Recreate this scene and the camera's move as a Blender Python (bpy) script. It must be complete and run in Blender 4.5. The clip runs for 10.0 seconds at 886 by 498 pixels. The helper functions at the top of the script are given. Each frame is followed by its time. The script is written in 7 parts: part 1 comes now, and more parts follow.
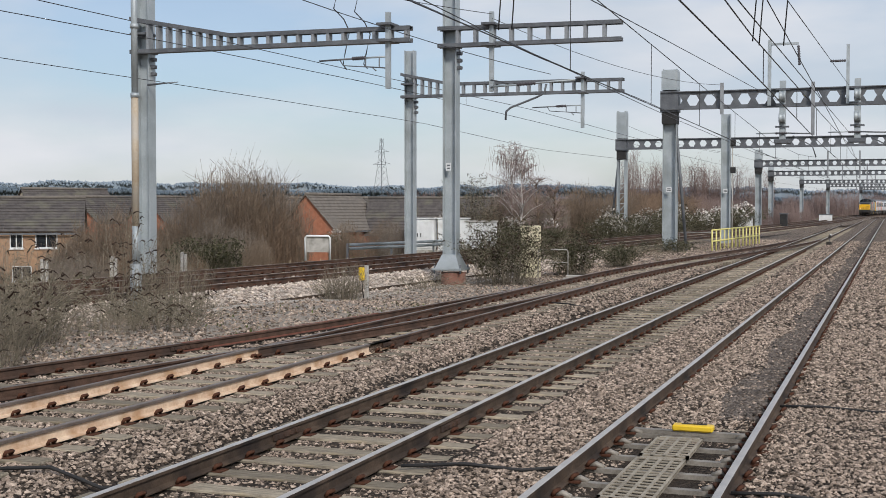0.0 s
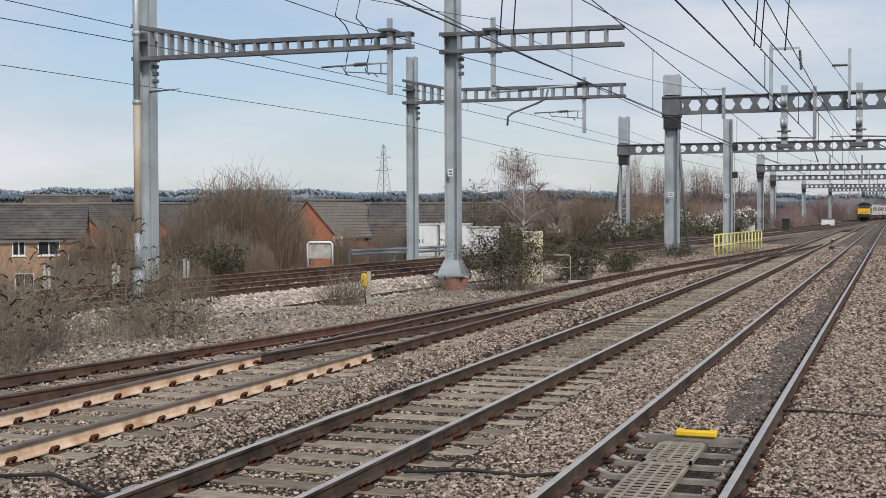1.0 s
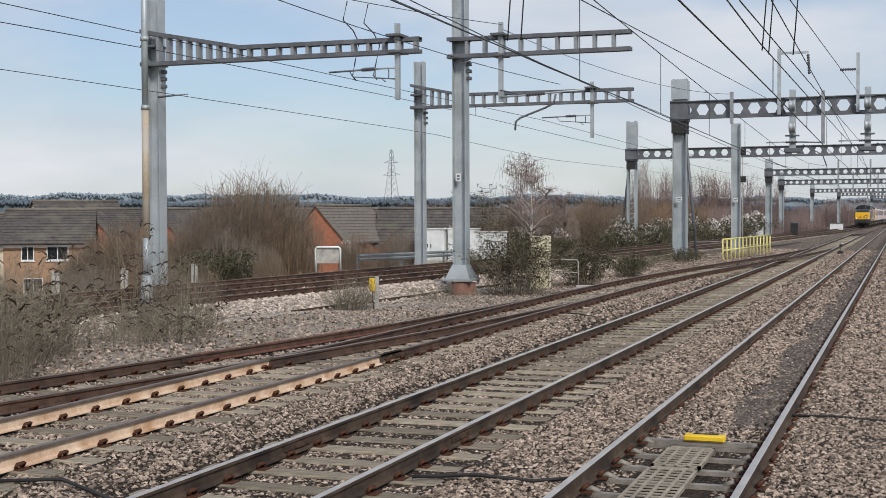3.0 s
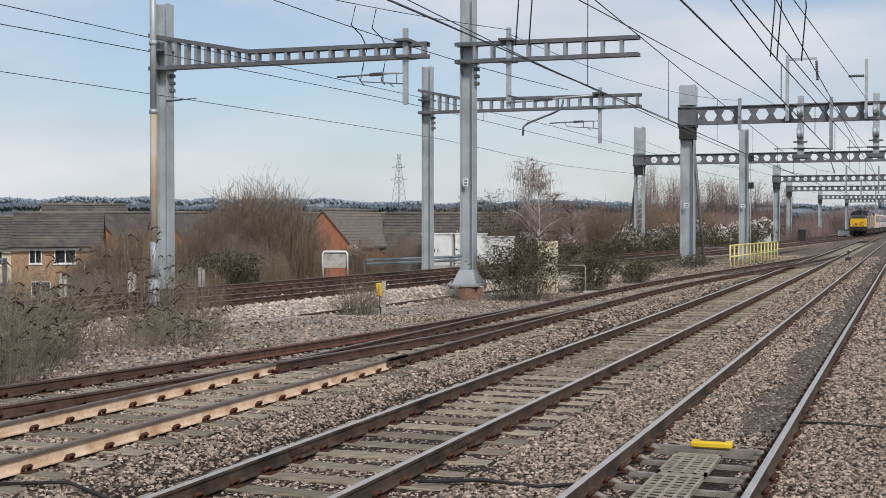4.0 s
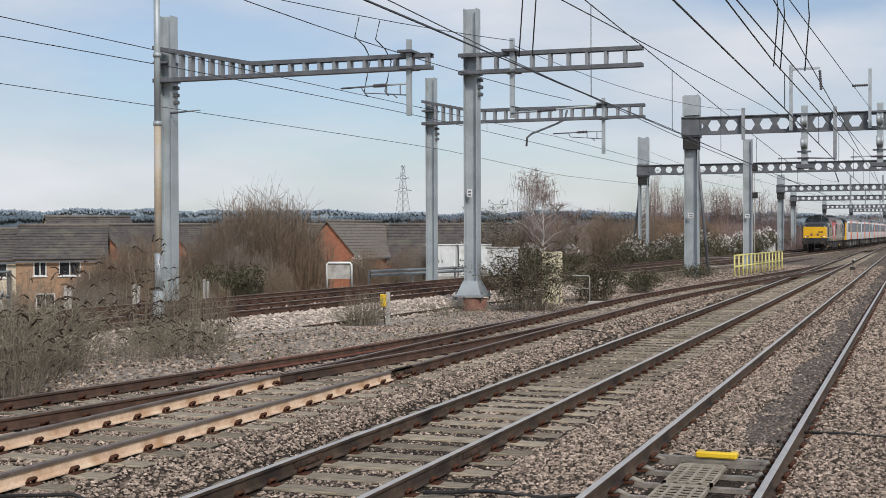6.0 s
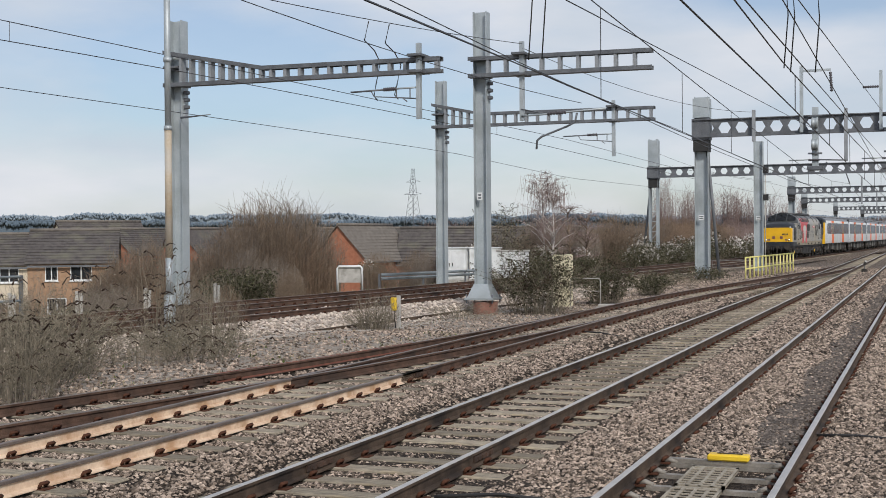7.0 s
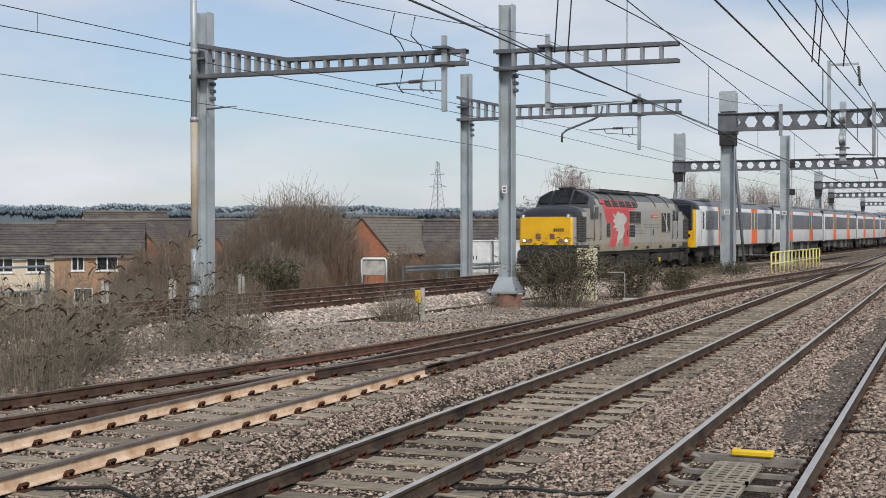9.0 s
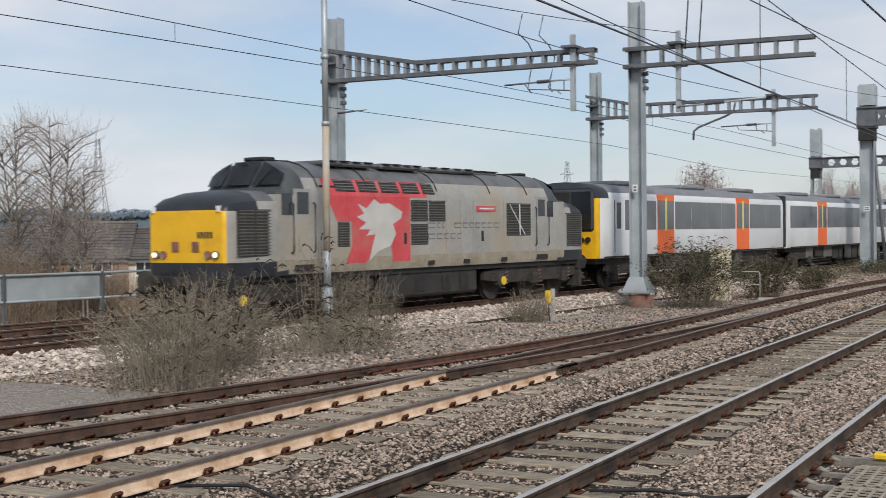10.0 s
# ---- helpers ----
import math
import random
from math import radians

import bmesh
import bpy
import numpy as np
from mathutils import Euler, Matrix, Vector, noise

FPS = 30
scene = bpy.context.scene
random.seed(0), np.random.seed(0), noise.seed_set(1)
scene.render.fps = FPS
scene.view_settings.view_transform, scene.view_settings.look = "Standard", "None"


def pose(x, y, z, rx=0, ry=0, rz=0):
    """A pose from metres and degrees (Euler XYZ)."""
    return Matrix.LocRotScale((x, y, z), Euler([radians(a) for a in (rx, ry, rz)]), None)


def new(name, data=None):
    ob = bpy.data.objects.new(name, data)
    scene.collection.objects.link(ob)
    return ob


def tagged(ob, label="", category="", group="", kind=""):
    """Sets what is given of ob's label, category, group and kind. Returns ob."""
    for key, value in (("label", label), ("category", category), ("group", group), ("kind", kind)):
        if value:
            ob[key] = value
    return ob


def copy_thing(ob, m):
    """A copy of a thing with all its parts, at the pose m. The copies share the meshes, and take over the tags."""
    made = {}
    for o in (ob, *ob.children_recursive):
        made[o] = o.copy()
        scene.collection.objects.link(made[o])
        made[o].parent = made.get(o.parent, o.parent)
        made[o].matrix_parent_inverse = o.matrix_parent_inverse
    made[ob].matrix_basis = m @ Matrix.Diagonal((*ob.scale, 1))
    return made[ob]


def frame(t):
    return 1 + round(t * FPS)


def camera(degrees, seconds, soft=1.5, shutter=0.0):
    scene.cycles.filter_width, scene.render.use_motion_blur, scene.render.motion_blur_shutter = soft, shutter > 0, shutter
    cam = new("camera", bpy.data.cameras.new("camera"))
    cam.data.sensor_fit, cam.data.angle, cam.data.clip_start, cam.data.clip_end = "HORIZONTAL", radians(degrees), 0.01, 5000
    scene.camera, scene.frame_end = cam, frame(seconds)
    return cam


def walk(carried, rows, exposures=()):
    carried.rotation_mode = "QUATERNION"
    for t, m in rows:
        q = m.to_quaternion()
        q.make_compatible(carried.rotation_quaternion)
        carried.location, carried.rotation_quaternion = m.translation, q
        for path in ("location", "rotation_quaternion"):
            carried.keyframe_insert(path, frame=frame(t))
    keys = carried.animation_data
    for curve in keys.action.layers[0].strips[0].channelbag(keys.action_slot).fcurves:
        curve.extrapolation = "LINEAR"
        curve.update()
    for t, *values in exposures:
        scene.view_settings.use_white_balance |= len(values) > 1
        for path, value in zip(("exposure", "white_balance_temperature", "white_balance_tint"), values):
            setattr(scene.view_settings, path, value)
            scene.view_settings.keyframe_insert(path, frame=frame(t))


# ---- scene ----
# ---------------------------------------------------------------- camera
cam = camera(39.0, 10.0, soft=0.6, shutter=0.15)
EYE = (0.0, 0.0, 2.39)
PATH = [(0, 19.730, -1.940, 0.000), (0.5, 19.724, -1.797, 0.045), (1, 19.832, -1.676, 0.200),
        (1.5, 19.950, -1.551, 0.256), (2, 20.020, -1.489, 0.406), (2.5, 20.064, -1.492, 0.374),
        (4, 20.518, -1.228, 0.018), (4.5, 20.589, -1.079, 0.008), (5, 20.512, -0.953, 0.078),
        (6.5, 20.910, -0.640, 0.339), (7, 21.180, -0.577, 0.427), (7.5, 21.409, -0.522, 0.394),
        (8, 21.660, -0.565, 0.265), (8.5, 21.907, -0.756, 0.085), (9, 22.293, -0.907, 0.052),
        (9.5, 23.663, -0.947, 0.195), (10, 28.229, -0.837, 0.605)]
walk(cam, [(t, pose(*EYE, 0, 0, yaw) @ pose(0, 0, 0, 90 + pitch) @ pose(0, 0, 0, 0, 0, -lean))
           for t, yaw, pitch, lean in PATH])

# ---------------------------------------------------------------- world and sun
SUN_UP, SUN_TURN = 36.0, 140.0
world = bpy.data.worlds.new("sky")
scene.world = world
world.use_nodes = True


def make_sky():
    nt = world.node_tree
    nt.nodes.clear()
    n, l = nt.nodes.new, nt.links.new
    out, bg = n("ShaderNodeOutputWorld"), n("ShaderNodeBackground")
    sky = n("ShaderNodeTexSky")
    sky.sky_type, sky.sun_disc = "NISHITA", False
    sky.sun_elevation, sky.sun_rotation = radians(SUN_UP), radians(SUN_TURN)
    tc, mp, ns = n("ShaderNodeTexCoord"), n("ShaderNodeMapping"), n("ShaderNodeTexNoise")
    mp.inputs["Scale"].default_value = (2.2, 2.2, 7.0)
    mp.inputs["Location"].default_value = (0.3, 0.9, 0.15)
    mp.inputs["Rotation"].default_value = (0, radians(10), radians(20))
    ns.inputs["Scale"].default_value, ns.inputs["Detail"].default_value = 1.3, 6
    ns.inputs["Roughness"].default_value = 0.5
    cover = n("ShaderNodeValToRGB")
    cover.color_ramp.elements[0].position, cover.color_ramp.elements[0].color = 0.40, (0.28, 0.28, 0.28, 1)
    cover.color_ramp.elements[1].position, cover.color_ramp.elements[1].color = 0.62, (0.95, 0.95, 0.95, 1)
    ns2 = n("ShaderNodeTexNoise")
    ns2.inputs["Scale"].default_value, ns2.inputs["Detail"].default_value = 2.1, 5
    shade = n("ShaderNodeValToRGB")
    shade.color_ramp.elements[0].position, shade.color_ramp.elements[0].color = 0.35, (6.2, 6.85, 7.75, 1)
    shade.color_ramp.elements[1].position, shade.color_ramp.elements[1].color = 0.65, (8.1, 8.25, 8.75, 1)
    mix = n("ShaderNodeMix")
    mix.data_type = "RGBA"
    l(tc.outputs["Generated"], mp.inputs["Vector"])
    l(mp.outputs["Vector"], ns.inputs["Vector"])
    l(mp.outputs["Vector"], ns2.inputs["Vector"])
    l(ns.outputs["Fac"], cover.inputs["Fac"])
    l(ns2.outputs["Fac"], shade.inputs["Fac"])
    l(cover.outputs["Color"], mix.inputs["Factor"])
    tint = n("ShaderNodeMix")
    tint.data_type, tint.blend_type = "RGBA", "MULTIPLY"
    tint.inputs["Factor"].default_value = 1
    tint.inputs["B"].default_value = (0.92, 1.0, 1.13, 1)
    l(sky.outputs["Color"], tint.inputs["A"])
    l(tint.outputs["Result"], mix.inputs["A"])
    l(shade.outputs["Color"], mix.inputs["B"])
    l(mix.outputs["Result"], bg.inputs["Color"])
    bg.inputs["Strength"].default_value = 0.095
    l(bg.outputs["Background"], out.inputs["Surface"])


make_sky()
sun = new("sun", bpy.data.lights.new("sun", "SUN"))
sun.data.energy, sun.data.angle, sun.data.color = 2.5, radians(9), (1.0, 0.95, 0.88)
sun.matrix_world = pose(0, 0, 60, 90 - SUN_UP, 0, 180 - SUN_TURN)
scene.view_settings.exposure = 0.0


# ---------------------------------------------------------------- small helpers
def part(name, bm, material, parent=None, label="", smooth=False):
    me = bpy.data.meshes.new(name)
    bm.to_mesh(me)
    bm.free()
    for m in material if isinstance(material, (list, tuple)) else [material]:
        me.materials.append(m)
    if smooth:
        me.polygons.foreach_set("use_smooth", [True] * len(me.polygons))
    ob = new(name, me)
    ob.parent = parent
    return tagged(ob, label)


def raw(name, verts, faces, material, parent=None, label="", smooth=False):
    me = bpy.data.meshes.new(name)
    me.from_pydata([tuple(v) for v in verts], [], [tuple(f) for f in faces])
    me.update()
    me.materials.append(material)
    if smooth:
        me.polygons.foreach_set("use_smooth", [True] * len(me.polygons))
    ob = new(name, me)
    ob.parent = parent
    return tagged(ob, label)


def share(ob, name, m, parent=None):
    """One more object on the mesh of ob."""
    o = new(name, ob.data)
    o.parent = parent
    o.matrix_basis = m
    return o


def empty(name, m=None):
    ob = new(name)
    ob.empty_display_size = 0.2
    if m is not None:
        ob.matrix_basis = m
    return ob


def box(bm, x0, x1, y0, y1, z0, z1, m=None, bevel=0.0, mat=0):
    vs = [bm.verts.new((x, y, z)) for z in (z0, z1) for y in (y0, y1) for x in (x0, x1)]
    fs = [bm.faces.new([vs[i] for i in q]) for q in
          ((0, 2, 3, 1), (4, 5, 7, 6), (0, 1, 5, 4), (2, 6, 7, 3), (0, 4, 6, 2), (1, 3, 7, 5))]
    for f in fs:
        f.material_index = mat
    if bevel:
        es = list({e for f in fs for e in f.edges})
        got = bmesh.ops.bevel(bm, geom=es, offset=bevel, segments=1, affect="EDGES", profile=0.5)
        vs = list({v for f in got["faces"] for v in f.verts} | {v for v in vs if v.is_valid})
    if m is not None:
        bmesh.ops.transform(bm, matrix=m, verts=vs)
    return vs


def tube(bm, points, radius, sides=6, caps=True, mat=0):
    """A pipe through the points; radius a number or one for each point."""
    pts = [Vector(p) for p in points]
    rad = radius if isinstance(radius, (list, tuple)) else [radius] * len(pts)
    rings = []
    for i, p in enumerate(pts):
        way = (pts[min(i + 1, len(pts) - 1)] - pts[max(i - 1, 0)]).normalized()
        side = way.cross(Vector((0, 0, 1)))
        side = Vector((1, 0, 0)) if side.length < 1e-3 else side.normalized()
        up = side.cross(way)
        rings.append([bm.verts.new(p + (side * math.cos(a) + up * math.sin(a)) * rad[i])
                      for a in (2 * math.pi * k / sides for k in range(sides))])
    for a, b in zip(rings, rings[1:]):
        for k in range(sides):
            f = bm.faces.new((a[k], a[(k + 1) % sides], b[(k + 1) % sides], b[k]))
            f.material_index, f.smooth = mat, sides > 4
    if caps:
        for r in (rings[0][::-1], rings[-1]):
            bm.faces.new(r).material_index = mat


def extrude(bm, outline, y0, y1, m=None, mat=0):
    """A prism: an outline in x and z, drawn out along y."""
    a = [bm.verts.new((x, y0, z)) for x, z in outline]
    b = [bm.verts.new((x, y1, z)) for x, z in outline]
    n = len(outline)
    fs = [bm.faces.new((a[i], a[(i + 1) % n], b[(i + 1) % n], b[i])) for i in range(n)]
    fs += [bm.faces.new(a[::-1]), bm.faces.new(b)]
    for f in fs:
        f.material_index = mat
    bmesh.ops.recalc_face_normals(bm, faces=fs)
    if m is not None:
        bmesh.ops.transform(bm, matrix=m, verts=a + b)


# ---------------------------------------------------------------- materials
def material(name, dark, light, rough=0.8, metal=0.0, scale=8.0, bump=0.3, fine=60.0, lo=0.35, hi=0.65,
             stain=None, stain_scale=1.5, stain_from=0.5, stain_to=0.7, per_object=0.0, per_island=0.0, grain=None, spec=0.5):
    """A surface with grain at two sizes, stains and relief, in metres."""
    ma = bpy.data.materials.new(name)
    ma.use_nodes = True
    nt = ma.node_tree
    n, l = nt.nodes.new, nt.links.new
    bsdf = nt.nodes["Principled BSDF"]
    tc = n("ShaderNodeTexCoord")
    src = tc.outputs["Object"]
    if grain:
        mp = n("ShaderNodeMapping")
        mp.inputs["Scale"].default_value = grain
        l(src, mp.inputs["Vector"])
        src = mp.outputs["Vector"]
    a, b = n("ShaderNodeTexNoise"), n("ShaderNodeTexNoise")
    a.inputs["Scale"].default_value, a.inputs["Detail"].default_value = scale, 5
    b.inputs["Scale"].default_value, b.inputs["Detail"].default_value = fine, 3
    l(src, a.inputs["Vector"]), l(src, b.inputs["Vector"])
    add = n("ShaderNodeMath")
    add.operation, add.inputs[1].default_value = "MULTIPLY_ADD", 0.35
    half = n("ShaderNodeMath")
    half.operation, half.inputs[1].default_value = "MULTIPLY", 0.65
    l(a.outputs["Fac"], half.inputs[0])
    l(b.outputs["Fac"], add.inputs[0]), l(half.outputs[0], add.inputs[2])
    ramp = n("ShaderNodeValToRGB")
    ramp.color_ramp.elements[0].position, ramp.color_ramp.elements[0].color = lo, (*dark, 1)
    ramp.color_ramp.elements[1].position, ramp.color_ramp.elements[1].color = hi, (*light, 1)
    l(add.outputs[0], ramp.inputs["Fac"])
    col = ramp.outputs["Color"]
    if stain:
        s = n("ShaderNodeTexNoise")
        s.inputs["Scale"].default_value, s.inputs["Detail"].default_value = stain_scale, 6
        l(tc.outputs["Object"], s.inputs["Vector"])
        sr = n("ShaderNodeMapRange")
        sr.inputs["From Min"].default_value, sr.inputs["From Max"].default_value = stain_from, stain_to
        l(s.outputs["Fac"], sr.inputs["Value"])
        mx = n("ShaderNodeMix")
        mx.data_type = "RGBA"
        mx.inputs["B"].default_value = (*stain, 1)
        l(sr.outputs["Result"], mx.inputs["Factor"]), l(col, mx.inputs["A"])
        col = mx.outputs["Result"]
    for amount, pick in ((per_object, "object"), (per_island, "island")):
        if amount:
            if pick == "object":
                rnd = n("ShaderNodeObjectInfo").outputs["Random"]
            else:
                rnd = n("ShaderNodeNewGeometry").outputs["Random Per Island"]
            mr = n("ShaderNodeMapRange")
            mr.inputs["To Min"].default_value, mr.inputs["To Max"].default_value = 1 - amount, 1 + amount
            l(rnd, mr.inputs["Value"])
            hs = n("ShaderNodeHueSaturation")
            l(mr.outputs["Result"], hs.inputs["Value"]), l(col, hs.inputs["Color"])
            col = hs.outputs["Color"]
    l(col, bsdf.inputs["Base Color"])
    rr = n("ShaderNodeMapRange")
    rr.inputs["To Min"].default_value, rr.inputs["To Max"].default_value = max(0.02, rough - 0.12), min(1, rough + 0.12)
    l(a.outputs["Fac"], rr.inputs["Value"]), l(rr.outputs["Result"], bsdf.inputs["Roughness"])
    bsdf.inputs["Metallic"].default_value = metal
    bsdf.inputs["Specular IOR Level"].default_value = spec
    if bump:
        bp = n("ShaderNodeBump")
        bp.inputs["Strength"].default_value, bp.inputs["Distance"].default_value = bump, 0.02
        l(add.outputs[0], bp.inputs["Height"]), l(bp.outputs["Normal"], bsdf.inputs["Normal"])
    return ma


def stone_sheet(name, tones, size, patch=None, gap_shade=0.3):
    """Loose stones: cells of mixed colour with relief, shade painted into the gaps, and patches of fines at a larger
    size.
    """
    ma = bpy.data.materials.new(name)
    ma.use_nodes = True
    nt = ma.node_tree
    n, l = nt.nodes.new, nt.links.new
    bsdf = nt.nodes["Principled BSDF"]
    tc = n("ShaderNodeTexCoord")
    v = n("ShaderNodeTexVoronoi")
    v.inputs["Scale"].default_value = 1 / size
    e = n("ShaderNodeTexVoronoi")
    e.feature, e.inputs["Scale"].default_value = "DISTANCE_TO_EDGE", 1 / size
    warp = n("ShaderNodeTexNoise")
    warp.inputs["Scale"].default_value = 14
    wm = n("ShaderNodeMix")
    wm.data_type = "RGBA"
    wm.blend_type, wm.inputs["Factor"].default_value = "LINEAR_LIGHT", 0.03
    l(tc.outputs["Object"], warp.inputs["Vector"])
    l(tc.outputs["Object"], wm.inputs["A"]), l(warp.outputs["Color"], wm.inputs["B"])
    l(wm.outputs["Result"], v.inputs["Vector"]), l(wm.outputs["Result"], e.inputs["Vector"])
    sep = n("ShaderNodeSeparateColor")
    l(v.outputs["Color"], sep.inputs["Color"])
    ramp = n("ShaderNodeValToRGB")
    ramp.color_ramp.elements[0].color = (*tones[0], 1)
    ramp.color_ramp.elements[1].color = (*tones[-1], 1)
    for i, t in enumerate(tones[1:-1]):
        ramp.color_ramp.elements.new((i + 1) / (len(tones) - 1)).color = (*t, 1)
    l(sep.outputs["Red"], ramp.inputs["Fac"])
    col = ramp.outputs["Color"]
    # shade between stones, painted by darkening the colour towards each cell's edge
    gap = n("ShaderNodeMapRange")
    gap.inputs["From Max"].default_value, gap.inputs["To Min"].default_value = 0.16, gap_shade
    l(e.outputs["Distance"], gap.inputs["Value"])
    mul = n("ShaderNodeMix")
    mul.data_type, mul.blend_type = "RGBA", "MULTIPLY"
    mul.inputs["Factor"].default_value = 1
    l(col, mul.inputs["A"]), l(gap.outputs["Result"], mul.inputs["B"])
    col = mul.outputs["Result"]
    if patch:
        s = n("ShaderNodeTexNoise")
        s.inputs["Scale"].default_value, s.inputs["Detail"].default_value = 0.7, 7
        l(tc.outputs["Object"], s.inputs["Vector"])
        sr = n("ShaderNodeMapRange")
        sr.inputs["From Min"].default_value, sr.inputs["From Max"].default_value = 0.46, 0.66
        sr.inputs["To Max"].default_value = 0.75
        l(s.outputs["Fac"], sr.inputs["Value"])
        mx = n("ShaderNodeMix")
        mx.data_type = "RGBA"
        mx.inputs["B"].default_value = (*patch, 1)
        l(sr.outputs["Result"], mx.inputs["Factor"]), l(col, mx.inputs["A"])
        col = mx.outputs["Result"]
    l(col, bsdf.inputs["Base Color"])
    bsdf.inputs["Roughness"].default_value = 0.95
    bsdf.inputs["Specular IOR Level"].default_value = 0.12
    bp = n("ShaderNodeBump")
    bp.inputs["Strength"].default_value, bp.inputs["Distance"].default_value = 0.9, 0.03
    l(e.outputs["Distance"], bp.inputs["Height"]), l(bp.outputs["Normal"], bsdf.inputs["Normal"])
    return ma


BALLAST = stone_sheet("ballast_stone", [(0.10, 0.08, 0.064), (0.20, 0.158, 0.128), (0.27, 0.216, 0.176), (0.36, 0.30, 0.25), (0.14, 0.11, 0.088)], 0.06, patch=(0.145, 0.112, 0.087), gap_shade=0.12)
# near-black bed colour paints the shade seen down between the loose stones
BED_SHADE = stone_sheet("shaded_ballast_bed", [(0.032, 0.026, 0.021), (0.062, 0.049, 0.04), (0.10, 0.078, 0.063)], 0.05, patch=(0.062, 0.049, 0.039), gap_shade=0.1)
PALE = stone_sheet("pale_ballast", [(0.34, 0.27, 0.22), (0.52, 0.43, 0.36), (0.64, 0.55, 0.48), (0.72, 0.65, 0.58)], 0.085, gap_shade=0.2)
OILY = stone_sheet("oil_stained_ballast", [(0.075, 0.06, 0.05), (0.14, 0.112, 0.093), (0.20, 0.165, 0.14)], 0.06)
GRIT = stone_sheet("grey_grit", [(0.25, 0.215, 0.185), (0.37, 0.325, 0.28), (0.48, 0.43, 0.375)], 0.045, patch=(0.30, 0.26, 0.215), gap_shade=0.4)
SOIL = material("rough_grass", (0.13, 0.105, 0.068), (0.28, 0.235, 0.16), 0.95, scale=1.2, fine=14, bump=0.8, stain=(0.10, 0.10, 0.05), stain_scale=0.25, spec=0.1)
STONE = material("loose_stone", (0.145, 0.110, 0.085), (0.43, 0.345, 0.282), 0.9, scale=9, fine=70, bump=0.4, per_island=0.8, spec=0.1)
RAIL_BROWN = material("rail_brown_rust", (0.06, 0.037, 0.027), (0.14, 0.085, 0.062), 0.8, scale=5, fine=50, bump=0.3, stain=(0.05, 0.036, 0.03), stain_scale=1.1, spec=0.2)
GRID = material("grid_rusty_beige", (0.22, 0.185, 0.14), (0.40, 0.35, 0.275), 0.75, scale=6, fine=50, bump=0.2)
RAIL_SIDE = material("rail_rust", (0.052, 0.036, 0.026), (0.125, 0.088, 0.064), 0.75, scale=5, fine=50, bump=0.3, stain=(0.028, 0.022, 0.02), stain_scale=1.1, spec=0.2)
RAIL_TOP = material("rail_head", (0.44, 0.40, 0.36), (0.62, 0.57, 0.52), 0.34, metal=0.45, scale=4, fine=40, bump=0.05)
RAIL_DULL = material("rail_head_dull", (0.14, 0.11, 0.09), (0.26, 0.21, 0.18), 0.5, metal=0.5, scale=4, fine=40, bump=0.1)
RAIL_RED = material("rail_red_rust", (0.12, 0.036, 0.022), (0.22, 0.08, 0.05), 0.8, scale=5, fine=50, bump=0.3)
RAIL_TAN = material("rail_fresh_rust", (0.56, 0.37, 0.24), (0.80, 0.63, 0.47), 0.8, scale=4, fine=30, bump=0.2, stain=(0.40, 0.20, 0.08), stain_scale=1.6)
CLIP = material("clip_rust", (0.030, 0.017, 0.012), (0.12, 0.05, 0.03), 0.8, scale=10, bump=0.2, spec=0.15)
TIMBER = material("sleeper_timber", (0.15, 0.128, 0.098), (0.40, 0.345, 0.265), 0.9, scale=3, fine=22, bump=0.6, grain=(1.2, 9, 9), stain=(0.44, 0.33, 0.18), stain_scale=0.8, stain_from=0.56, stain_to=0.72, per_object=0.35, spec=0.12)
STEEL_SLEEPER = material("sleeper_steel", (0.20, 0.178, 0.15), (0.38, 0.345, 0.30), 0.6, metal=0.3, scale=5, fine=40, bump=0.15, per_object=0.2)
GALV = material("galvanised_steel", (0.36, 0.40, 0.42), (0.50, 0.54, 0.56), 0.5, metal=0.35, scale=1.3, fine=25, bump=0.05, stain=(0.30, 0.325, 0.33), stain_scale=0.6)
GALV_MID = material("mid_grey_steel", (0.24, 0.25, 0.265), (0.36, 0.375, 0.39), 0.55, metal=0.35, scale=1.6, fine=25, bump=0.06)
GALV_DARK = material("weathered_steel", (0.10, 0.105, 0.115), (0.19, 0.20, 0.215), 0.6, metal=0.4, scale=1.6, fine=25, bump=0.06)
WIRE = material("wire_metal", (0.045, 0.045, 0.05), (0.10, 0.10, 0.11), 0.5, metal=0.6, bump=0)
INSULATOR = material("insulator_grey", (0.05, 0.045, 0.05), (0.11, 0.10, 0.11), 0.35, bump=0)
BRICK_PIER = material("foundation_brick", (0.16, 0.07, 0.05), (0.27, 0.13, 0.095), 0.9, scale=4, fine=40, bump=0.5, stain=(0.30, 0.27, 0.24), stain_scale=2)
CONCRETE = material("concrete", (0.36, 0.34, 0.31), (0.52, 0.50, 0.47), 0.9, scale=3, fine=40, bump=0.4, stain=(0.24, 0.23, 0.20), stain_scale=2)
YELLOW = material("yellow_paint", (0.72, 0.46, 0.02), (0.85, 0.58, 0.035), 0.45, scale=5, bump=0.03)
FENCE_YELLOW = material("faded_yellow_paint", (0.62, 0.54, 0.15), (0.78, 0.71, 0.30), 0.6, scale=4, bump=0.05)
WHITE = material("white_paint", (0.66, 0.67, 0.67), (0.80, 0.81, 0.81), 0.5, scale=2, bump=0.05, stain=(0.55, 0.55, 0.52), stain_scale=1.2)
BLACK = material("black_grime", (0.012, 0.012, 0.013), (0.035, 0.033, 0.032), 0.75, scale=4, bump=0.2)
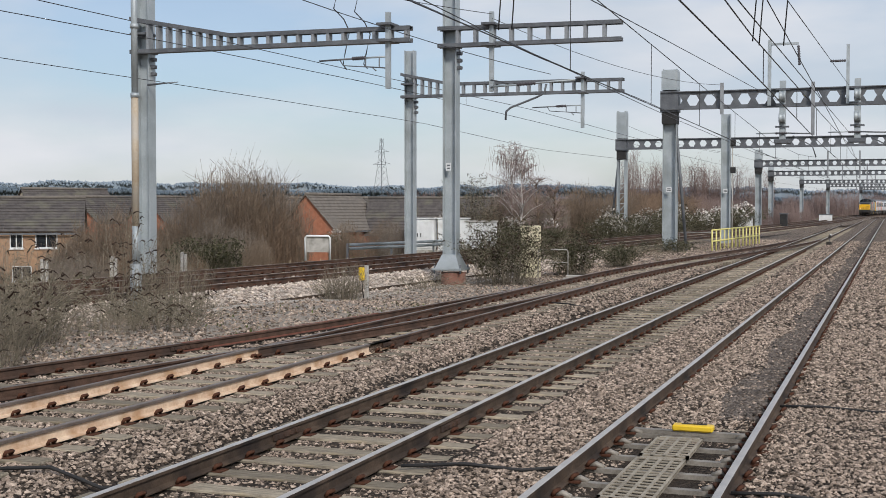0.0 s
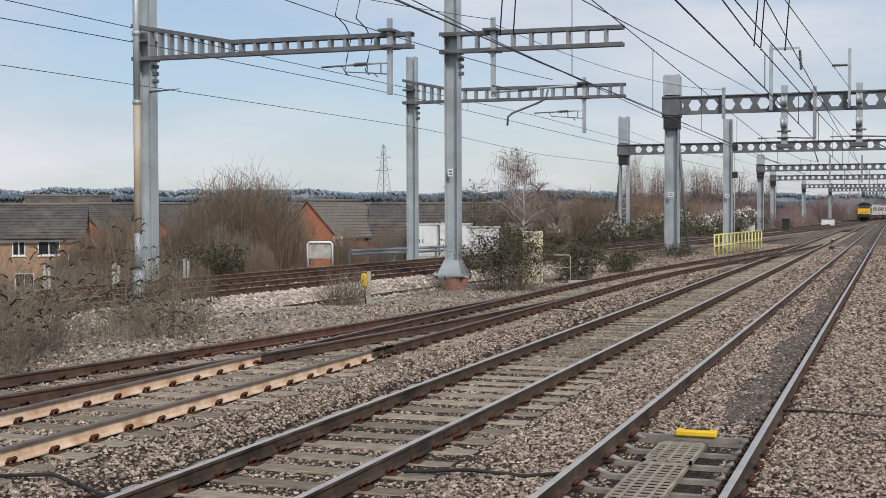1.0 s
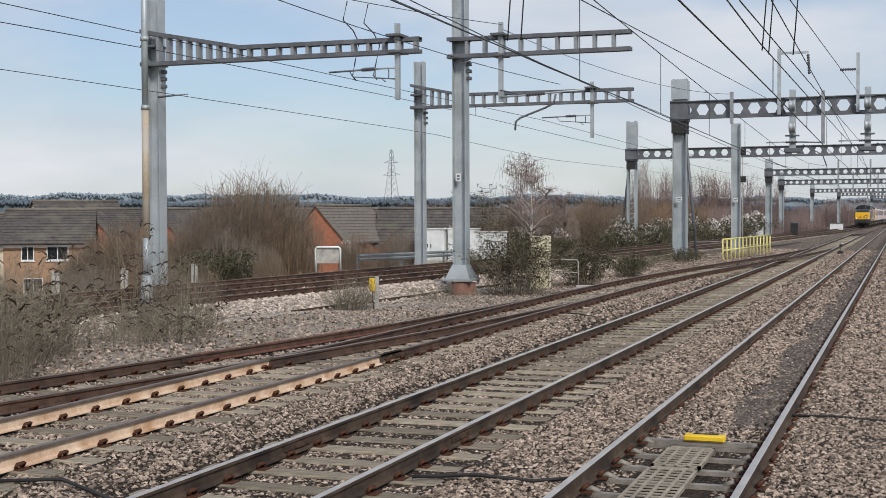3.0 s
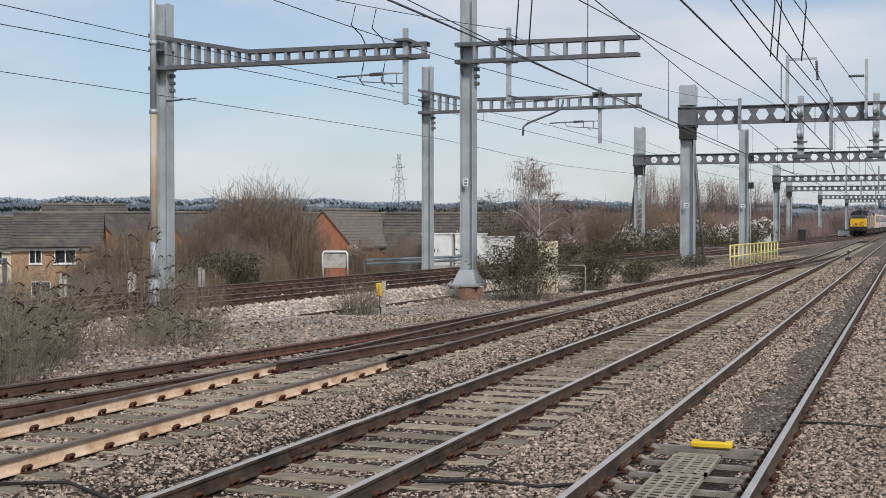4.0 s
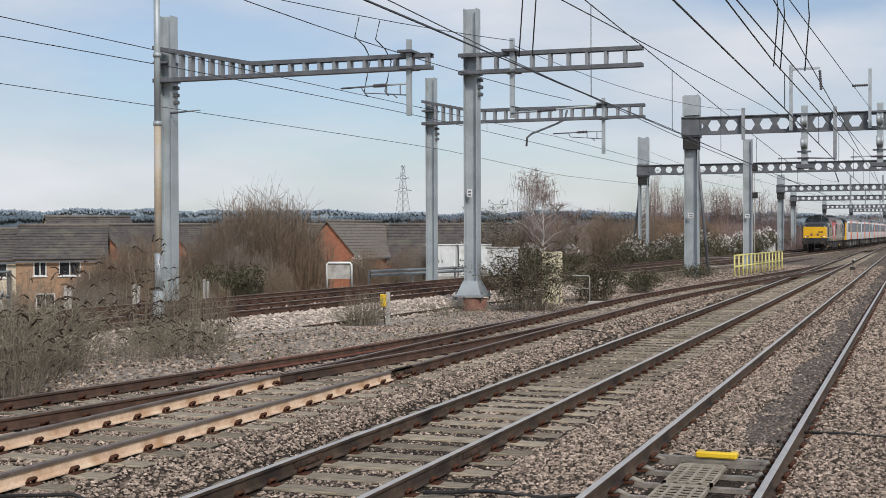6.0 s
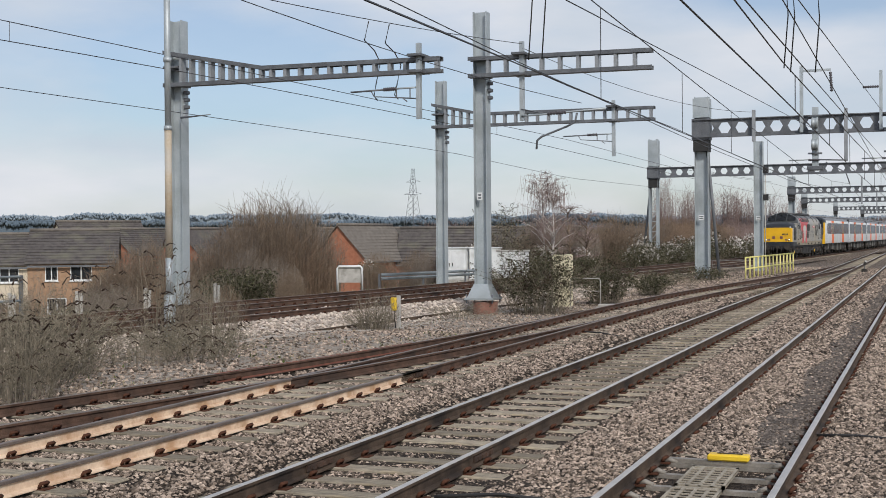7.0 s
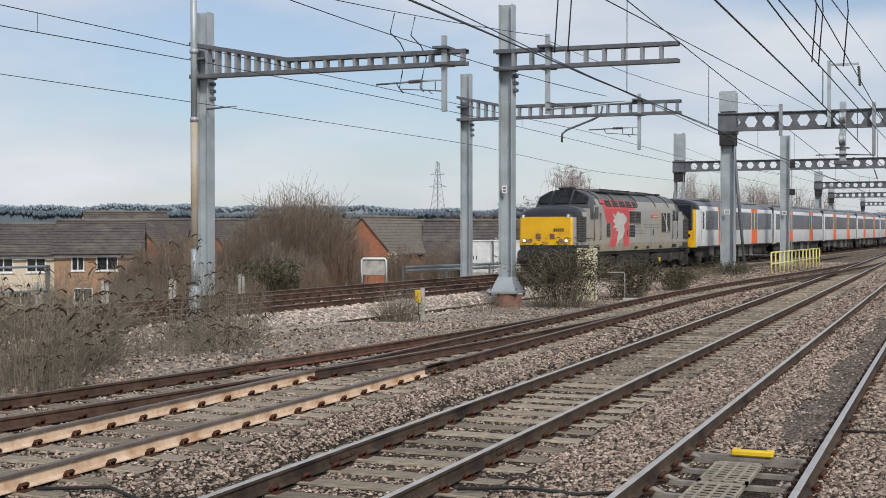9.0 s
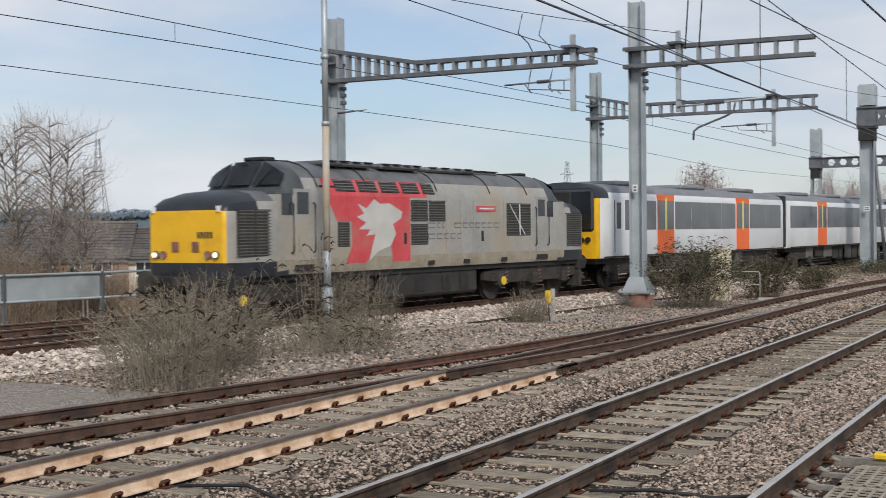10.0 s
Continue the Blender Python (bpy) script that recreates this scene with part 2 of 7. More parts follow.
LOCO_GREY = material("loco_silver_paint", (0.29, 0.285, 0.265), (0.41, 0.40, 0.375), 0.45, scale=1.2, fine=9, bump=0.03, stain=(0.36, 0.30, 0.21), stain_scale=0.55, stain_from=0.46, stain_to=0.75)
LOCO_DUST = material("loco_dusty_skirt", (0.26, 0.22, 0.16), (0.40, 0.36, 0.28), 0.7, scale=1.5, fine=12, bump=0.05)
LOCO_ROOF = material("loco_roof_grey", (0.11, 0.115, 0.12), (0.19, 0.195, 0.20), 0.6, scale=1.4, fine=12, bump=0.05, stain=(0.08, 0.078, 0.075), stain_scale=1.0)
LOCO_DARK = material("loco_dark_paint", (0.014, 0.016, 0.020), (0.030, 0.033, 0.04), 0.4, scale=3, bump=0.02)
LOCO_CAB = material("loco_cab_dark_grey", (0.045, 0.05, 0.052), (0.085, 0.092, 0.095), 0.5, scale=1.5, fine=12, bump=0.03)
LOCO_RED = material("loco_red_paint", (0.55, 0.05, 0.06), (0.66, 0.10, 0.11), 0.45, scale=1.5, fine=10, bump=0.03, stain=(0.50, 0.16, 0.13), stain_scale=1.0)
LOCO_YELLOW = material("loco_yellow_paint", (0.74, 0.40, 0.008), (0.84, 0.48, 0.015), 0.45, scale=2, fine=20, bump=0.02, stain=(0.66, 0.36, 0.03), stain_scale=2.5)
LOCO_PALE = material("loco_pale_graphic", (0.50, 0.49, 0.45), (0.62, 0.60, 0.56), 0.5, scale=2, bump=0.02)
GLASS = material("dark_glass", (0.012, 0.015, 0.018), (0.03, 0.035, 0.04), 0.12, scale=1, bump=0, spec=0.8)
COACH_GLASS = material("coach_glass", (0.10, 0.105, 0.115), (0.16, 0.165, 0.18), 0.14, scale=0.6, bump=0, spec=0.9)
GRILLE = material("grille_dark", (0.02, 0.02, 0.02), (0.05, 0.048, 0.045), 0.7, scale=6, bump=0.05)
SLAT = material("grille_slat", (0.10, 0.095, 0.085), (0.17, 0.16, 0.145), 0.6, scale=6, bump=0.05)
COACH_WHITE = material("coach_white", (0.74, 0.755, 0.77), (0.82, 0.83, 0.845), 0.35, scale=1.2, bump=0.02, stain=(0.66, 0.66, 0.65), stain_scale=0.6)
COACH_ORANGE = material("coach_orange_door", (0.82, 0.13, 0.02), (0.90, 0.18, 0.035), 0.4, scale=2, bump=0.02)
COACH_ROOF = material("coach_roof", (0.16, 0.165, 0.175), (0.25, 0.255, 0.265), 0.6, scale=1.4, bump=0.04)
UNDER = material("underframe_grime", (0.018, 0.016, 0.014), (0.06, 0.052, 0.045), 0.85, scale=4, fine=30, bump=0.3)



# ---------------------------------------------------------------- the plan of the tracks
GAUGE = 1.435
OPEN_LINE_Y = 285.0


def bend(y, y0):
    return 0.0009 * max(0.0, y - y0) ** 2


def x_a(y):
    return -2.09 + bend(y, 240)


def x_b(y):
    return -5.46 + bend(y, 240)


def ease(u):
    u = min(1.0, max(0.0, u))
    return u * u * (3 - 2 * u)


def x_c(y):
    return -5.46 - 3.42 * ease((93 - y) / 55)


def x_d(y):
    return x_c(y) - 0.00377 * max(0.0, 38 - y) ** 2


def x_e(y):
    return -6 - 1.82e-4 * max(0.0, OPEN_LINE_Y - y) ** 2 + bend(y, OPEN_LINE_Y)


def x_f(y):
    return x_e(y) - 3.45


Z_C, Z_E = 0.12, 0.30


def across(fx, y):
    """The unit way along a track and across it to the right at y."""
    t = Vector((fx(y + 0.5) - fx(y - 0.5), 1.0, 0)).normalized()
    return t, Vector((t.y, -t.x, 0))
# ---------------------------------------------------------------- ground
def smooth_line(a, b, step):
    return np.linspace(a, b, max(2, round((b - a) / step) + 1))


def ground_height(x, y):
    left = x_f(min(max(y, -60), 285)) - 4.5 - x
    z = -0.42 + 0.10 * ease((-9 - x) / 5)
    z -= 4.1 * ease(left / 24)
    if left > 60:
        z += 14 * ease((left - 320) / 500) + 20 * ease((left - 800) / 1500)
    return z


def make_ground():
    xs = np.concatenate([[-4200, -3000, -2200, -1600, -1200, -900, -700, -520, -400, -300, -240, -190, -150, -120, -100], np.arange(-84, -30, 4.0),
                         np.arange(-30, 8, 1.0), [10, 14, 20, 30, 50, 90, 160, 300, 600, 1200, 2500, 4200]])
    ys = np.concatenate([[-4200, -1500, -500, -200, -100, -60, -40, -20], np.arange(-10, 120, 3.0), np.arange(120, 420, 12.0),
                         [440, 520, 640, 800, 1000, 1300, 1700, 2300, 3200, 4400]])
    vs = [(x, y, ground_height(x, y) + 0.06 * noise.noise((x * 0.4, y * 0.4, 0))) for y in ys for x in xs]
    w = len(xs)
    fs = [(j * w + i, j * w + i + 1, (j + 1) * w + i + 1, (j + 1) * w + i) for j in range(len(ys) - 1) for i in range(w - 1)]
    tagged(raw("ground", vs, fs, SOIL, smooth=True), "rough winter grass and soil beside the railway", "ground", kind="structure")


def bed(name, columns, y0, y1, step, mat, label):
    """A ballast bed: columns(y) gives its cross-section as points of x and z."""
    ys = smooth_line(y0, y1, step)
    vs, fs = [], []
    w = len(columns(0))
    for y in ys:
        for i, (x, z) in enumerate(columns(y)):
            vs.append((x, y, z + (0.018 * noise.noise((x * 1.7, y * 1.7, 3.1)) if 0 < i < w - 1 else 0)))
    for j in range(len(ys) - 1):
        for i in range(w - 1):
            fs.append((j * w + i, j * w + i + 1, (j + 1) * w + i + 1, (j + 1) * w + i))
    tagged(raw(name, vs, fs, mat, smooth=True), label, "ballast", kind="structure")


def main_bed(y):
    a, b, c = x_a(y), x_b(y), min(x_c(y), x_b(y))
    lift = Z_C * ease((b - c - 1.0) / 2.2)
    return [(c - 2.1, -0.6), (c - 1.45, -0.20 + lift), (c - 0.6, -0.195 + lift), (c + 0.4, -0.195 + lift), (c + 1.25, -0.19 + lift), (min(b - 1.45, c + 1.9 + lift), -0.17 + lift * 0.4), (b - 1.35, -0.175), (b - 1.15, -0.188), (b - 0.5, -0.19),
            (b + 0.5, -0.19), (b + 1.15, -0.188), (b + 1.4, -0.165), (b + 1.9, -0.15), (a - 0.95, -0.15), (a - 0.6, -0.195 + 0.055 * ease((y - 14) / 1.2)), (a + 0.6, -0.195 + 0.055 * ease((y - 14) / 1.2)), (a + 0.95, -0.15), (a + 2.4, -0.13), (a + 5.5, -0.12), (a + 9.0, -0.12), (a + 9.6, -0.6)]


def siding_bed(y):
    d = x_d(y)
    return [(d - 2.3, -0.5), (d - 1.5, -0.19 + Z_C), (d - 0.5, -0.188 + Z_C), (d + 0.5, -0.188 + Z_C), (d + 1.3, -0.188 + Z_C), (d + 1.8, -0.5)]


def curve_bed(y):
    e, f = x_e(y), x_f(y)
    z = Z_E - 0.19
    return [(f - 2.7, -0.5), (f - 1.7, z), (f - 0.6, z), (f + 0.6, z), (f + 1.72, z - 0.04), (e - 0.6, z), (e + 0.6, z), (e + 1.5, z), (e + 2.6, -0.34)]


def grit_dip(y):
    """How far the grit between the lines lies lower round the masts."""
    return 0.20 * ease((y - 28) / 5) * ease((62 - y) / 6)


def grit_strip(y):
    d, e = min(x_d(y), x_c(y)), x_e(y)
    k = grit_dip(y)
    return [(e + 1.9, -0.7), (e + 2.1, -0.10 - k * 0.5), (e * 0.7 + d * 0.3, -0.06 - k), ((e + d) / 2, -0.06 - k), (e * 0.3 + d * 0.7, -0.07 - k), (d - 1.3, -0.10 - k * 0.5), (d - 1.1, -0.7)]


make_ground()
# under the loose stones the bed is coloured dark, as painted shade
bed("ballast_bed", main_bed, -12, 48, 1.0, BED_SHADE, "bed under the crushed stone of the running lines, coloured dark as shade between stones")
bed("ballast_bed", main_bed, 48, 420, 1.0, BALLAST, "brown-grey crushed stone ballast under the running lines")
bed("ballast_bed", siding_bed, -12, 38, 1.0, BED_SHADE, "bed under the siding's crushed stone, coloured dark as shade between stones")
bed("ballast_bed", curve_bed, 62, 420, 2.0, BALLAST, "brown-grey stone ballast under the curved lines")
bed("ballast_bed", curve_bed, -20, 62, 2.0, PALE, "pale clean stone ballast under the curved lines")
bed("oily_ballast", lambda y: [(x_a(y) + 0.02 + 0.08 * math.sin(y), -0.16), (x_a(y) + 0.22 + 0.1 * math.sin(y * 0.7), -0.132), (x_a(y) + 0.48, -0.126), (x_a(y) + 0.64, -0.13), (x_a(y) + 0.66, -0.2)], 15.5, 240, 0.5, OILY, "dark oil-stained ballast inside a rail")
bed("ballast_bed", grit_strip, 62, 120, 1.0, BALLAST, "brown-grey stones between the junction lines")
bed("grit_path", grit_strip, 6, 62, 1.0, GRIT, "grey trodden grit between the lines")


# ---------------------------------------------------------------- tracks
RAIL_OUTLINE = [(-0.070, -0.159), (0.070, -0.159), (0.070, -0.148), (0.012, -0.128), (0.010, -0.045), (0.036, -0.034),
                (0.036, -0.006), (0.028, 0.0), (-0.028, 0.0), (-0.036, -0.006), (-0.036, -0.034), (-0.010, -0.045),
                (-0.012, -0.128), (-0.070, -0.148)]


def rail(fx, side, z, y0, y1, parent, side_mat, top_mat, step=2.0, name="rail", label="", dark_head=False):
    """One rail: its section swept along the line; the head's top is polished."""
    ys = list(smooth_line(y0, y1, step))
    vs, fs, tops = [], [], []
    n = len(RAIL_OUTLINE)
    for y in ys:
        _, r = across(fx, y)
        c = Vector((fx(y), y, z)) + r * side
        vs += [c + r * u + Vector((0, 0, h)) for u, h in RAIL_OUTLINE]
    for j in range(len(ys) - 1):
        for i in range(n):
            fs.append((j * n + i, j * n + (i + 1) % n, (j + 1) * n + (i + 1) % n, (j + 1) * n + i))
            tops.append(1 if i in ((4, 5, 6, 7, 8, 9) if dark_head else (6, 7, 8)) else 0)
    fs += [tuple(range(n))[::-1], tuple((len(ys) - 1) * n + i for i in range(n))]
    tops += [0, 0]
    ob = raw(name, vs, fs, side_mat, parent, label)
    ob.data.materials.append(top_mat)
    ob.data.polygons.foreach_set("material_index", tops)
    return ob


def sleeper_mesh(kind):
    bm = bmesh.new()
    if kind == "steel":
        extrude(bm, [(-1.25, -0.10), (-1.25, -0.02), (-1.18, 0.0), (-0.95, 0.0), (-0.60, 0.0), (0.60, 0.0), (0.95, 0.0), (1.18, 0.0), (1.25, -0.02), (1.25, -0.10)], -0.045, 0.045)
        for sx in (-1, 1):
            tube(bm, [(sx * 0.52, 0.0, 0.0), (sx * 0.60, 0.0, 0.035), (sx * 0.65, 0.0, 0.015)], 0.028, 6)
    else:
        box(bm, -1.28, 1.28, -0.125, 0.125, -0.13, 0.0, bevel=0.012)
    return bm


def clip_mesh():
    """A base plate with a sprung clip, as a small lump each side of the rail foot."""
    bm = bmesh.new()
    box(bm, -0.17, 0.17, -0.08, 0.08, -0.012, 0.006)
    for s in (-1, 1):
        tube(bm, [(s * 0.075, -0.05, 0.012), (s * 0.10, -0.055, 0.055), (s * 0.125, 0.0, 0.062), (s * 0.10, 0.05, 0.05), (s * 0.075, 0.03, 0.012)], 0.021, 5)
    return bm


def track(name, label, fx, z, y0, y1, side_mat, top_mat, sleeper_from, sleeper_to, spacing=0.66, kind="timber", skip=None):
    top = tagged(empty(name), label, "railway track", kind="structure")
    for s in (-1, 1):
        rail(fx, s * (GAUGE / 2 + 0.035), z, y0, y1, top, side_mat, top_mat)
    first, first_clip = None, None
    k = 0
    y = sleeper_from
    while y < sleeper_to:
        rng = random.Random(k * 77 + int(100 * fx(0)))
        if not (skip and skip(y)):
            t, r = across(fx, y)
            m = Matrix.Translation((fx(y), y, z - 0.165 + rng.uniform(-0.006, 0.006))) @ pose(0, 0, 0, 0, 0, math.degrees(math.atan2(r.y, r.x)) + rng.uniform(-0.6, 0.6))
            if first is None:
                first = part("sleeper", sleeper_mesh(kind), STEEL_SLEEPER if kind == "steel" else TIMBER, top)
                first.matrix_basis = m
                first_clip = part("rail_clip", clip_mesh(), CLIP, top)
                first_clip.matrix_basis = m @ Matrix.Translation((-(GAUGE / 2 + 0.035), 0, 0.006))
                share(first_clip, "rail_clip", m @ Matrix.Translation((GAUGE / 2 + 0.035, 0, 0.006)), top)
            else:
                share(first, "sleeper", m, top)
                if y < 75:
                    for s in (-1, 1):
                        share(first_clip, "rail_clip", m @ Matrix.Translation((s * (GAUGE / 2 + 0.035), 0, 0.006)), top)
        k += 1
        y += spacing
    return top


track_a = track("platform_line_track", "straight railway track with polished rails on brown ballast", x_a, 0.0, -12, 420, RAIL_SIDE, RAIL_TOP, 14.6, 110)
track_b = track("middle_line_track", "straight railway track on weathered timber sleepers", x_b, 0.0, -12, 420, RAIL_SIDE, RAIL_TOP, 4.0, 160)
track_c = track("crossover_track", "rusty crossover track curving to the middle line", x_c, Z_C, 19.0, 92, RAIL_BROWN, RAIL_DULL, 4.0, 60)
track_d = track("siding_track", "rusty siding track branching from the crossover", x_d, Z_C, -12, 37.6, RAIL_BROWN, RAIL_DULL, 4.0, 19)
track_e = track("curved_near_track", "curved railway track on pale clean ballast", x_e, Z_E, -20, 420, RAIL_BROWN, RAIL_DULL, 5.0, 150)
track_f = track("curved_far_track", "far curved railway track on pale clean ballast", x_f, Z_E, -20, 420, RAIL_BROWN, RAIL_DULL, 5.0, 150)
HALF = GAUGE / 2 + 0.035
rail(x_c, -HALF, Z_C, -12, 18.1, track_c, RAIL_TAN, RAIL_DULL, dark_head=True, label="rail with fresh pale rust on its side")
rail(x_c, -HALF, Z_C, 18.1, 19.0, track_c, RAIL_SIDE, RAIL_DULL, label="dark insulated joint in a rail")
rail(x_c, HALF, Z_C, -12, 19.9, track_c, RAIL_TAN, RAIL_DULL, dark_head=True, label="rail with fresh pale rust on its side")
rail(x_d, -HALF - 0.004, Z_C + 0.003, 18.0, 24.6, track_d, RAIL_RED, RAIL_RED, label="renewed length of red-rusted rail")
rail(x_c, HALF + 0.004, Z_C + 0.003, 26.5, 46, track_c, RAIL_BROWN, RAIL_DULL, label="brown-rusted length of rail")


def joint(fx, side, z, y, parent):
    """Fishplates with bolts across a rail joint."""
    t, r = across(fx, y)
    for s in (-1, 1):
        bm = bmesh.new()
        box(bm, -0.012, 0.012, -0.30, 0.30, -0.115, -0.048)
        for k in (-0.2, -0.07, 0.07, 0.2):
            box(bm, -0.03, 0.03, k - 0.02, k + 0.02, -0.10, -0.065)
        o = part("fishplate", bm, RAIL_BROWN, parent)
        o.matrix_basis = Matrix.Translation(Vector((fx(y), y, z)) + r * (side + s * 0.025)) @ pose(0, 0, 0, 0, 0, -math.degrees(math.atan2(t.x, t.y)))


for fx, sd, z, y, tr in ((x_b, -HALF, 0, 12.2, track_b), (x_b, HALF, 0, 13.3, track_b), (x_c, -HALF, Z_C, 19.0, track_c), (x_c, HALF, Z_C, 19.9, track_c), (x_d, -HALF, Z_C, 18.0, track_d)):
    joint(fx, sd, z, y, tr)
# steel sleepers on the platform line near the magnet
y = 4.0
steel = None
while y < 14.2:
    m = Matrix.Translation((x_a(y), y, -0.152))
    if steel is None:
        steel = part("steel_sleeper", sleeper_mesh("steel"), STEEL_SLEEPER, track_a, "pale folded steel sleeper")
        steel.matrix_basis = m
        clip_a = part("rail_clip", clip_mesh(), CLIP, track_a)
        clip_a.matrix_basis = m @ Matrix.Translation((-HALF, 0, 0.004))
        share(clip_a, "rail_clip", m @ Matrix.Translation((HALF, 0, 0.004)), track_a)
    else:
        share(steel, "steel_sleeper", m, track_a)
        for q in (-1, 1):
            share(clip_a, "rail_clip", m @ Matrix.Translation((q * HALF, 0, 0.004)), track_a)
    y += 0.66
# ---------------------------------------------------------------- overhead line masts
def h_section(bm, x, y, z0, z1, w, d, tw=0.03):
    """An upright H-section in one piece, flanges facing along x."""
    a, b, t = w / 2, d / 2, tw / 2
    out = [(-a - t, -b), (-a + t, -b), (-a + t, -t), (a - t, -t), (a - t, -b), (a + t, -b), (a + t, b), (a - t, b), (a - t, t), (-a + t, t), (-a + t, b), (-a - t, b)]
    lo = [bm.verts.new((x + u, y + v, z0)) for u, v in out]
    hi = [bm.verts.new((x + u, y + v, z1)) for u, v in out]
    n = len(out)
    fs = [bm.faces.new((lo[i], lo[(i + 1) % n], hi[(i + 1) % n], hi[i])) for i in range(n)]
    for ring in (lo, hi):
        for q in ((0, 1, 10, 11), (1, 2, 9, 10), (2, 3, 8, 9), (3, 4, 7, 8), (4, 5, 6, 7)):
            fs.append(bm.faces.new([ring[i] for i in q]))
    bmesh.ops.recalc_face_normals(bm, faces=fs)


def chord(bm, pts, y, depth, way):
    """A channel section along points of x and z; way is -1 for the upper chord, whose sides hang down."""
    e, t, h = depth / 2 + 0.03, 0.022, 0.13
    out = [(-e, 0), (e, 0), (e, way * h), (e - t, way * h), (e - t, way * t), (-e + t, way * t), (-e + t, way * h), (-e, way * h)]
    rings = [[bm.verts.new((px, y + u, pz + v)) for u, v in out] for px, pz in pts]
    n = len(out)
    fs = [bm.faces.new((a[i], a[(i + 1) % n], b[(i + 1) % n], b[i])) for a, b in zip(rings, rings[1:]) for i in range(n)]
    for r in (rings[0], rings[-1]):
        for q in ((0, 5, 6, 7), (0, 1, 4, 5), (1, 2, 3, 4)):
            fs.append(bm.faces.new([r[i] for i in q]))
    bmesh.ops.recalc_face_normals(bm, faces=fs)


def cantilever_mast(name_label, x, y, z_foot, z_top, x_end, z_low, z_high_mast, z_high_end, kink_x, step, drop_x, drop_top, drop_low, w=0.42, d=0.42, plinth=None):
    top = tagged(empty("catenary_mast", Matrix.Translation((x, y, z_foot))), name_label, "mast")
    bm = bmesh.new()
    h_section(bm, 0, 0, 0.0, z_top - z_foot, w, d)
    part("column", bm, GALV, top)
    dz = -z_foot
    zlo, zhm, zhe = z_low + dz, z_high_mast + dz, z_high_end + dz
    x1 = x_end - x
    kx = (kink_x - x) if kink_x else None

    def zt(u):
        if kx is None:
            return zhm + (zhe - zhm) * u / x1
        if u < kx:
            return zhm + (zhe + 0.05 - zhm) * (u + 0.2) / (kx + 0.2)
        return zhe + 0.05 * (x1 - u) / (x1 - kx)
    def zb(u):
        return zlo - 0.03 * u / x1
    ends = [-w / 2 - 0.1] + ([kx] if kx else []) + [x1]
    for name, f, way in (("upper_chord", zt, -1), ("lower_chord", zb, 1)):
        bm = bmesh.new()
        chord(bm, [(u, f(u)) for u in ends], -d / 2 - 0.14, 0.24, way)
        part(name, bm, GALV_DARK, top, "dark weathered steel chord")
    u = w / 2 + 0.15
    first = None
    while u < x1 + 0.01:
        a, b = zb(u) + 0.02, zt(u) - 0.02
        bm = bmesh.new()
        box(bm, -0.05, 0.05, -0.13, 0.13, a, b)
        o = part("batten", bm, GALV_MID, top)
        o.matrix_basis = Matrix.Translation((u, -d / 2 - 0.14, 0))
        u += step * (0.72 if kx and u < kx else 1.0)
    for h in (zlo + 0.02, zlo + 0.62):
        bm = bmesh.new()
        box(bm, -w / 2 - 0.08, w / 2 + 0.08, -d / 2 - 0.30, d / 2 + 0.06, h, h + 0.07)
        part("clamp", bm, GALV_DARK, top)
    for k in range(3):
        bm = bmesh.new()
        box(bm, w / 2 + 0.01, w / 2 + 0.16, -0.1, 0.1, zlo - 0.22 - 0.24 * k, zlo - 0.10 - 0.24 * k, bevel=0.02)
        part("bracket", bm, GALV_DARK, top)
    bm = bmesh.new()
    box(bm, -0.07, 0.07, -0.07, 0.07, drop_low + dz, drop_top + dz)
    o = part("drop_post", bm, GALV, top)
    o.matrix_basis = Matrix.Translation((drop_x - x, -d / 2 - 0.40, 0))
    for h in (zlo - 0.04, zhe + 0.0):
        bm = bmesh.new()
        box(bm, -0.28, 0.18, -0.55, 0.20, h, h + 0.07)
        o = part("post_clamp", bm, GALV_DARK, top)
        o.matrix_basis = Matrix.Translation((drop_x - x, -d / 2 - 0.14, 0))
    if plinth:
        bm = bmesh.new()
        a, b, h = w / 2 + 0.03, w / 2 + 0.22, 0.50
        lo = [bm.verts.new((sx * b, sy * b, 0.03)) for sx, sy in ((-1, -1), (1, -1), (1, 1), (-1, 1))]
        hi = [bm.verts.new((sx * a, sy * a, h)) for sx, sy in ((-1, -1), (1, -1), (1, 1), (-1, 1))]
        for i in range(4):
            bm.faces.new((lo[i], lo[(i + 1) % 4], hi[(i + 1) % 4], hi[i]))
        bm.faces.new(hi), bm.faces.new(lo[::-1])
        part("flared_foot", bm, GALV, top)
        bm = bmesh.new()
        box(bm, -0.52, 0.52, -0.48, 0.48, -0.03, 0.05, bevel=0.01)
        part("base_plate", bm, GALV, top)
        for sx in (-0.46, 0.46):
            for sy in (-0.4, 0.4):
                bm = bmesh.new()
                tube(bm, [(sx, sy, -0.14), (sx, sy, 0.16)], 0.03, 6)
                part("bolt", bm, GALV_DARK, top)
        bm = bmesh.new()
        tube(bm, [(0.0, 0, plinth - z_foot - 0.3), (0.0, 0, -0.10)], 0.42, 20)
        pl = part("foundation", bm, BRICK_PIER)
        pl.matrix_basis = Matrix.Translation((x + 0.08, y, z_foot))
        tagged(pl, "round rust-red concrete foundation under a mast", "foundation")
    return top


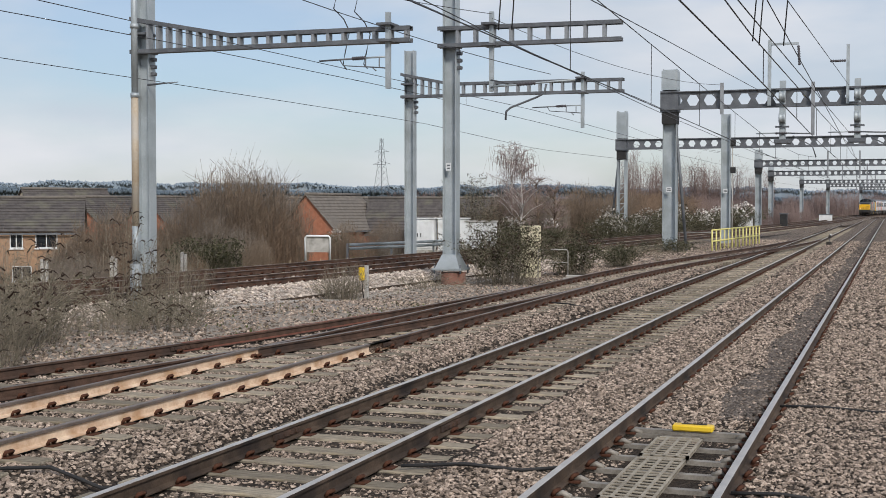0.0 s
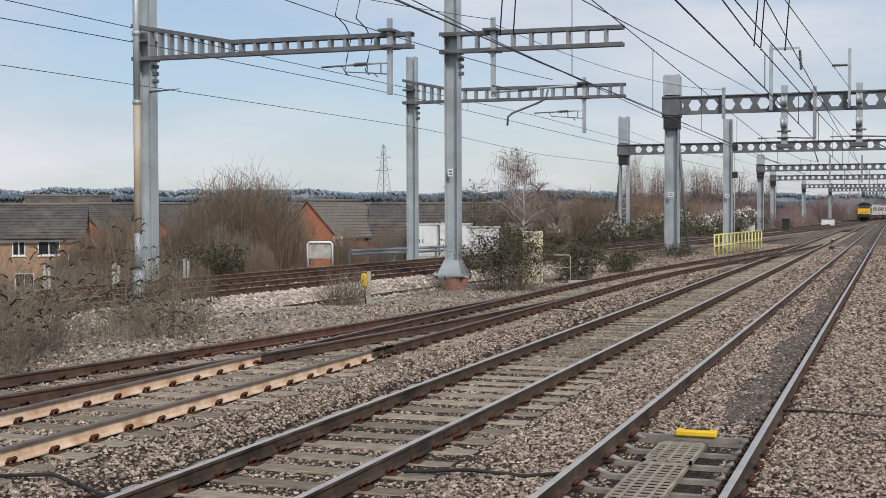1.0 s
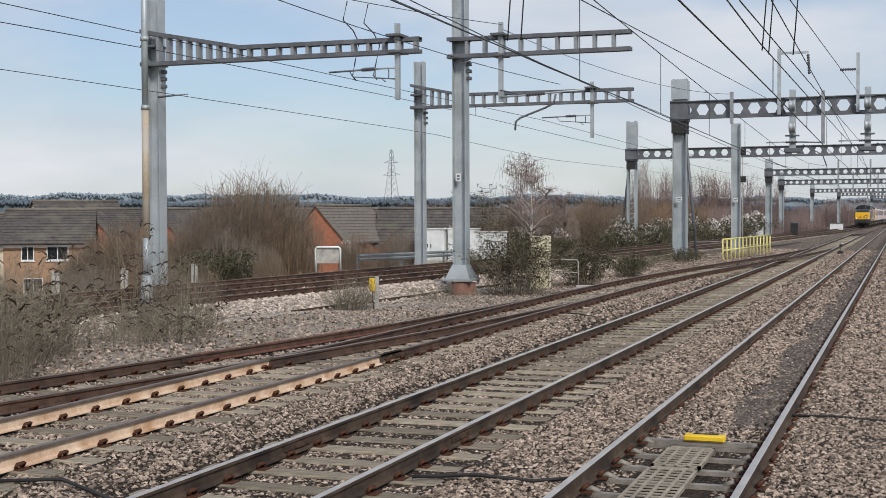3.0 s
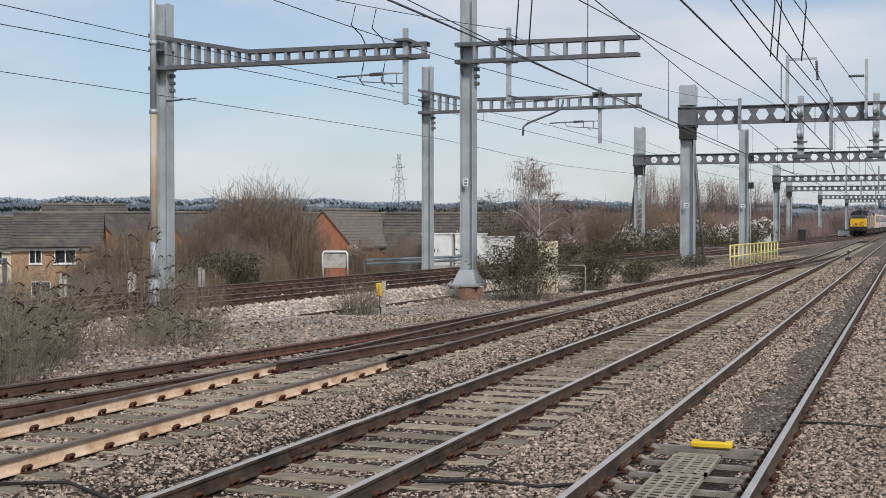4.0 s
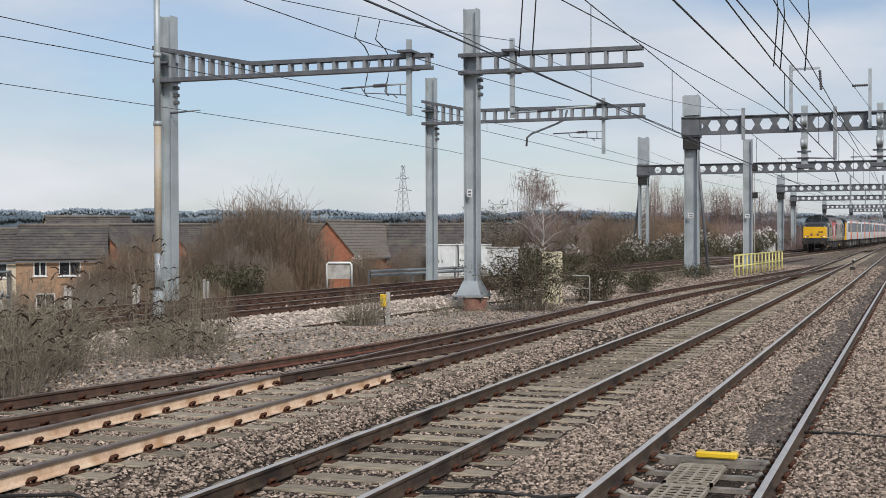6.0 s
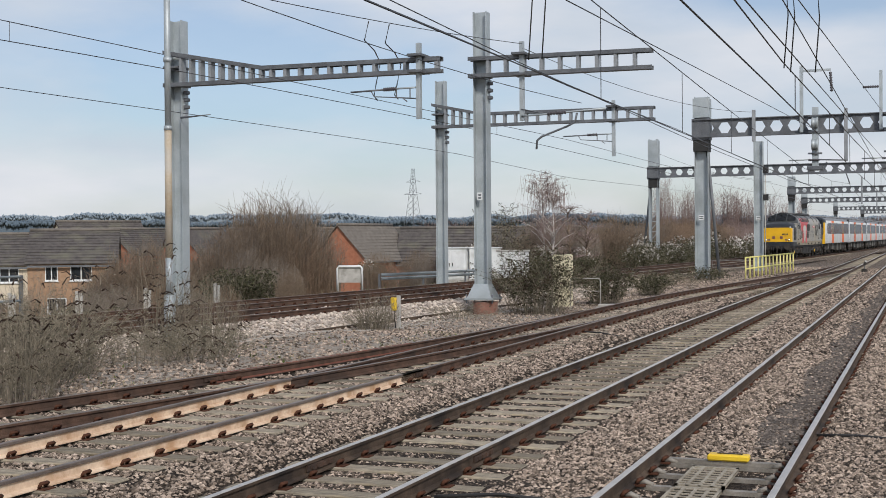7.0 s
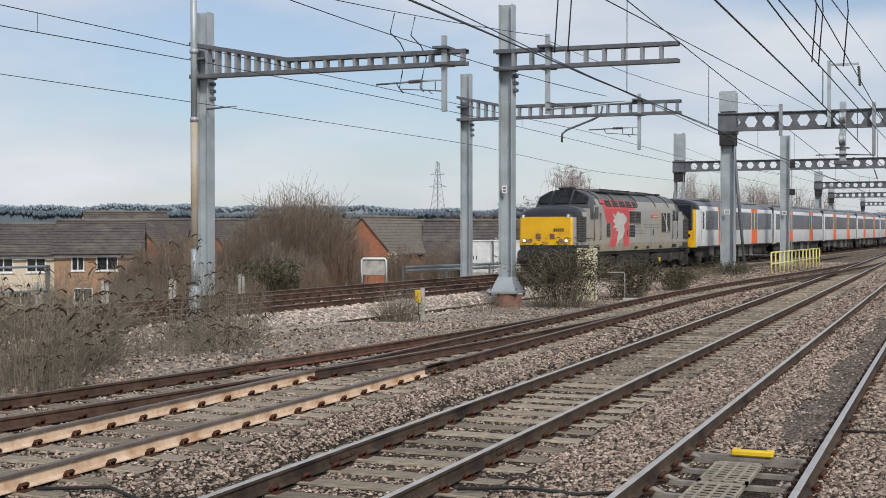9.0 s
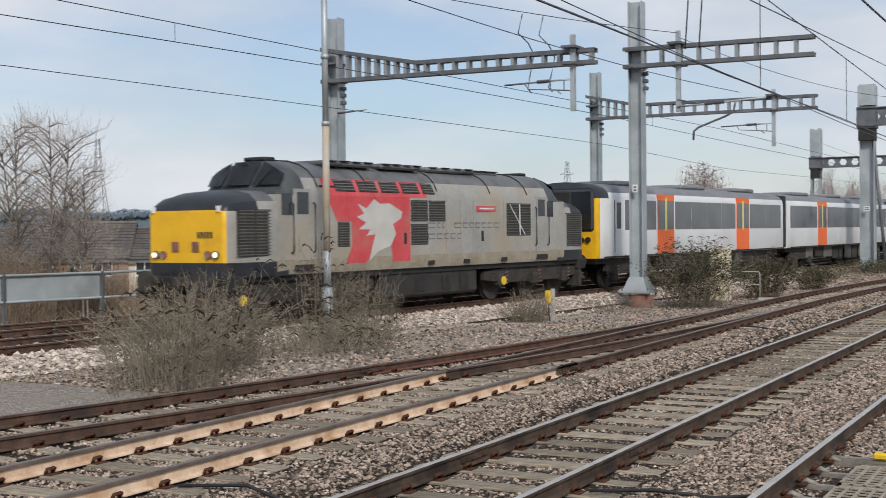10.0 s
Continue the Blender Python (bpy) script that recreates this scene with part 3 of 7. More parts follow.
mast_a = cantilever_mast("tall grey steel mast with a long ladder-frame cantilever", -23.4, 36, 0.0, 9.66, -13.81, 7.42, 8.62, 7.88, -19.97, 0.52, -14.46, 8.29, 5.98)
mast_b = cantilever_mast("tall grey steel mast with a flared foot on a red foundation", -14.05, 40, 0.27, 9.95, -8.15, 7.70, 8.40, 8.34, None, 0.62, -12.43, 8.78, 6.17, w=0.44, plinth=-0.27)
mast_c = cantilever_mast("grey steel mast with a ladder-frame cantilever beyond the curve", -21.35, 55, 0.0, 9.69, -11.15, 7.45, 8.60, 8.05, -19.2, 0.52, -12.94, 8.35, 5.88)


# ---------------------------------------------------------------- portals over all lines
def hex_beam(bm, x0, x1, z0, z1, y, pitch, t=0.03):
    """A castellated beam: a web with a row of six-sided holes between two flanges."""
    h, n = z1 - z0, int((x1 - x0 - 0.6) / pitch)
    r, zc = h * 0.34, (z0 + z1) / 2
    left = (x1 - x0 - n * pitch) / 2
    for zz in (z0, z1 - 0.05):
        box(bm, x0, x1, y - 0.16, y + 0.16, zz, zz + 0.05)
    for s, yy in ((-1, y - t), (1, y + t)):
        def quad(*p):
            f = bm.faces.new([bm.verts.new((a, yy, b)) for a, b in p])
            if s > 0:
                f.normal_flip()
        quad((x0, z0), (x0 + left, z0), (x0 + left, z1), (x0, z1))
        quad((x1 - left, z0), (x1, z0), (x1, z1), (x1 - left, z1))
        for k in range(n):
            a = x0 + left + k * pitch
            b, c = a + pitch, a + pitch / 2
            hx = [(c + r * math.cos(q), zc + r * math.sin(q)) for q in (math.pi * i / 3 for i in range(6))]
            quad((a, z0), (c - r * 0.5, z0), hx[4], hx[3], (a, zc))
            quad((c - r * 0.5, z0), (c + r * 0.5, z0), hx[5], hx[4])
            quad((c + r * 0.5, z0), (b, z0), (b, zc), hx[0], hx[5])
            quad((b, zc), (b, z1), (c + r * 0.5, z1), hx[1], hx[0])
            quad((c + r * 0.5, z1), (c - r * 0.5, z1), hx[2], hx[1])
            quad((c - r * 0.5, z1), (a, z1), (a, zc), hx[3], hx[2])
            if s > 0:
                for i in range(6):
                    p, q = hx[i], hx[(i + 1) % 6]
                    bm.faces.new([bm.verts.new(v) for v in ((p[0], y - t, p[1]), (p[0], y + t, p[1]), (q[0], y + t, q[1]), (q[0], y - t, q[1]))])


def portal(label, y, xl, xr, z0, z1, z_top, pitch, w=0.62, strut=None, drops=(), middle=None, lattice=False):
    top = tagged(empty("portal_gantry", Matrix.Translation((0, y, 0))), label, "gantry")
    for i, x in enumerate([xl, xr] + ([middle] if middle else [])):
        bm = bmesh.new()
        zt = z_top if i < 1 else z1 + 0.3
        if lattice:
            for sx in (-1, 1):
                for sy in (-1, 1):
                    box(bm, x + sx * 0.30 - 0.07, x + sx * 0.30 + 0.07, sy * 0.28 - 0.06, sy * 0.28 + 0.06, -0.4, zt)
            k = 0.2
            while k < zt - 0.5:
                box(bm, x - 0.3, x + 0.3, -0.29, -0.26, k, k + 0.06)
                tube(bm, [(x - 0.3, -0.28, k + 0.05), (x + 0.3, -0.28, k + 0.75)], 0.03, 4)
                k += 0.8
        else:
            h_section(bm, x, 0, -0.4, zt, w, w * 0.9, 0.04)
        part("column", bm, GALV, top)
        bm = bmesh.new()
        box(bm, x - w / 2 - 0.12, x + w / 2 + 0.12, -w / 2 - 0.22, w / 2 + 0.06, z0 - 0.1, z1 + 0.05)
        part("joint_plate", bm, GALV_DARK, top)
        if i == 0:
            bm = bmesh.new()
            box(bm, x - w / 2 - 0.08, x + w / 2 + 0.08, -w / 2 - 0.10, w / 2 + 0.1, z1 + 0.12, zt - 0.1)
            part("head_casing", bm, GALV, top)
            bm = bmesh.new()
            box(bm, x - w / 2 - 0.05, x + w / 2 + 0.05, -w / 2 - 0.16, w / 2 + 0.04, z0 - 0.75, z0 - 0.1)
            part("bracket", bm, BLACK, top)
    bm = bmesh.new()
    hex_beam(bm, xl - 0.45, xr + 0.3, z0, z1, -w / 2 - 0.16, pitch)
    part("boom", bm, GALV_DARK, top, "dark boom with six-sided holes")
    if strut:
        bm = bmesh.new()
        tube(bm, [(xl + strut[0], 0, strut[2]), (xl + strut[1], 0, -0.3)], 0.09, 6)
        part("stay", bm, GALV_DARK, top)
    for x, zt, zl in drops:
        bm = bmesh.new()
        box(bm, x - 0.09, x + 0.09, -w / 2 - 0.50, -w / 2 - 0.34, zl, zt)
        part("drop_post", bm, GALV_MID, top)
    return top


portal("heavy grey steel gantry with a holed boom over the main lines", 70, -11.65, 4.0, 7.72, 8.72, 10.0, 0.92, w=0.72, strut=(0.25, 0.95, 7.4),
       drops=((-8.75, 9.1, 7.4), (-4.0, 9.0, 6.2)))
portal("distant steel gantry with a lattice column and holed boom", 98, -20.1, 4.0, 6.85, 7.66, 9.9, 0.86, strut=(-0.2, -0.95, 7.0), lattice=True)
for yy, xl in ((147, -14.4), (191, -16.9), (258, -16.9), (304, -14.0), (360, -8.0)):
    portal("far steel gantry spanning all the lines", yy, xl, 5.0 + bend(yy, 240), 6.9, 7.66, 8.9, 0.86, w=0.66, drops=((-6.8 + bend(yy, 240), 8.6, 5.6), (-3.4 + bend(yy, 240), 8.6, 5.6)))
# ---------------------------------------------------------------- small lineside things
def thing(name, label, category, x, y, z, turn=0.0):
    return tagged(empty(name, pose(x, y, z, 0, 0, turn)), label, category)


def make_magnet():
    """The yellow track magnet and the grid walkways between the rails."""
    m = thing("track_magnet", "yellow train-control magnet on a steel bar between the rails", "magnet", -2.05, 13.95, -0.10)
    bm = bmesh.new()
    box(bm, -0.225, 0.225, -0.085, 0.085, 0.0, 0.07, bevel=0.016)
    part("cover", bm, YELLOW, m)
    bm = bmesh.new()
    box(bm, -0.13, 0.15, 0.0, 0.03, 0.07, 0.078, bevel=0.003)
    part("top_plate", bm, UNDER, m)
    bm = bmesh.new()
    box(bm, -0.68, 0.68, -0.05, 0.05, -0.05, -0.004)
    part("cross_bar", bm, STEEL_SLEEPER, m)
    for y0, y1 in ((12.45, 13.50), (10.5, 12.35), (8.6, 10.44)):
        g = thing("grid_ramp", "rusty steel grid ramp lying between the rails", "grid", -2.12, (y0 + y1) / 2, -0.13)
        w, h = 0.245, (y1 - y0) / 2
        for x0, x1, a, b in ((-w, -w + 0.03, -h, h), (w - 0.03, w, -h, h), (-w, w, -h, -h + 0.05), (-w, w, h - 0.05, h)):
            bm = bmesh.new()
            box(bm, x0, x1, a, b, 0.0, 0.035)
            part("edge", bm, GRID, g)
        for k in range(1, 4):
            bm = bmesh.new()
            x = -w + 2 * w * k / 4
            box(bm, x - 0.016, x + 0.016, -h, h, 0.022, 0.034)
            part("bar", bm, GRID, g)
        y = -h + 0.15
        while y < h:
            bm = bmesh.new()
            box(bm, -w, w, y - 0.016, y + 0.016, 0.022, 0.032)
            part("rung", bm, GRID, g)
            y += 0.125


make_magnet()


def make_pole():
    p = thing("signal_pole", "tall slim steel pole in a galvanised sleeve, patched with rust", "pole", -16.1, 24.3, -0.25)
    tan = material("pole_tan_paint", (0.38, 0.30, 0.21), (0.50, 0.42, 0.32), 0.6, scale=2, fine=20, bump=0.05, stain=(0.45, 0.44, 0.42), stain_scale=0.8)
    bm = bmesh.new()
    tube(bm, [(0, 0, 0.0), (0, 0, 1.35)], [0.135, 0.13], 16)
    part("sleeve", bm, GALV, p)
    bm = bmesh.new()
    tube(bm, [(0, 0, 1.35), (0, 0, 2.2)], 0.085, 14)
    part("lower_tube", bm, GALV, p)
    bm = bmesh.new()
    tube(bm, [(0, 0, 2.2), (0, 0, 5.15)], 0.082, 14)
    part("tan_tube", bm, tan, p, "tan painted length of tube")
    bm = bmesh.new()
    tube(bm, [(0, 0, 5.15), (0, 0, 8.9)], 0.072, 14)
    part("upper_tube", bm, GALV, p)
    for z in (5.15, 6.7):
        bm = bmesh.new()
        tube(bm, [(0, 0, z - 0.05), (0, 0, z + 0.05)], 0.095, 14)
        part("collar", bm, GALV, p)


make_pole()


def make_phone():
    p = thing("lineside_telephone", "small yellow telephone box on a short timber post", "telephone", -14.25, 33.2, -0.26)
    bm = bmesh.new()
    box(bm, -0.05, 0.05, -0.05, 0.05, 0, 0.95, bevel=0.008)
    part("post", bm, CONCRETE, p)
    bm = bmesh.new()
    box(bm, -0.20, -0.03, -0.14, -0.05, 0.52, 0.90, bevel=0.02)
    part("box", bm, YELLOW, p)
    bm = bmesh.new()
    tube(bm, [(-0.10, -0.09, 0.52), (-0.09, -0.09, 0.3), (-0.06, -0.08, 0.0)], 0.018, 6)
    part("cable", bm, BLACK, p)


make_phone()


def make_railing():
    f = thing("yellow_railing", "faded yellow tubular safety railing beside the points", "railing", 0, 0, 0)
    a, b = Vector((-9.35, 70.2, -0.15)), Vector((-8.20, 84.5, -0.12))
    n = 13
    first = None
    for k in range(n + 1):
        p = a.lerp(b, k / n)
        if first is None:
            bm = bmesh.new()
            tube(bm, [(0, 0, -0.1), (0, 0, 1.26)], 0.045, 8)
            first = part("upright", bm, FENCE_YELLOW, f)
            first.location = p
        else:
            share(first, "upright", Matrix.Translation(p), f)
    for z in (0.62, 1.24):
        bm = bmesh.new()
        tube(bm, [a + Vector((0, 0, z)), b + Vector((0, 0, z))], 0.045, 8)
        part("bar", bm, FENCE_YELLOW, f)
    for x, y, w in ((-10.55, 75.5, 2.2), (-11.25, 43.5, 1.1)):
        h = thing("pipe_handrail", "pale bent pipe handrail", "handrail", x, y, -0.15)
        bm = bmesh.new()
        tube(bm, [(w * 0.35, 0, 0), (w * 0.35, 0, 0.92), (w * 0.32, 0, 1.0), (-w * 0.65, 0, 1.0), (-w * 0.65, 0, 0)], 0.022, 8)
        part("pipe", bm, CONCRETE, h)
        bm = bmesh.new()
        tube(bm, [(w * 0.35, 0, 0.55), (-w * 0.65, 0, 0.55)], 0.014, 6)
        part("cross_pipe", bm, CONCRETE, h)


make_railing()


def make_cabinets():
    for x, y, w, h in ((-26.6, 70.3, 1.75, 2.0), (-24.75, 70.9, 1.75, 2.0)):
        c = thing("equipment_cabinet", "white steel lineside equipment cabinet with two doors", "cabinet", x, y, -0.35, 6)
        bm = bmesh.new()
        box(bm, -w / 2, w / 2, -0.45, 0.45, 0.15, h, bevel=0.015)
        part("body", bm, WHITE, c)
        bm = bmesh.new()
        box(bm, -w / 2 - 0.06, w / 2 + 0.06, -0.52, 0.52, h, h + 0.07, bevel=0.015)
        part("roof", bm, WHITE, c)
        bm = bmesh.new()
        box(bm, -w / 2 - 0.05, w / 2 + 0.05, -0.5, 0.5, -0.2, 0.15)
        part("plinth", bm, CONCRETE, c)
        for s in (-1, 1):
            bm = bmesh.new()
            box(bm, s * w / 4 - w / 4 + 0.05, s * w / 4 + w / 4 - 0.05, -0.475, -0.45, 0.25, h - 0.08, bevel=0.006)
            d = part("door", bm, WHITE, c)
            bm = bmesh.new()
            box(bm, s * 0.10 - 0.02, s * 0.10 + 0.02, -0.51, -0.475, 0.95, 1.15)
            part("handle", bm, BLACK, d)
    c = thing("relay_box", "pale grey weathered relay box behind a bush", "cabinet", -20.6, 63.5, -0.2)
    bm = bmesh.new()
    box(bm, -0.75, 0.75, -0.4, 0.4, 0.1, 1.75, bevel=0.02)
    part("body", bm, WHITE, c)
    bm = bmesh.new()
    box(bm, -0.82, 0.82, -0.46, 0.46, 1.75, 1.84, bevel=0.02)
    part("roof", bm, CONCRETE, c)
    c = thing("cream_pillar", "cream rendered pillar overgrown by a bush", "pillar", -12.75, 45.3, -0.3)
    bm = bmesh.new()
    box(bm, -0.32, 0.32, -0.3, 0.3, 0, 1.98, bevel=0.02)
    part("shaft", bm, material("cream_render", (0.60, 0.54, 0.36), (0.74, 0.68, 0.50), 0.8, scale=3, bump=0.1, stain=(0.42, 0.38, 0.26), stain_scale=2.5), c)
    c = thing("white_hoop", "white painted steel frame beyond the curved lines", "frame", -27.7, 58.2, -0.4, 8)
    bm = bmesh.new()
    tube(bm, [(-0.66, 0, 0), (-0.66, 0, 1.18), (-0.58, 0, 1.28), (0.58, 0, 1.28), (0.66, 0, 1.18), (0.66, 0, 0)], 0.06, 8)
    part("hoop", bm, WHITE, c)
    bm = bmesh.new()
    box(bm, -0.62, 0.62, 0.05, 0.10, 0.45, 1.26)
    part("panel", bm, CONCRETE, c)
    c = thing("concrete_block", "pale concrete trough lids stacked on the grit", "concrete block", -10.4, 43.0, -0.22, 12)
    for k, (a, b, z) in enumerate(((-0.5, 0.5, 0.0), (-0.4, 0.35, 0.1))):
        bm = bmesh.new()
        box(bm, a, b, -0.2, 0.2, z, z + 0.095, bevel=0.012)
        part("slab", bm, CONCRETE, c)


make_cabinets()


def make_barrier():
    g = thing("crash_barrier", "weathered pale steel crash barrier beside the far line", "barrier", 0, 0, 0)
    pts = [(-26.9, 60.3), (-25.9, 64.0), (-24.9, 68.0), (-24.3, 74.0), (-24.6, 82.0), (-24.0, 92.0)]
    for z in (0.10, 0.30):
        bm = bmesh.new()
        for (x0, y0), (x1, y1) in zip(pts, pts[1:]):
            v = [bm.verts.new(p) for p in ((x0, y0, z), (x1, y1, z), (x1 + 0.06, y1, z + 0.08), (x0 + 0.06, y0, z + 0.08), (x1, y1, z + 0.16), (x0, y0, z + 0.16))]
            bm.faces.new((v[0], v[1], v[2], v[3])), bm.faces.new((v[3], v[2], v[4], v[5]))
        bmesh.ops.solidify(bm, geom=bm.faces[:], thickness=0.02)
        part("rail_strip", bm, GALV, g)
    for x, y in pts:
        bm = bmesh.new()
        box(bm, x - 0.12, x - 0.03, y - 0.05, y + 0.05, -0.6, 0.45)
        part("post", bm, GALV_DARK, g)
    # pale panelled parapet where the curve crosses the road
    h = thing("parapet_fence", "pale grey panelled parapet with a two-bar steel railing", "fence", 0, 0, 0)
    line = [(-30.6, 19.5), (-29.6, 23.0), (-28.7, 26.2), (-27.9, 29.4), (-27.2, 32.6)]
    for i, (x, y) in enumerate(line):
        bm = bmesh.new()
        box(bm, x - 0.05, x + 0.05, y - 0.05, y + 0.05, -0.5, 1.24)
        part("post", bm, GALV_DARK, h)
    for z in (0.42, 1.20):
        bm = bmesh.new()
        tube(bm, [(x, y, z) for x, y in line], 0.045, 6)
        part("bar", bm, GALV, h)
    for (x0, y0), (x1, y1) in zip(line[1:3], line[2:4]):
        d = Vector((x1 - x0, y1 - y0, 0))
        bm = bmesh.new()
        box(bm, 0.06, d.length - 0.06, 0.04, 0.07, 0.44, 1.16)
        o = part("panel", bm, GALV, h)
        o.matrix_basis = pose(x0, y0, 0, 0, 0, math.degrees(math.atan2(d.y, d.x)))
    for x, y in ((-29.6, 35.0), (-28.0, 36.6), (-27.0, 39.3), (-26.9, 44.0)):
        q = thing("fence_stump", "pale split concrete fence post", "post", x, y, -0.5, 15)
        bm = bmesh.new()
        box(bm, -0.13, -0.02, -0.06, 0.06, 0, 1.05, bevel=0.01)
        box(bm, 0.03, 0.12, -0.06, 0.06, 0, 0.98, bevel=0.01)
        part("shaft", bm, CONCRETE, q)


make_barrier()


def make_troughs():
    """The line of cable trough lids on the grit, and the kerb of the ballast."""
    t = tagged(empty("cable_trough"), "row of grey concrete cable trough lids", "cable trough")
    first = None
    for k in range(40):
        y = 24.0 + k * 0.62
        x = x_e(y) + 3.05
        m = pose(x, y, -0.075 - grit_dip(y), random.uniform(-1, 1), 0, -5 + random.uniform(-1, 1))
        if first is None:
            bm = bmesh.new()
            box(bm, -0.24, 0.24, -0.295, 0.295, -0.05, 0.03, bevel=0.01)
            first = part("lid", bm, material("dusty_concrete", (0.30, 0.265, 0.225), (0.44, 0.40, 0.35), 0.95, scale=3, fine=40, bump=0.4, stain=(0.24, 0.21, 0.17), stain_scale=1.5), t)
            first.matrix_basis = m
        else:
            share(first, "lid", m, t)
    k2 = tagged(empty("retaining_board"), "dark timber board holding back the pale ballast", "board")
    for i in range(12):
        y = 16 + i * 3.0
        bm = bmesh.new()
        box(bm, -0.03, 0.03, -1.48, 1.48, -0.45, -0.12)
        o = part("board", bm, RAIL_SIDE, k2)
        o.matrix_basis = pose(x_e(y) + 2.25, y, 0, 0, 0, -5)


make_troughs()


def make_signal():
    s = thing("ground_signal", "small ground position signal on a short post", "signal", -3.85, 86.0, -0.15)
    s.scale = (0.62, 0.62, 0.75)
    bm = bmesh.new()
    tube(bm, [(0, 0, 0), (0, 0, 0.95)], 0.05, 8)
    part("post", bm, GALV_DARK, s)
    bm = bmesh.new()
    tube(bm, [(0.05, -0.1, 0.75), (0.05, 0.12, 0.75)], 0.16, 14)
    part("head", bm, UNDER, s)
    bm = bmesh.new()
    tube(bm, [(0.14, -0.12, 0.95), (0.14, 0.02, 0.95)], 0.07, 10)
    part("lamp", bm, WHITE, s)
    bm = bmesh.new()
    box(bm, -0.3, 0.25, -0.2, 0.2, 0.0, 0.3, bevel=0.03)
    part("base", bm, UNDER, s)
    for x, y, w, h, m in ((-11.8, 150, 0.8, 1.7, BLACK), (-16.5, 152, 1.9, 1.3, WHITE), (-10.0, 210, 2.0, 1.3, WHITE), (-18.5, 135, 1.6, 1.1, CONCRETE)):
        c = thing("lineside_hut", "small dark lineside hut" if m is BLACK else "small pale lineside hut", "hut", x, y, -0.2)
        bm = bmesh.new()
        box(bm, -w / 2, w / 2, -0.6, 0.6, 0, h, bevel=0.03)
        part("body", bm, m, c)
        bm = bmesh.new()
        box(bm, -w / 2 - 0.1, w / 2 + 0.1, -0.7, 0.7, h, h + 0.12)
        part("roof", bm, GALV_DARK, c)


make_signal()


def make_cables():
    """Thin black cables lying over the ballast beside the rails."""
    for pts in (((-7.9, 9.3), (-7.3, 9.6), (-6.6, 9.4), (-6.3, 9.55)), ((-4.45, 11.2), (-3.9, 11.5), (-3.3, 11.4), (-2.9, 11.7)), ((-1.3, 16.2), (-0.8, 16.3), (-0.2, 16.1), (0.6, 16.25)),
                ((-1.3, 11.1), (-0.9, 11.2), (-0.3, 11.0), (0.5, 11.15)), ((-9.0, 30.0), (-8.2, 30.6), (-7.5, 30.2), (-7.0, 30.3))):
        bm = bmesh.new()
        tube(bm, [(x, y, -0.12 + (0.1 if x < -7 else 0.0)) for x, y in pts], 0.018, 6)
        tagged(part("track_cable", bm, BLACK, smooth=True), "thin black cable lying across the ballast", "cable")


make_cables()


# ---------------------------------------------------------------- overhead wires
def wire(label, fx, zs, y0, y1, step=4.0, r=0.011, shift=0.0):
    ys = np.arange(y0, y1 + 0.1, step)
    bm = bmesh.new()
    tube(bm, [(fx(y) + shift, y, float(zs(y))) for y in ys], r, 5)
    return tagged(part("overhead_wire", bm, WIRE, smooth=True), label, "wire", group="overhead wires")


def ramp_z(*pairs):
    return lambda y: np.interp(y, [p[0] for p in pairs], [p[1] for p in pairs])


CONTACT = "thin dark contact wire over a track"
CARRIER = "thin dark carrier wire above a track"
contact_a = ramp_z((-10, 4.6), (20, 4.5), (40, 4.32), (70, 4.3), (400, 4.5))
carrier_a = ramp_z((-10, 5.4), (20, 5.06), (40, 5.25), (70, 5.6), (84, 5.2), (98, 5.6), (113, 5.2), (128, 5.6), (400, 5.5))
wire(CONTACT, x_a, contact_a, -10, 400)
wire(CARRIER, x_a, carrier_a, -10, 400, 2.0)
wire("second carrier wire over the platform line", x_a, ramp_z((-10, 6.5), (20, 6.03), (40, 5.73), (70, 5.27), (98, 5.5), (400, 5.4)), -10, 300)
wire("feeder wire running up to a gantry insulator", x_a, ramp_z((-10, 4.85), (20, 5.35), (40, 5.69), (69, 6.2)), -10, 69)
wire("feeder wire running up to a gantry insulator", x_a, ramp_z((-10, 4.96), (20, 6.35), (40, 7.27), (69, 8.6)), -10, 69)
contact_b = ramp_z((-10, 4.9), (70, 4.75), (400, 4.8))
carrier_b = ramp_z((-10, 7.5), (20, 6.53), (40, 6.0), (62, 5.5), (80, 5.6), (98, 6.1), (113, 5.5), (128, 6.1), (400, 5.8))
wire(CONTACT, x_b, contact_b, -10, 400)
wire(CARRIER, x_b, carrier_b, -10, 400, 2.0)
wire("feeder wire rising to the gantry boom", x_b, ramp_z((-10, 5.25), (20, 6.22), (40, 6.89), (69, 7.85)), -10, 69)


def crossover_wire_x(y):
    return -8.2 + 0.03 * (y - 30)


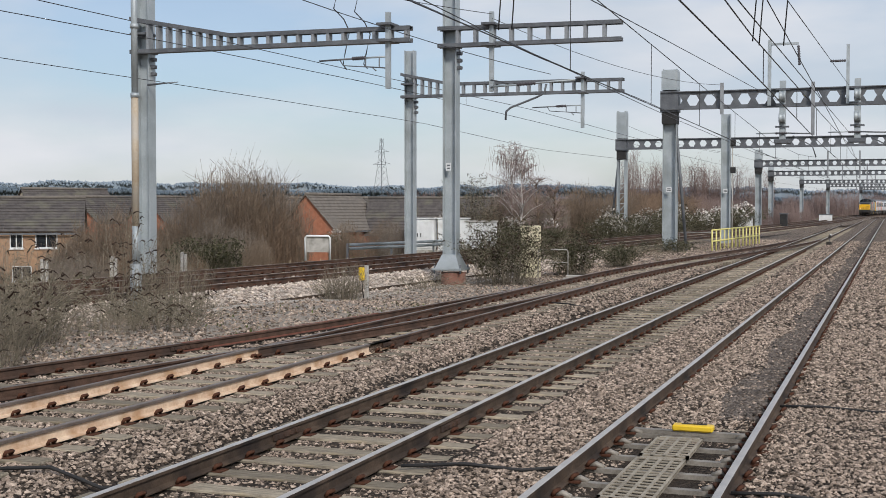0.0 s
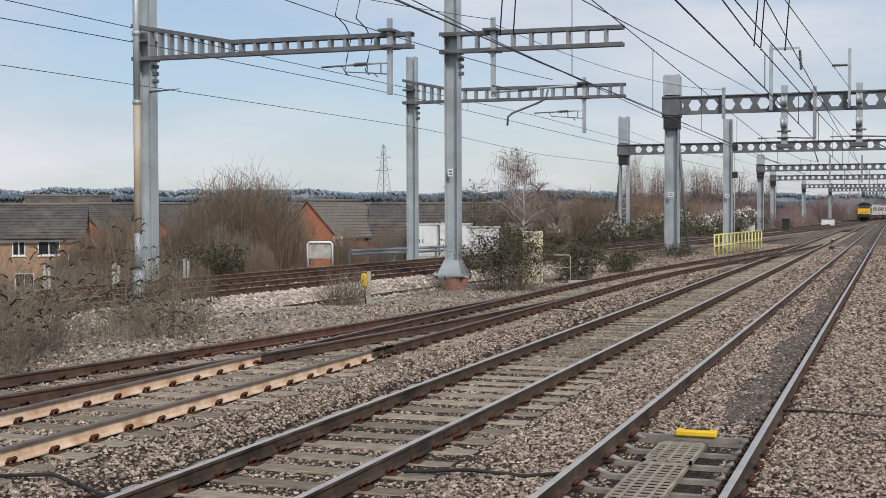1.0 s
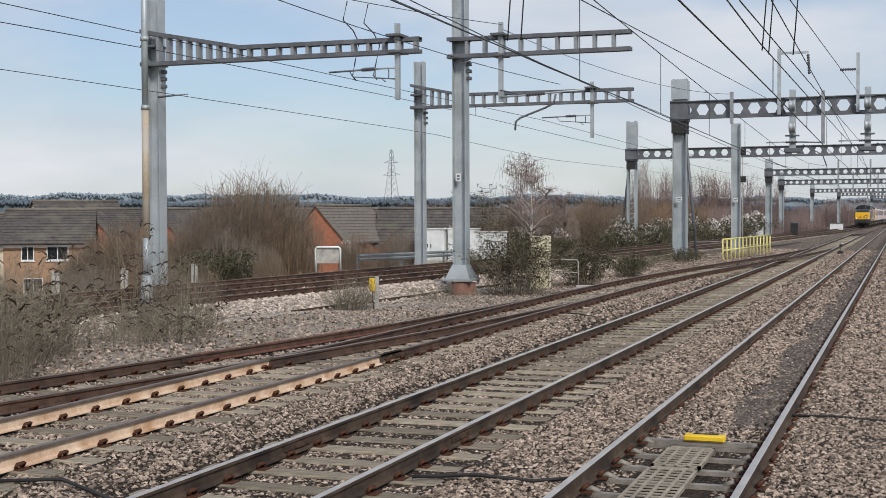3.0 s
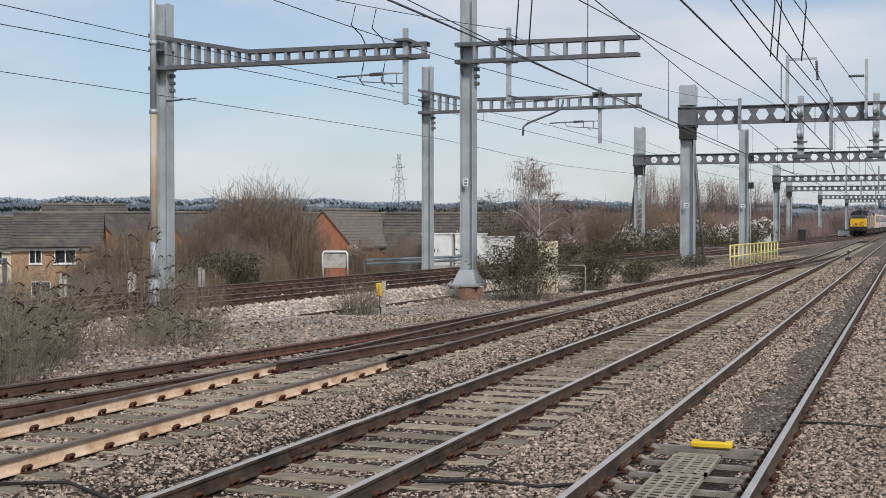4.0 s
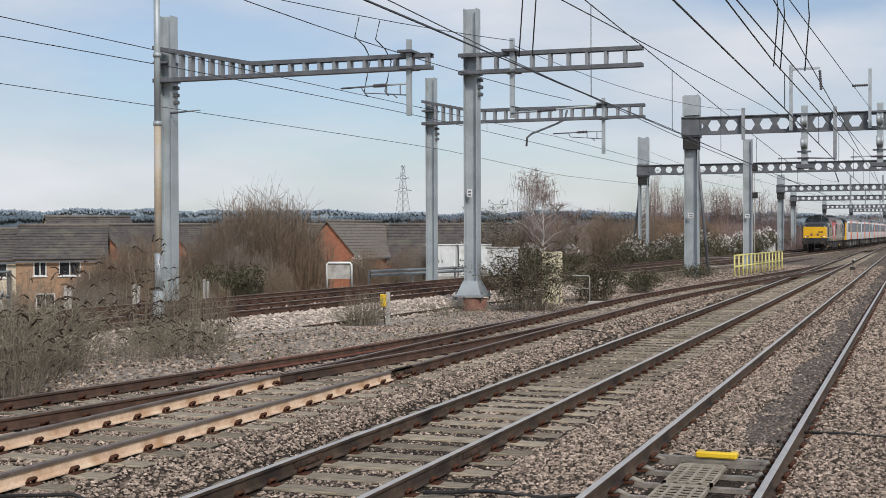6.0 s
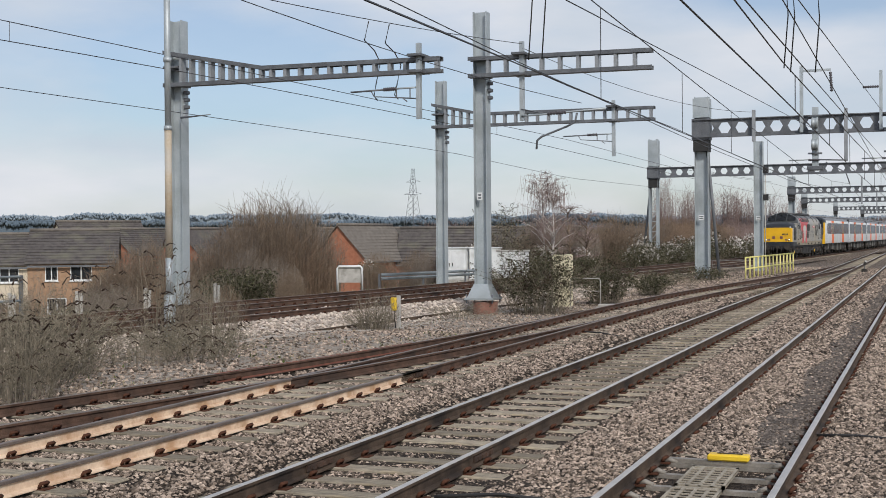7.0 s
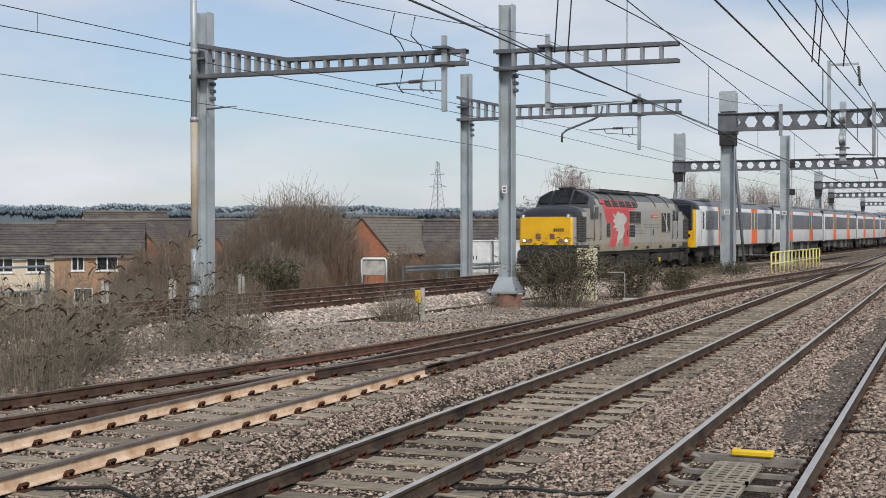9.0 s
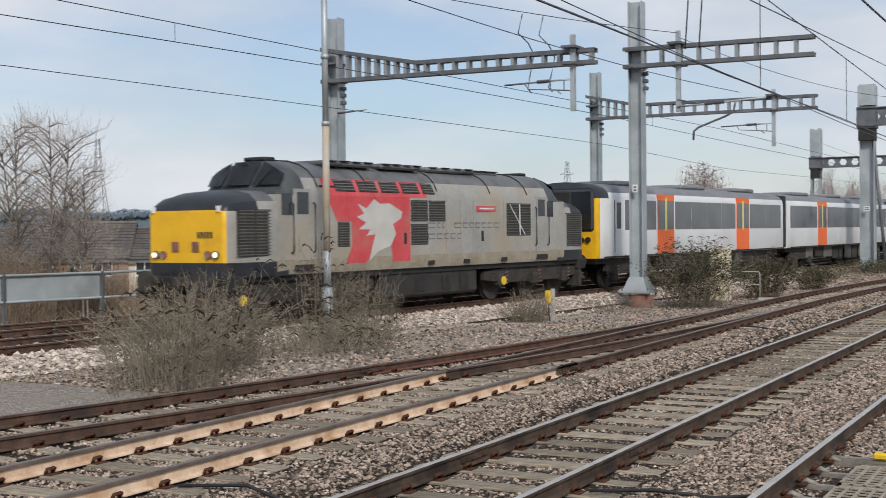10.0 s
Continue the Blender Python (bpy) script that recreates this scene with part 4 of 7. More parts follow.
wire(CONTACT, crossover_wire_x, ramp_z((-10, 6.5), (20, 6.26), (30, 6.05), (42, 5.93), (57, 5.63), (98, 5.1), (120, 5.0)), -10, 120)
wire(CARRIER, crossover_wire_x, ramp_z((-10, 7.5), (20, 6.40), (27, 6.15), (36, 5.93), (44, 5.72), (70, 5.3), (98, 5.6)), -10, 98)
for label, a, b, drop in (("feeder wire ending on a mast's drop post", (-15.4, 7.0, 7.3), (-12.38, 39.3, 8.69), 0.35), ("feeder wire from a mast to the gantry boom", (-12.38, 39.3, 8.55), (-8.86, 70.0, 9.06), 0.5),
                          ("carrier wire ending on a mast's insulator", (-13.3, 13.0, 7.55), (-10.75, 40.6, 6.8), 0.32), ("guy wire from a far gantry head", (-20.0, 98.0, 8.9), (-14.5, 128.0, 7.6), 0.5)):
    a, b = Vector(a), Vector(b)
    bm = bmesh.new()
    tube(bm, [a.lerp(b, k / 12) - Vector((0, 0, drop * 4 * (k / 12) * (1 - k / 12))) for k in range(13)], 0.011, 5)
    tagged(part("overhead_wire", bm, WIRE, smooth=True), label, "wire", group="overhead wires")
contact_e = ramp_z((-20, 6.5), (27, 6.72), (42, 6.62), (61, 6.2), (98, 5.6), (400, 5.4))
carrier_e = ramp_z((-20, 7.9), (10, 7.25), (27, 7.07), (42, 6.92), (55, 6.85), (75, 6.35), (98, 6.6), (128, 6.3), (400, 6.2))
wire(CONTACT, x_e, contact_e, -16, 400)
wire(CARRIER, x_e, carrier_e, -16, 400)
wire("thin return wire along the masts beyond the curve", lambda y: float(np.interp(y, [-20, 36, 55, 98, 400], [-27, -23.05, -21.0, -19.7, -10])), ramp_z((-20, 6.6), (36, 6.55), (55, 6.36), (74, 5.9), (98, 6.1), (400, 6.0)), -16, 400)


def dropper(x, y, z0, z1, label="thin dropper between two overhead wires"):
    bm = bmesh.new()
    tube(bm, [(x, y, z0), (x, y, z1)], 0.008, 4)
    tagged(part("dropper", bm, WIRE), label, "wire", group="droppers of the overhead wires")


for y in (22, 30, 38, 47, 56, 64, 80, 90):
    dropper(x_a(y), y, float(contact_a(y)), float(carrier_a(y)))
    dropper(x_b(y), y, float(contact_b(y)), float(carrier_b(y)))
for y in (17, 22, 31, 48):
    dropper(x_e(y), y, float(contact_e(y)), float(carrier_e(y)))


def insulator(p, q, parent, r=0.07, n=7):
    p, q = Vector(p), Vector(q)
    pts, rad = [], []
    for k in range(n * 2 + 1):
        pts.append(p.lerp(q, k / (n * 2)))
        rad.append(r if k % 2 else r * 0.5)
    bm = bmesh.new()
    tube(bm, pts, rad, 8)
    return part("insulator", bm, INSULATOR, parent)


def arm(label, points, ins, braces=()):
    """A registration arm: a tube, its insulator and its steady arm."""
    a = tagged(empty("registration_arm"), label, "bracket arm", group="registration arms")
    for i, (pts, r) in enumerate(points):
        bm = bmesh.new()
        tube(bm, pts, r, 6)
        part("tube" if i == 0 else "steady_arm", bm, GALV if i == 0 else GALV_DARK, a)
    insulator(*ins, a)
    for pts in braces:
        bm = bmesh.new()
        tube(bm, pts, 0.02, 4)
        part("brace", bm, GALV_DARK, a)


bm = bmesh.new()
tube(bm, [(-23.15, 35.7, 6.40), (-22.0, 35.7, 6.46)], [0.04, 0.015], 6)
tagged(part("wire_bracket", bm, GALV_DARK), "short tapered steel bracket for the return wire", "bracket")

ARM = "slim steel registration arm holding the overhead wires"
for dx, y, z in ((-14.46, 35.4, 6.95), (-12.94, 54.4, 6.88)):
    arm(ARM, [([(dx, y, z), (dx - 0.75, y, z - 0.01)], 0.03), ([(dx - 1.15, y, z - 0.02), (dx - 2.3, y, z - 0.05)], 0.03), ([(dx - 1.6, y, z - 0.06), (dx - 1.5, y, z - 0.22), (dx - 0.55, y, z - 0.30), (dx - 0.40, y, z - 0.42)], 0.018)],
        ((dx - 0.75, y, z - 0.01), (dx - 1.2, y, z - 0.02)), [[(dx, y, z - 0.35), (dx - 0.75, y, z - 0.28)], [(dx - 0.75, y, z), (dx - 0.75, y, z - 0.28)], [(dx - 0.3, y, z), (dx - 0.3, y, z - 0.32)]])
arm(ARM, [([(-12.43, 39.3, 6.32), (-11.6, 39.3, 6.35), (-10.3, 39.3, 6.42), (-9.6, 39.3, 6.45)], 0.035), ([(-10.55, 39.3, 6.35), (-10.62, 39.3, 6.05), (-10.9, 39.3, 5.92), (-11.75, 39.3, 5.62), (-11.9, 39.3, 5.50), (-11.92, 39.3, 5.22)], 0.035)],
    ((-11.55, 39.3, 6.36), (-10.9, 39.3, 6.39)), [[(-12.43, 39.3, 6.55), (-11.6, 39.3, 6.36)]])
for y, z in ((36.6, 6.9), (37.4, 7.0)):
    bm = bmesh.new()
    x = x_e(y) + (0.5 if y < 37 else 0.8)
    tube(bm, [(x + 0.05, y, 9.3), (x - 0.1, y, 8.7), (x + 0.25, y, 8.35), (x + 0.45, y, 7.95), (x + 0.30, y, 7.3), (x + 0.22, y, z), (x + 0.35, y, z - 0.15)], 0.02, 6)
    tagged(part("jumper_cable", bm, BLACK, smooth=True), "looped black jumper cable hanging between the wires", "cable", group="jumper cables")
for x, y, z0, z1 in ((-8.05, 26.0, 6.2, 9.0), (-7.75, 26.0, 6.2, 9.0), (-3.15, 30.5, 6.3, 8.8), (-3.0, 30.5, 6.2, 8.8), (-2.4, 30.0, 6.1, 8.6)):
    bm = bmesh.new()
    tube(bm, [(x, y, z0), (x + 0.10, y, (z0 + z1) / 2), (x + 0.02, y, z1)], 0.016, 5)
    tagged(part("jumper_cable", bm, BLACK, smooth=True), "looped black jumper cable hanging between the wires", "cable", group="jumper cables")


def make_gear():
    """Insulators, pulley wheels and posts on the boom of the near gantry."""
    for x in (-5.55, -1.75):
        g = thing("tension_gear", "grey stacked pulley and weight gear on the gantry boom", "tension gear", x, 69.2, 0)
        bm = bmesh.new()
        box(bm, -0.16, 0.16, -0.12, 0.12, 5.95, 9.1)
        part("guide_post", bm, GALV, g)
        for z in (8.25, 7.1):
            bm = bmesh.new()
            tube(bm, [(-0.17, -0.30, z), (-0.14, -0.30, z), (-0.05, -0.30, z), (0.05, -0.30, z), (0.14, -0.30, z), (0.17, -0.30, z)], [0.26, 0.31, 0.25, 0.25, 0.31, 0.26], 18)
            part("pulley", bm, GALV, g)
        for z in (8.6, 7.75, 6.6):
            bm = bmesh.new()
            box(bm, -0.36, 0.36, -0.22, -0.12, z, z + 0.09)
            part("clamp", bm, GALV_DARK, g)
        bm = bmesh.new()
        box(bm, -0.42, 0.42, -0.3, 0.3, 5.75, 5.98, bevel=0.03)
        part("weight", bm, GALV_DARK, g)
    p = thing("feeder_post", "tall thin steel post with a side arm on the gantry boom", "post", -6.25, 69.2, 0)
    bm = bmesh.new()
    box(bm, -0.09, 0.09, -0.09, 0.09, 7.8, 11.3)
    part("post", bm, GALV, p)
    bm = bmesh.new()
    box(bm, 0.0, 1.5, -0.05, 0.05, 11.0, 11.12)
    part("arm", bm, GALV, p)
    insulator((1.48, 0, 10.95), (1.55, 0, 9.9), p, 0.09, 8)
    p = thing("feeder_post", "tall thin steel post on the gantry boom", "post", -2.25, 69.2, 0)
    bm = bmesh.new()
    box(bm, -0.08, 0.08, -0.08, 0.08, 7.8, 10.9)
    part("post", bm, GALV, p)
    insulator((-0.1, 0, 10.05), (-0.9, 0, 10.05), p, 0.08, 7)
    for x, z in ((-6.9, 6.3), (-3.2, 6.3)):
        arm(ARM, [([(x, 69.0, z), (x + 1.0, 69.0, z + 0.02)], 0.04), ([(x + 1.6, 69.0, z), (x + 2.9, 69.0, z - 0.05)], 0.04), ([(x + 1.9, 69.0, z - 0.15), (x + 2.9, 69.0, z - 0.7), (x + 3.1, 69.0, z - 1.3)], 0.035)], ((x + 1.0, 69.0, z), (x + 1.6, 69.0, z)))
    c = thing("gantry_column", "plain grey steel column with small black boxes", "column", -10.38, 84.5, -0.3)
    bm = bmesh.new()
    h_section(bm, 0, 0, 0, 8.8, 0.55, 0.5, 0.04)
    part("column", bm, GALV, c)
    for z in (6.7, 4.9):
        bm = bmesh.new()
        box(bm, 0.28, 0.62, -0.2, 0.2, z, z + 0.4, bevel=0.02)
        part("box", bm, BLACK, c)
    bm = bmesh.new()
    tube(bm, [(0.42, 0, 0.2), (0.42, 0, 6.7)], 0.035, 6)
    part("conduit", bm, CONCRETE, c)


make_gear()


def number_plates():
    """Small white plates with dark bars on the masts."""
    for x, y, z, w in ((-14.06, 39.76, 3.6, 0.18), (-11.65, 69.62, 3.2, 0.3), (-10.38, 84.2, 3.3, 0.28)):
        p = thing("mast_plate", "small white plate with dark marks on a mast", "sign", x, y, z)
        bm = bmesh.new()
        box(bm, -w / 2, w / 2, -0.012, 0.0, 0, 0.26)
        part("plate", bm, WHITE, p)
        for k in range(2):
            bm = bmesh.new()
            box(bm, -w / 2 + 0.04, w / 2 - 0.04, -0.018, -0.012, 0.05 + 0.10 * k, 0.10 + 0.10 * k)
            part("bar", bm, GALV_DARK, p)


number_plates()
# ---------------------------------------------------------------- plants
TWIG = material("bare_twig", (0.115, 0.085, 0.062), (0.27, 0.205, 0.15), 0.9, scale=3, fine=20, bump=0, per_island=0.35, spec=0.15)
TWIG_WARM = material("warm_twig", (0.145, 0.100, 0.070), (0.29, 0.205, 0.145), 0.9, scale=2, fine=20, bump=0, per_island=0.35, spec=0.15)
TWIG_GREY = material("grey_twig", (0.125, 0.103, 0.086), (0.28, 0.238, 0.20), 0.9, scale=2, fine=20, bump=0, per_island=0.3, spec=0.15)
BIRCH = material("birch_bark", (0.40, 0.36, 0.33), (0.68, 0.65, 0.62), 0.8, scale=4, fine=20, bump=0.1, stain=(0.12, 0.10, 0.09), stain_scale=5, stain_from=0.6, stain_to=0.7)
TWIG_OLIVE = material("olive_twig", (0.125, 0.106, 0.08), (0.29, 0.25, 0.19), 0.9, scale=3, fine=20, bump=0, per_island=0.4, spec=0.15)
TWIG_PLUM = material("plum_twig", (0.16, 0.115, 0.105), (0.33, 0.25, 0.23), 0.9, scale=2, fine=20, bump=0, per_island=0.3, spec=0.15)
TWIG_PALE = material("pale_twig", (0.24, 0.21, 0.185), (0.42, 0.375, 0.33), 0.9, scale=2, fine=20, bump=0, per_island=0.3, spec=0.15)
LEAF_DULL = material("dull_green_leaf", (0.038, 0.040, 0.022), (0.105, 0.10, 0.058), 0.8, scale=3, bump=0, per_island=0.6, spec=0.15)
SEED = material("dark_seed_head", (0.030, 0.020, 0.016), (0.075, 0.052, 0.04), 0.95, scale=8, bump=0, per_island=0.4, spec=0.1)
LEAF_OLIVE = material("olive_leaf", (0.115, 0.100, 0.070), (0.27, 0.24, 0.18), 0.8, scale=3, bump=0, per_island=0.5, spec=0.2)
LEAF_DARK = material("evergreen_leaf", (0.020, 0.032, 0.015), (0.06, 0.078, 0.034), 0.7, scale=3, bump=0, per_island=0.5, spec=0.2)
STRAW = material("dead_grass", (0.24, 0.195, 0.125), (0.42, 0.35, 0.24), 0.95, scale=2, bump=0, per_island=0.4, spec=0.1)
GREEN_GRASS = material("green_weed", (0.06, 0.075, 0.025), (0.15, 0.17, 0.065), 0.9, scale=2, bump=0, per_island=0.4, spec=0.1)


def limbs_mesh(name, limbs, mat, parent, sides=3):
    """Many tapered limbs, each a list of points with a thick and a thin end, in one mesh."""
    vs, fs = [], []
    for pts, r0, r1 in limbs:
        n = len(pts)
        base = len(vs)
        for i, p in enumerate(pts):
            a, b = pts[max(0, i - 1)], pts[min(n - 1, i + 1)]
            d = np.array(b) - np.array(a)
            d = d / (np.linalg.norm(d) + 1e-9)
            u = np.cross(d, (0.31, 0.86, 0.4))
            u = u / (np.linalg.norm(u) + 1e-9)
            w = np.cross(d, u)
            r = r0 + (r1 - r0) * i / (n - 1)
            for k in range(sides):
                q = 2 * math.pi * k / sides
                vs.append(tuple(np.array(p) + (u * math.cos(q) + w * math.sin(q)) * r))
        for i in range(n - 1):
            for k in range(sides):
                fs.append((base + i * sides + k, base + i * sides + (k + 1) % sides, base + (i + 1) * sides + (k + 1) % sides, base + (i + 1) * sides + k))
    return raw(name, vs, fs, mat, parent)


def blades_mesh(name, items, mat, parent=None, kind=""):
    """Leaves or blades: each a middle, a long way and a wide way, as a pointed four-sided leaf."""
    vs, fs = [], []
    for c, l, w in items:
        b = len(vs)
        c, l, w = np.array(c), np.array(l), np.array(w)
        vs += [tuple(c - l), tuple(c + w), tuple(c + l), tuple(c - w)]
        fs.append((b, b + 1, b + 2, b + 3))
    ob = raw(name, vs, fs, mat, parent)
    if kind:
        tagged(ob, kind=kind)
    return ob


def make_shrub(name, label, seed, height, width, stems, mat, r=0.010, leaves=0, leaf_mat=None, leaf=0.06, seeds=0, arch=0.3, twigs=3, m=None, droop=0.0):
    """Many stems from the ground that fork near the top, with leaves or seed heads."""
    rng = random.Random(seed)
    top = tagged(empty(name, m), label, "shrub")
    limbs, tips = [], []
    for _ in range(stems):
        a, q = rng.uniform(0, 2 * math.pi), rng.random() ** 0.6
        foot = np.array([math.cos(a), math.sin(a), 0]) * q * width * 0.28
        h = height * rng.uniform(0.45, 1.0) * (1 - 0.25 * q)
        outw = np.array([math.cos(a), math.sin(a), 0]) * width * 0.5 * q * rng.uniform(0.5, 1.1)
        mid = foot + outw * 0.35 + np.array([rng.gauss(0, 0.05), rng.gauss(0, 0.05), 0]) * height + np.array([0, 0, h * 0.55])
        end = foot + outw + np.array([rng.gauss(0, 0.06), rng.gauss(0, 0.06), 0]) * height + np.array([0, 0, h * (1 - droop * q)])
        limbs.append(([tuple(foot - np.array([0, 0, 0.15])), tuple(mid), tuple(end)], r, r * 0.5))
        for _ in range(twigs):
            u = rng.uniform(0.3, 1.0)
            s = mid + (end - mid) * u if rng.random() < 0.75 else foot + (mid - foot) * rng.uniform(0.3, 1)
            e = s + np.array([rng.gauss(0, 1), rng.gauss(0, 1), rng.uniform(0.2, 1.6)]) * height * arch * 0.22
            limbs.append(([tuple(s), tuple(e)], r * 0.6, r * 0.35))
            tips.append((s, e))
        tips.append((mid, end))
    tagged(limbs_mesh("branchwork", limbs, mat, top, 3), kind="stuff")
    if leaves:
        items = []
        for _ in range(leaves):
            s, e = tips[rng.randrange(len(tips))]
            c = s + (e - s) * rng.uniform(0.1, 1.05) + np.array([rng.gauss(0, 1), rng.gauss(0, 1), rng.gauss(0, 1)]) * leaf * 1.2
            l = np.array([rng.gauss(0, 1), rng.gauss(0, 1), rng.gauss(-0.2, 0.7)])
            l = l / np.linalg.norm(l) * leaf * rng.uniform(0.6, 1.3)
            w = np.cross(l, (rng.gauss(0, 1), rng.gauss(0, 1), rng.gauss(0, 1)))
            w = w / (np.linalg.norm(w) + 1e-9) * leaf * 0.33
            items.append((c, l, w))
        blades_mesh("foliage", items, leaf_mat, top, kind="stuff")
    if seeds:
        heads = []
        for _ in range(seeds):
            s, e = tips[rng.randrange(len(tips))]
            d = np.array([rng.gauss(0, 1), rng.gauss(0, 1), rng.uniform(-0.2, 0.4)])
            d = d / np.linalg.norm(d)
            k = rng.uniform(0.10, 0.20)
            p1 = e + d * k * 0.6 + np.array([0, 0, k * 0.25])
            p2 = p1 + d * k * 0.7 - np.array([0, 0, k * 0.35])
            heads.append(([tuple(e), tuple(p1), tuple(p2)], 0.018, 0.006))
        tagged(limbs_mesh("seed_fringe", heads, SEED, top, 4), kind="stuff")
    return top


def make_scrub(name, label, seed, height, width, stems, mat, r=0.012, twigs=5, lean=0.10, category="shrub"):
    """A dome of many fine upright stems, each with short rising twigs."""
    rng = random.Random(seed)
    top = tagged(empty(name), label, category)
    limbs, twig_limbs = [], []
    for _ in range(stems):
        a, q = rng.uniform(0, 2 * math.pi), math.sqrt(rng.random())
        foot = np.array([math.cos(a), math.sin(a), 0]) * q * width * 0.46
        h = height * (1 - 0.40 * q * q) * (1 - 0.5 * rng.random() ** 2)
        tip = foot + np.array([math.cos(a) * q * lean * h + rng.gauss(0, 0.05) * h, math.sin(a) * q * lean * h + rng.gauss(0, 0.05) * h, h])
        mid = (foot + tip) / 2 + np.array([rng.gauss(0, 0.025), rng.gauss(0, 0.025), 0]) * h
        limbs.append(([tuple(foot - np.array([0, 0, 0.3])), tuple(mid), tuple(tip)], r, r * 0.35))
        for _ in range(twigs):
            u = rng.uniform(0.15, 1.0)
            p = foot + (mid - foot) * u * 2 if u < 0.5 else mid + (tip - mid) * (u - 0.5) * 2
            k = h * rng.uniform(0.10, 0.22)
            e = p + np.array([rng.gauss(0, 0.55), rng.gauss(0, 0.55), rng.uniform(0.3, 1.0)]) * k
            twig_limbs.append(([tuple(p), tuple(e)], r * 0.55, r * 0.3))
    tagged(limbs_mesh("branchwork", limbs, mat, top, 3), kind="stuff")
    tagged(limbs_mesh("twigwork", twig_limbs, mat, top, 3), kind="stuff")
    return top


def make_birch(name, label, seed, height, spread, bark, twig, m, stems=2, hang=0.16, r=0.0085):
    """A slender tree: rising limbs round one or two trunks, with fine hanging twigs."""
    rng = random.Random(seed)
    top = tagged(empty(name, m), label, "tree")
    trunk, fine = [], []
    for k in range(stems):
        tip = np.array([rng.gauss(0, 0.05), rng.gauss(0, 0.05), 1.0]) * height * (1 - 0.12 * k) + np.array([(k - 0.5) * spread * 0.5, 0, 0])
        foot = np.array([(k - 0.5) * 0.3, 0, -0.3])
        mid = (foot + tip) / 2 + np.array([rng.gauss(0, 0.02), rng.gauss(0, 0.02), 0]) * height
        trunk.append(([tuple(foot), tuple(mid), tuple(tip)], 0.085, 0.012))
        for _ in range(34):
            u = rng.uniform(0.30, 0.98)
            p = foot + (mid - foot) * u * 2 if u < 0.5 else mid + (tip - mid) * (u - 0.5) * 2
            a = rng.uniform(0, 2 * math.pi)
            out = spread * (1.05 - 0.65 * abs(u - 0.5) * 1.6) * rng.uniform(0.5, 1.0)
            e = p + np.array([math.cos(a) * out, math.sin(a) * out, out * rng.uniform(0.5, 1.0)])
            e[2] = min(e[2], height * rng.uniform(0.93, 1.0))
            b = (p + e) / 2 + np.array([0, 0, out * 0.12])
            trunk.append(([tuple(p), tuple(b), tuple(e)], 0.030, 0.010))
            for _ in range(16):
                v = rng.uniform(0.25, 1.0)
                q = p + (b - p) * v * 2 if v < 0.5 else b + (e - b) * (v - 0.5) * 2
                w = np.array([rng.gauss(0, 0.35), rng.gauss(0, 0.35), rng.uniform(0.0, 0.4)]) * spread * 0.45
                d = q + w
                fine.append(([tuple(q), tuple(d), tuple(d + np.array([w[0] * 0.3, w[1] * 0.3, -hang * height * rng.uniform(0.2, 0.9)]))], r, r * 0.6))
    limbs_mesh("trunk", trunk, bark, top, 5)
    tagged(limbs_mesh("crown", fine, twig, top, 3), kind="stuff")
    return top


def at(x, y, turn=0.0, size=1.0, up=None, lift=0.0):
    z = ground_height(x, y) if up is None else up
    return pose(x, y, z + lift, 0, 0, turn) @ Matrix.Diagonal((size, size, size, 1))


BUDD = "bare grey-brown buddleia bush with dark curled seed heads"
make_shrub("buddleia_bush", BUDD, 11, 0.95, 2.2, 130, TWIG_OLIVE, 0.006, leaves=1800, leaf_mat=LEAF_OLIVE, leaf=0.03, seeds=60, m=at(-13.6, 21.6, 0, 1, -0.1))
make_shrub("buddleia_bush", BUDD, 12, 1.95, 2.8, 170, TWIG_OLIVE, 0.007, leaves=3000, leaf_mat=LEAF_OLIVE, leaf=0.025, seeds=90, m=at(-14.6, 18.3, 0, 1, -0.1))
make_shrub("buddleia_bush", BUDD, 13, 1.85, 2.3, 110, TWIG_OLIVE, 0.006, leaves=1000, leaf_mat=LEAF_OLIVE, leaf=0.025, seeds=60, m=at(-13.2, 15.4, 0, 1, -0.1))
make_shrub("buddleia_bush", BUDD, 14, 2.6, 1.6, 50, TWIG_OLIVE, 0.007, leaves=150, leaf_mat=LEAF_OLIVE, leaf=0.035, seeds=70, m=at(-16.0, 23.6, 0, 1, -0.1))
make_shrub("buddleia_bush", BUDD, 23, 1.5, 2.8, 150, TWIG_OLIVE, 0.007, leaves=3200, leaf_mat=LEAF_OLIVE, leaf=0.032, seeds=30, m=at(-14.2, 16.9, 0, 1, -0.1))
def near_scrub(seed, height, width, stems, x, y):
    make_scrub("buddleia_bush", "dark upright tangle of bare buddleia stems", seed, height, width, stems, TWIG_OLIVE, 0.006, twigs=9, lean=0.3).matrix_basis = at(x, y, 0, 1, -0.1)


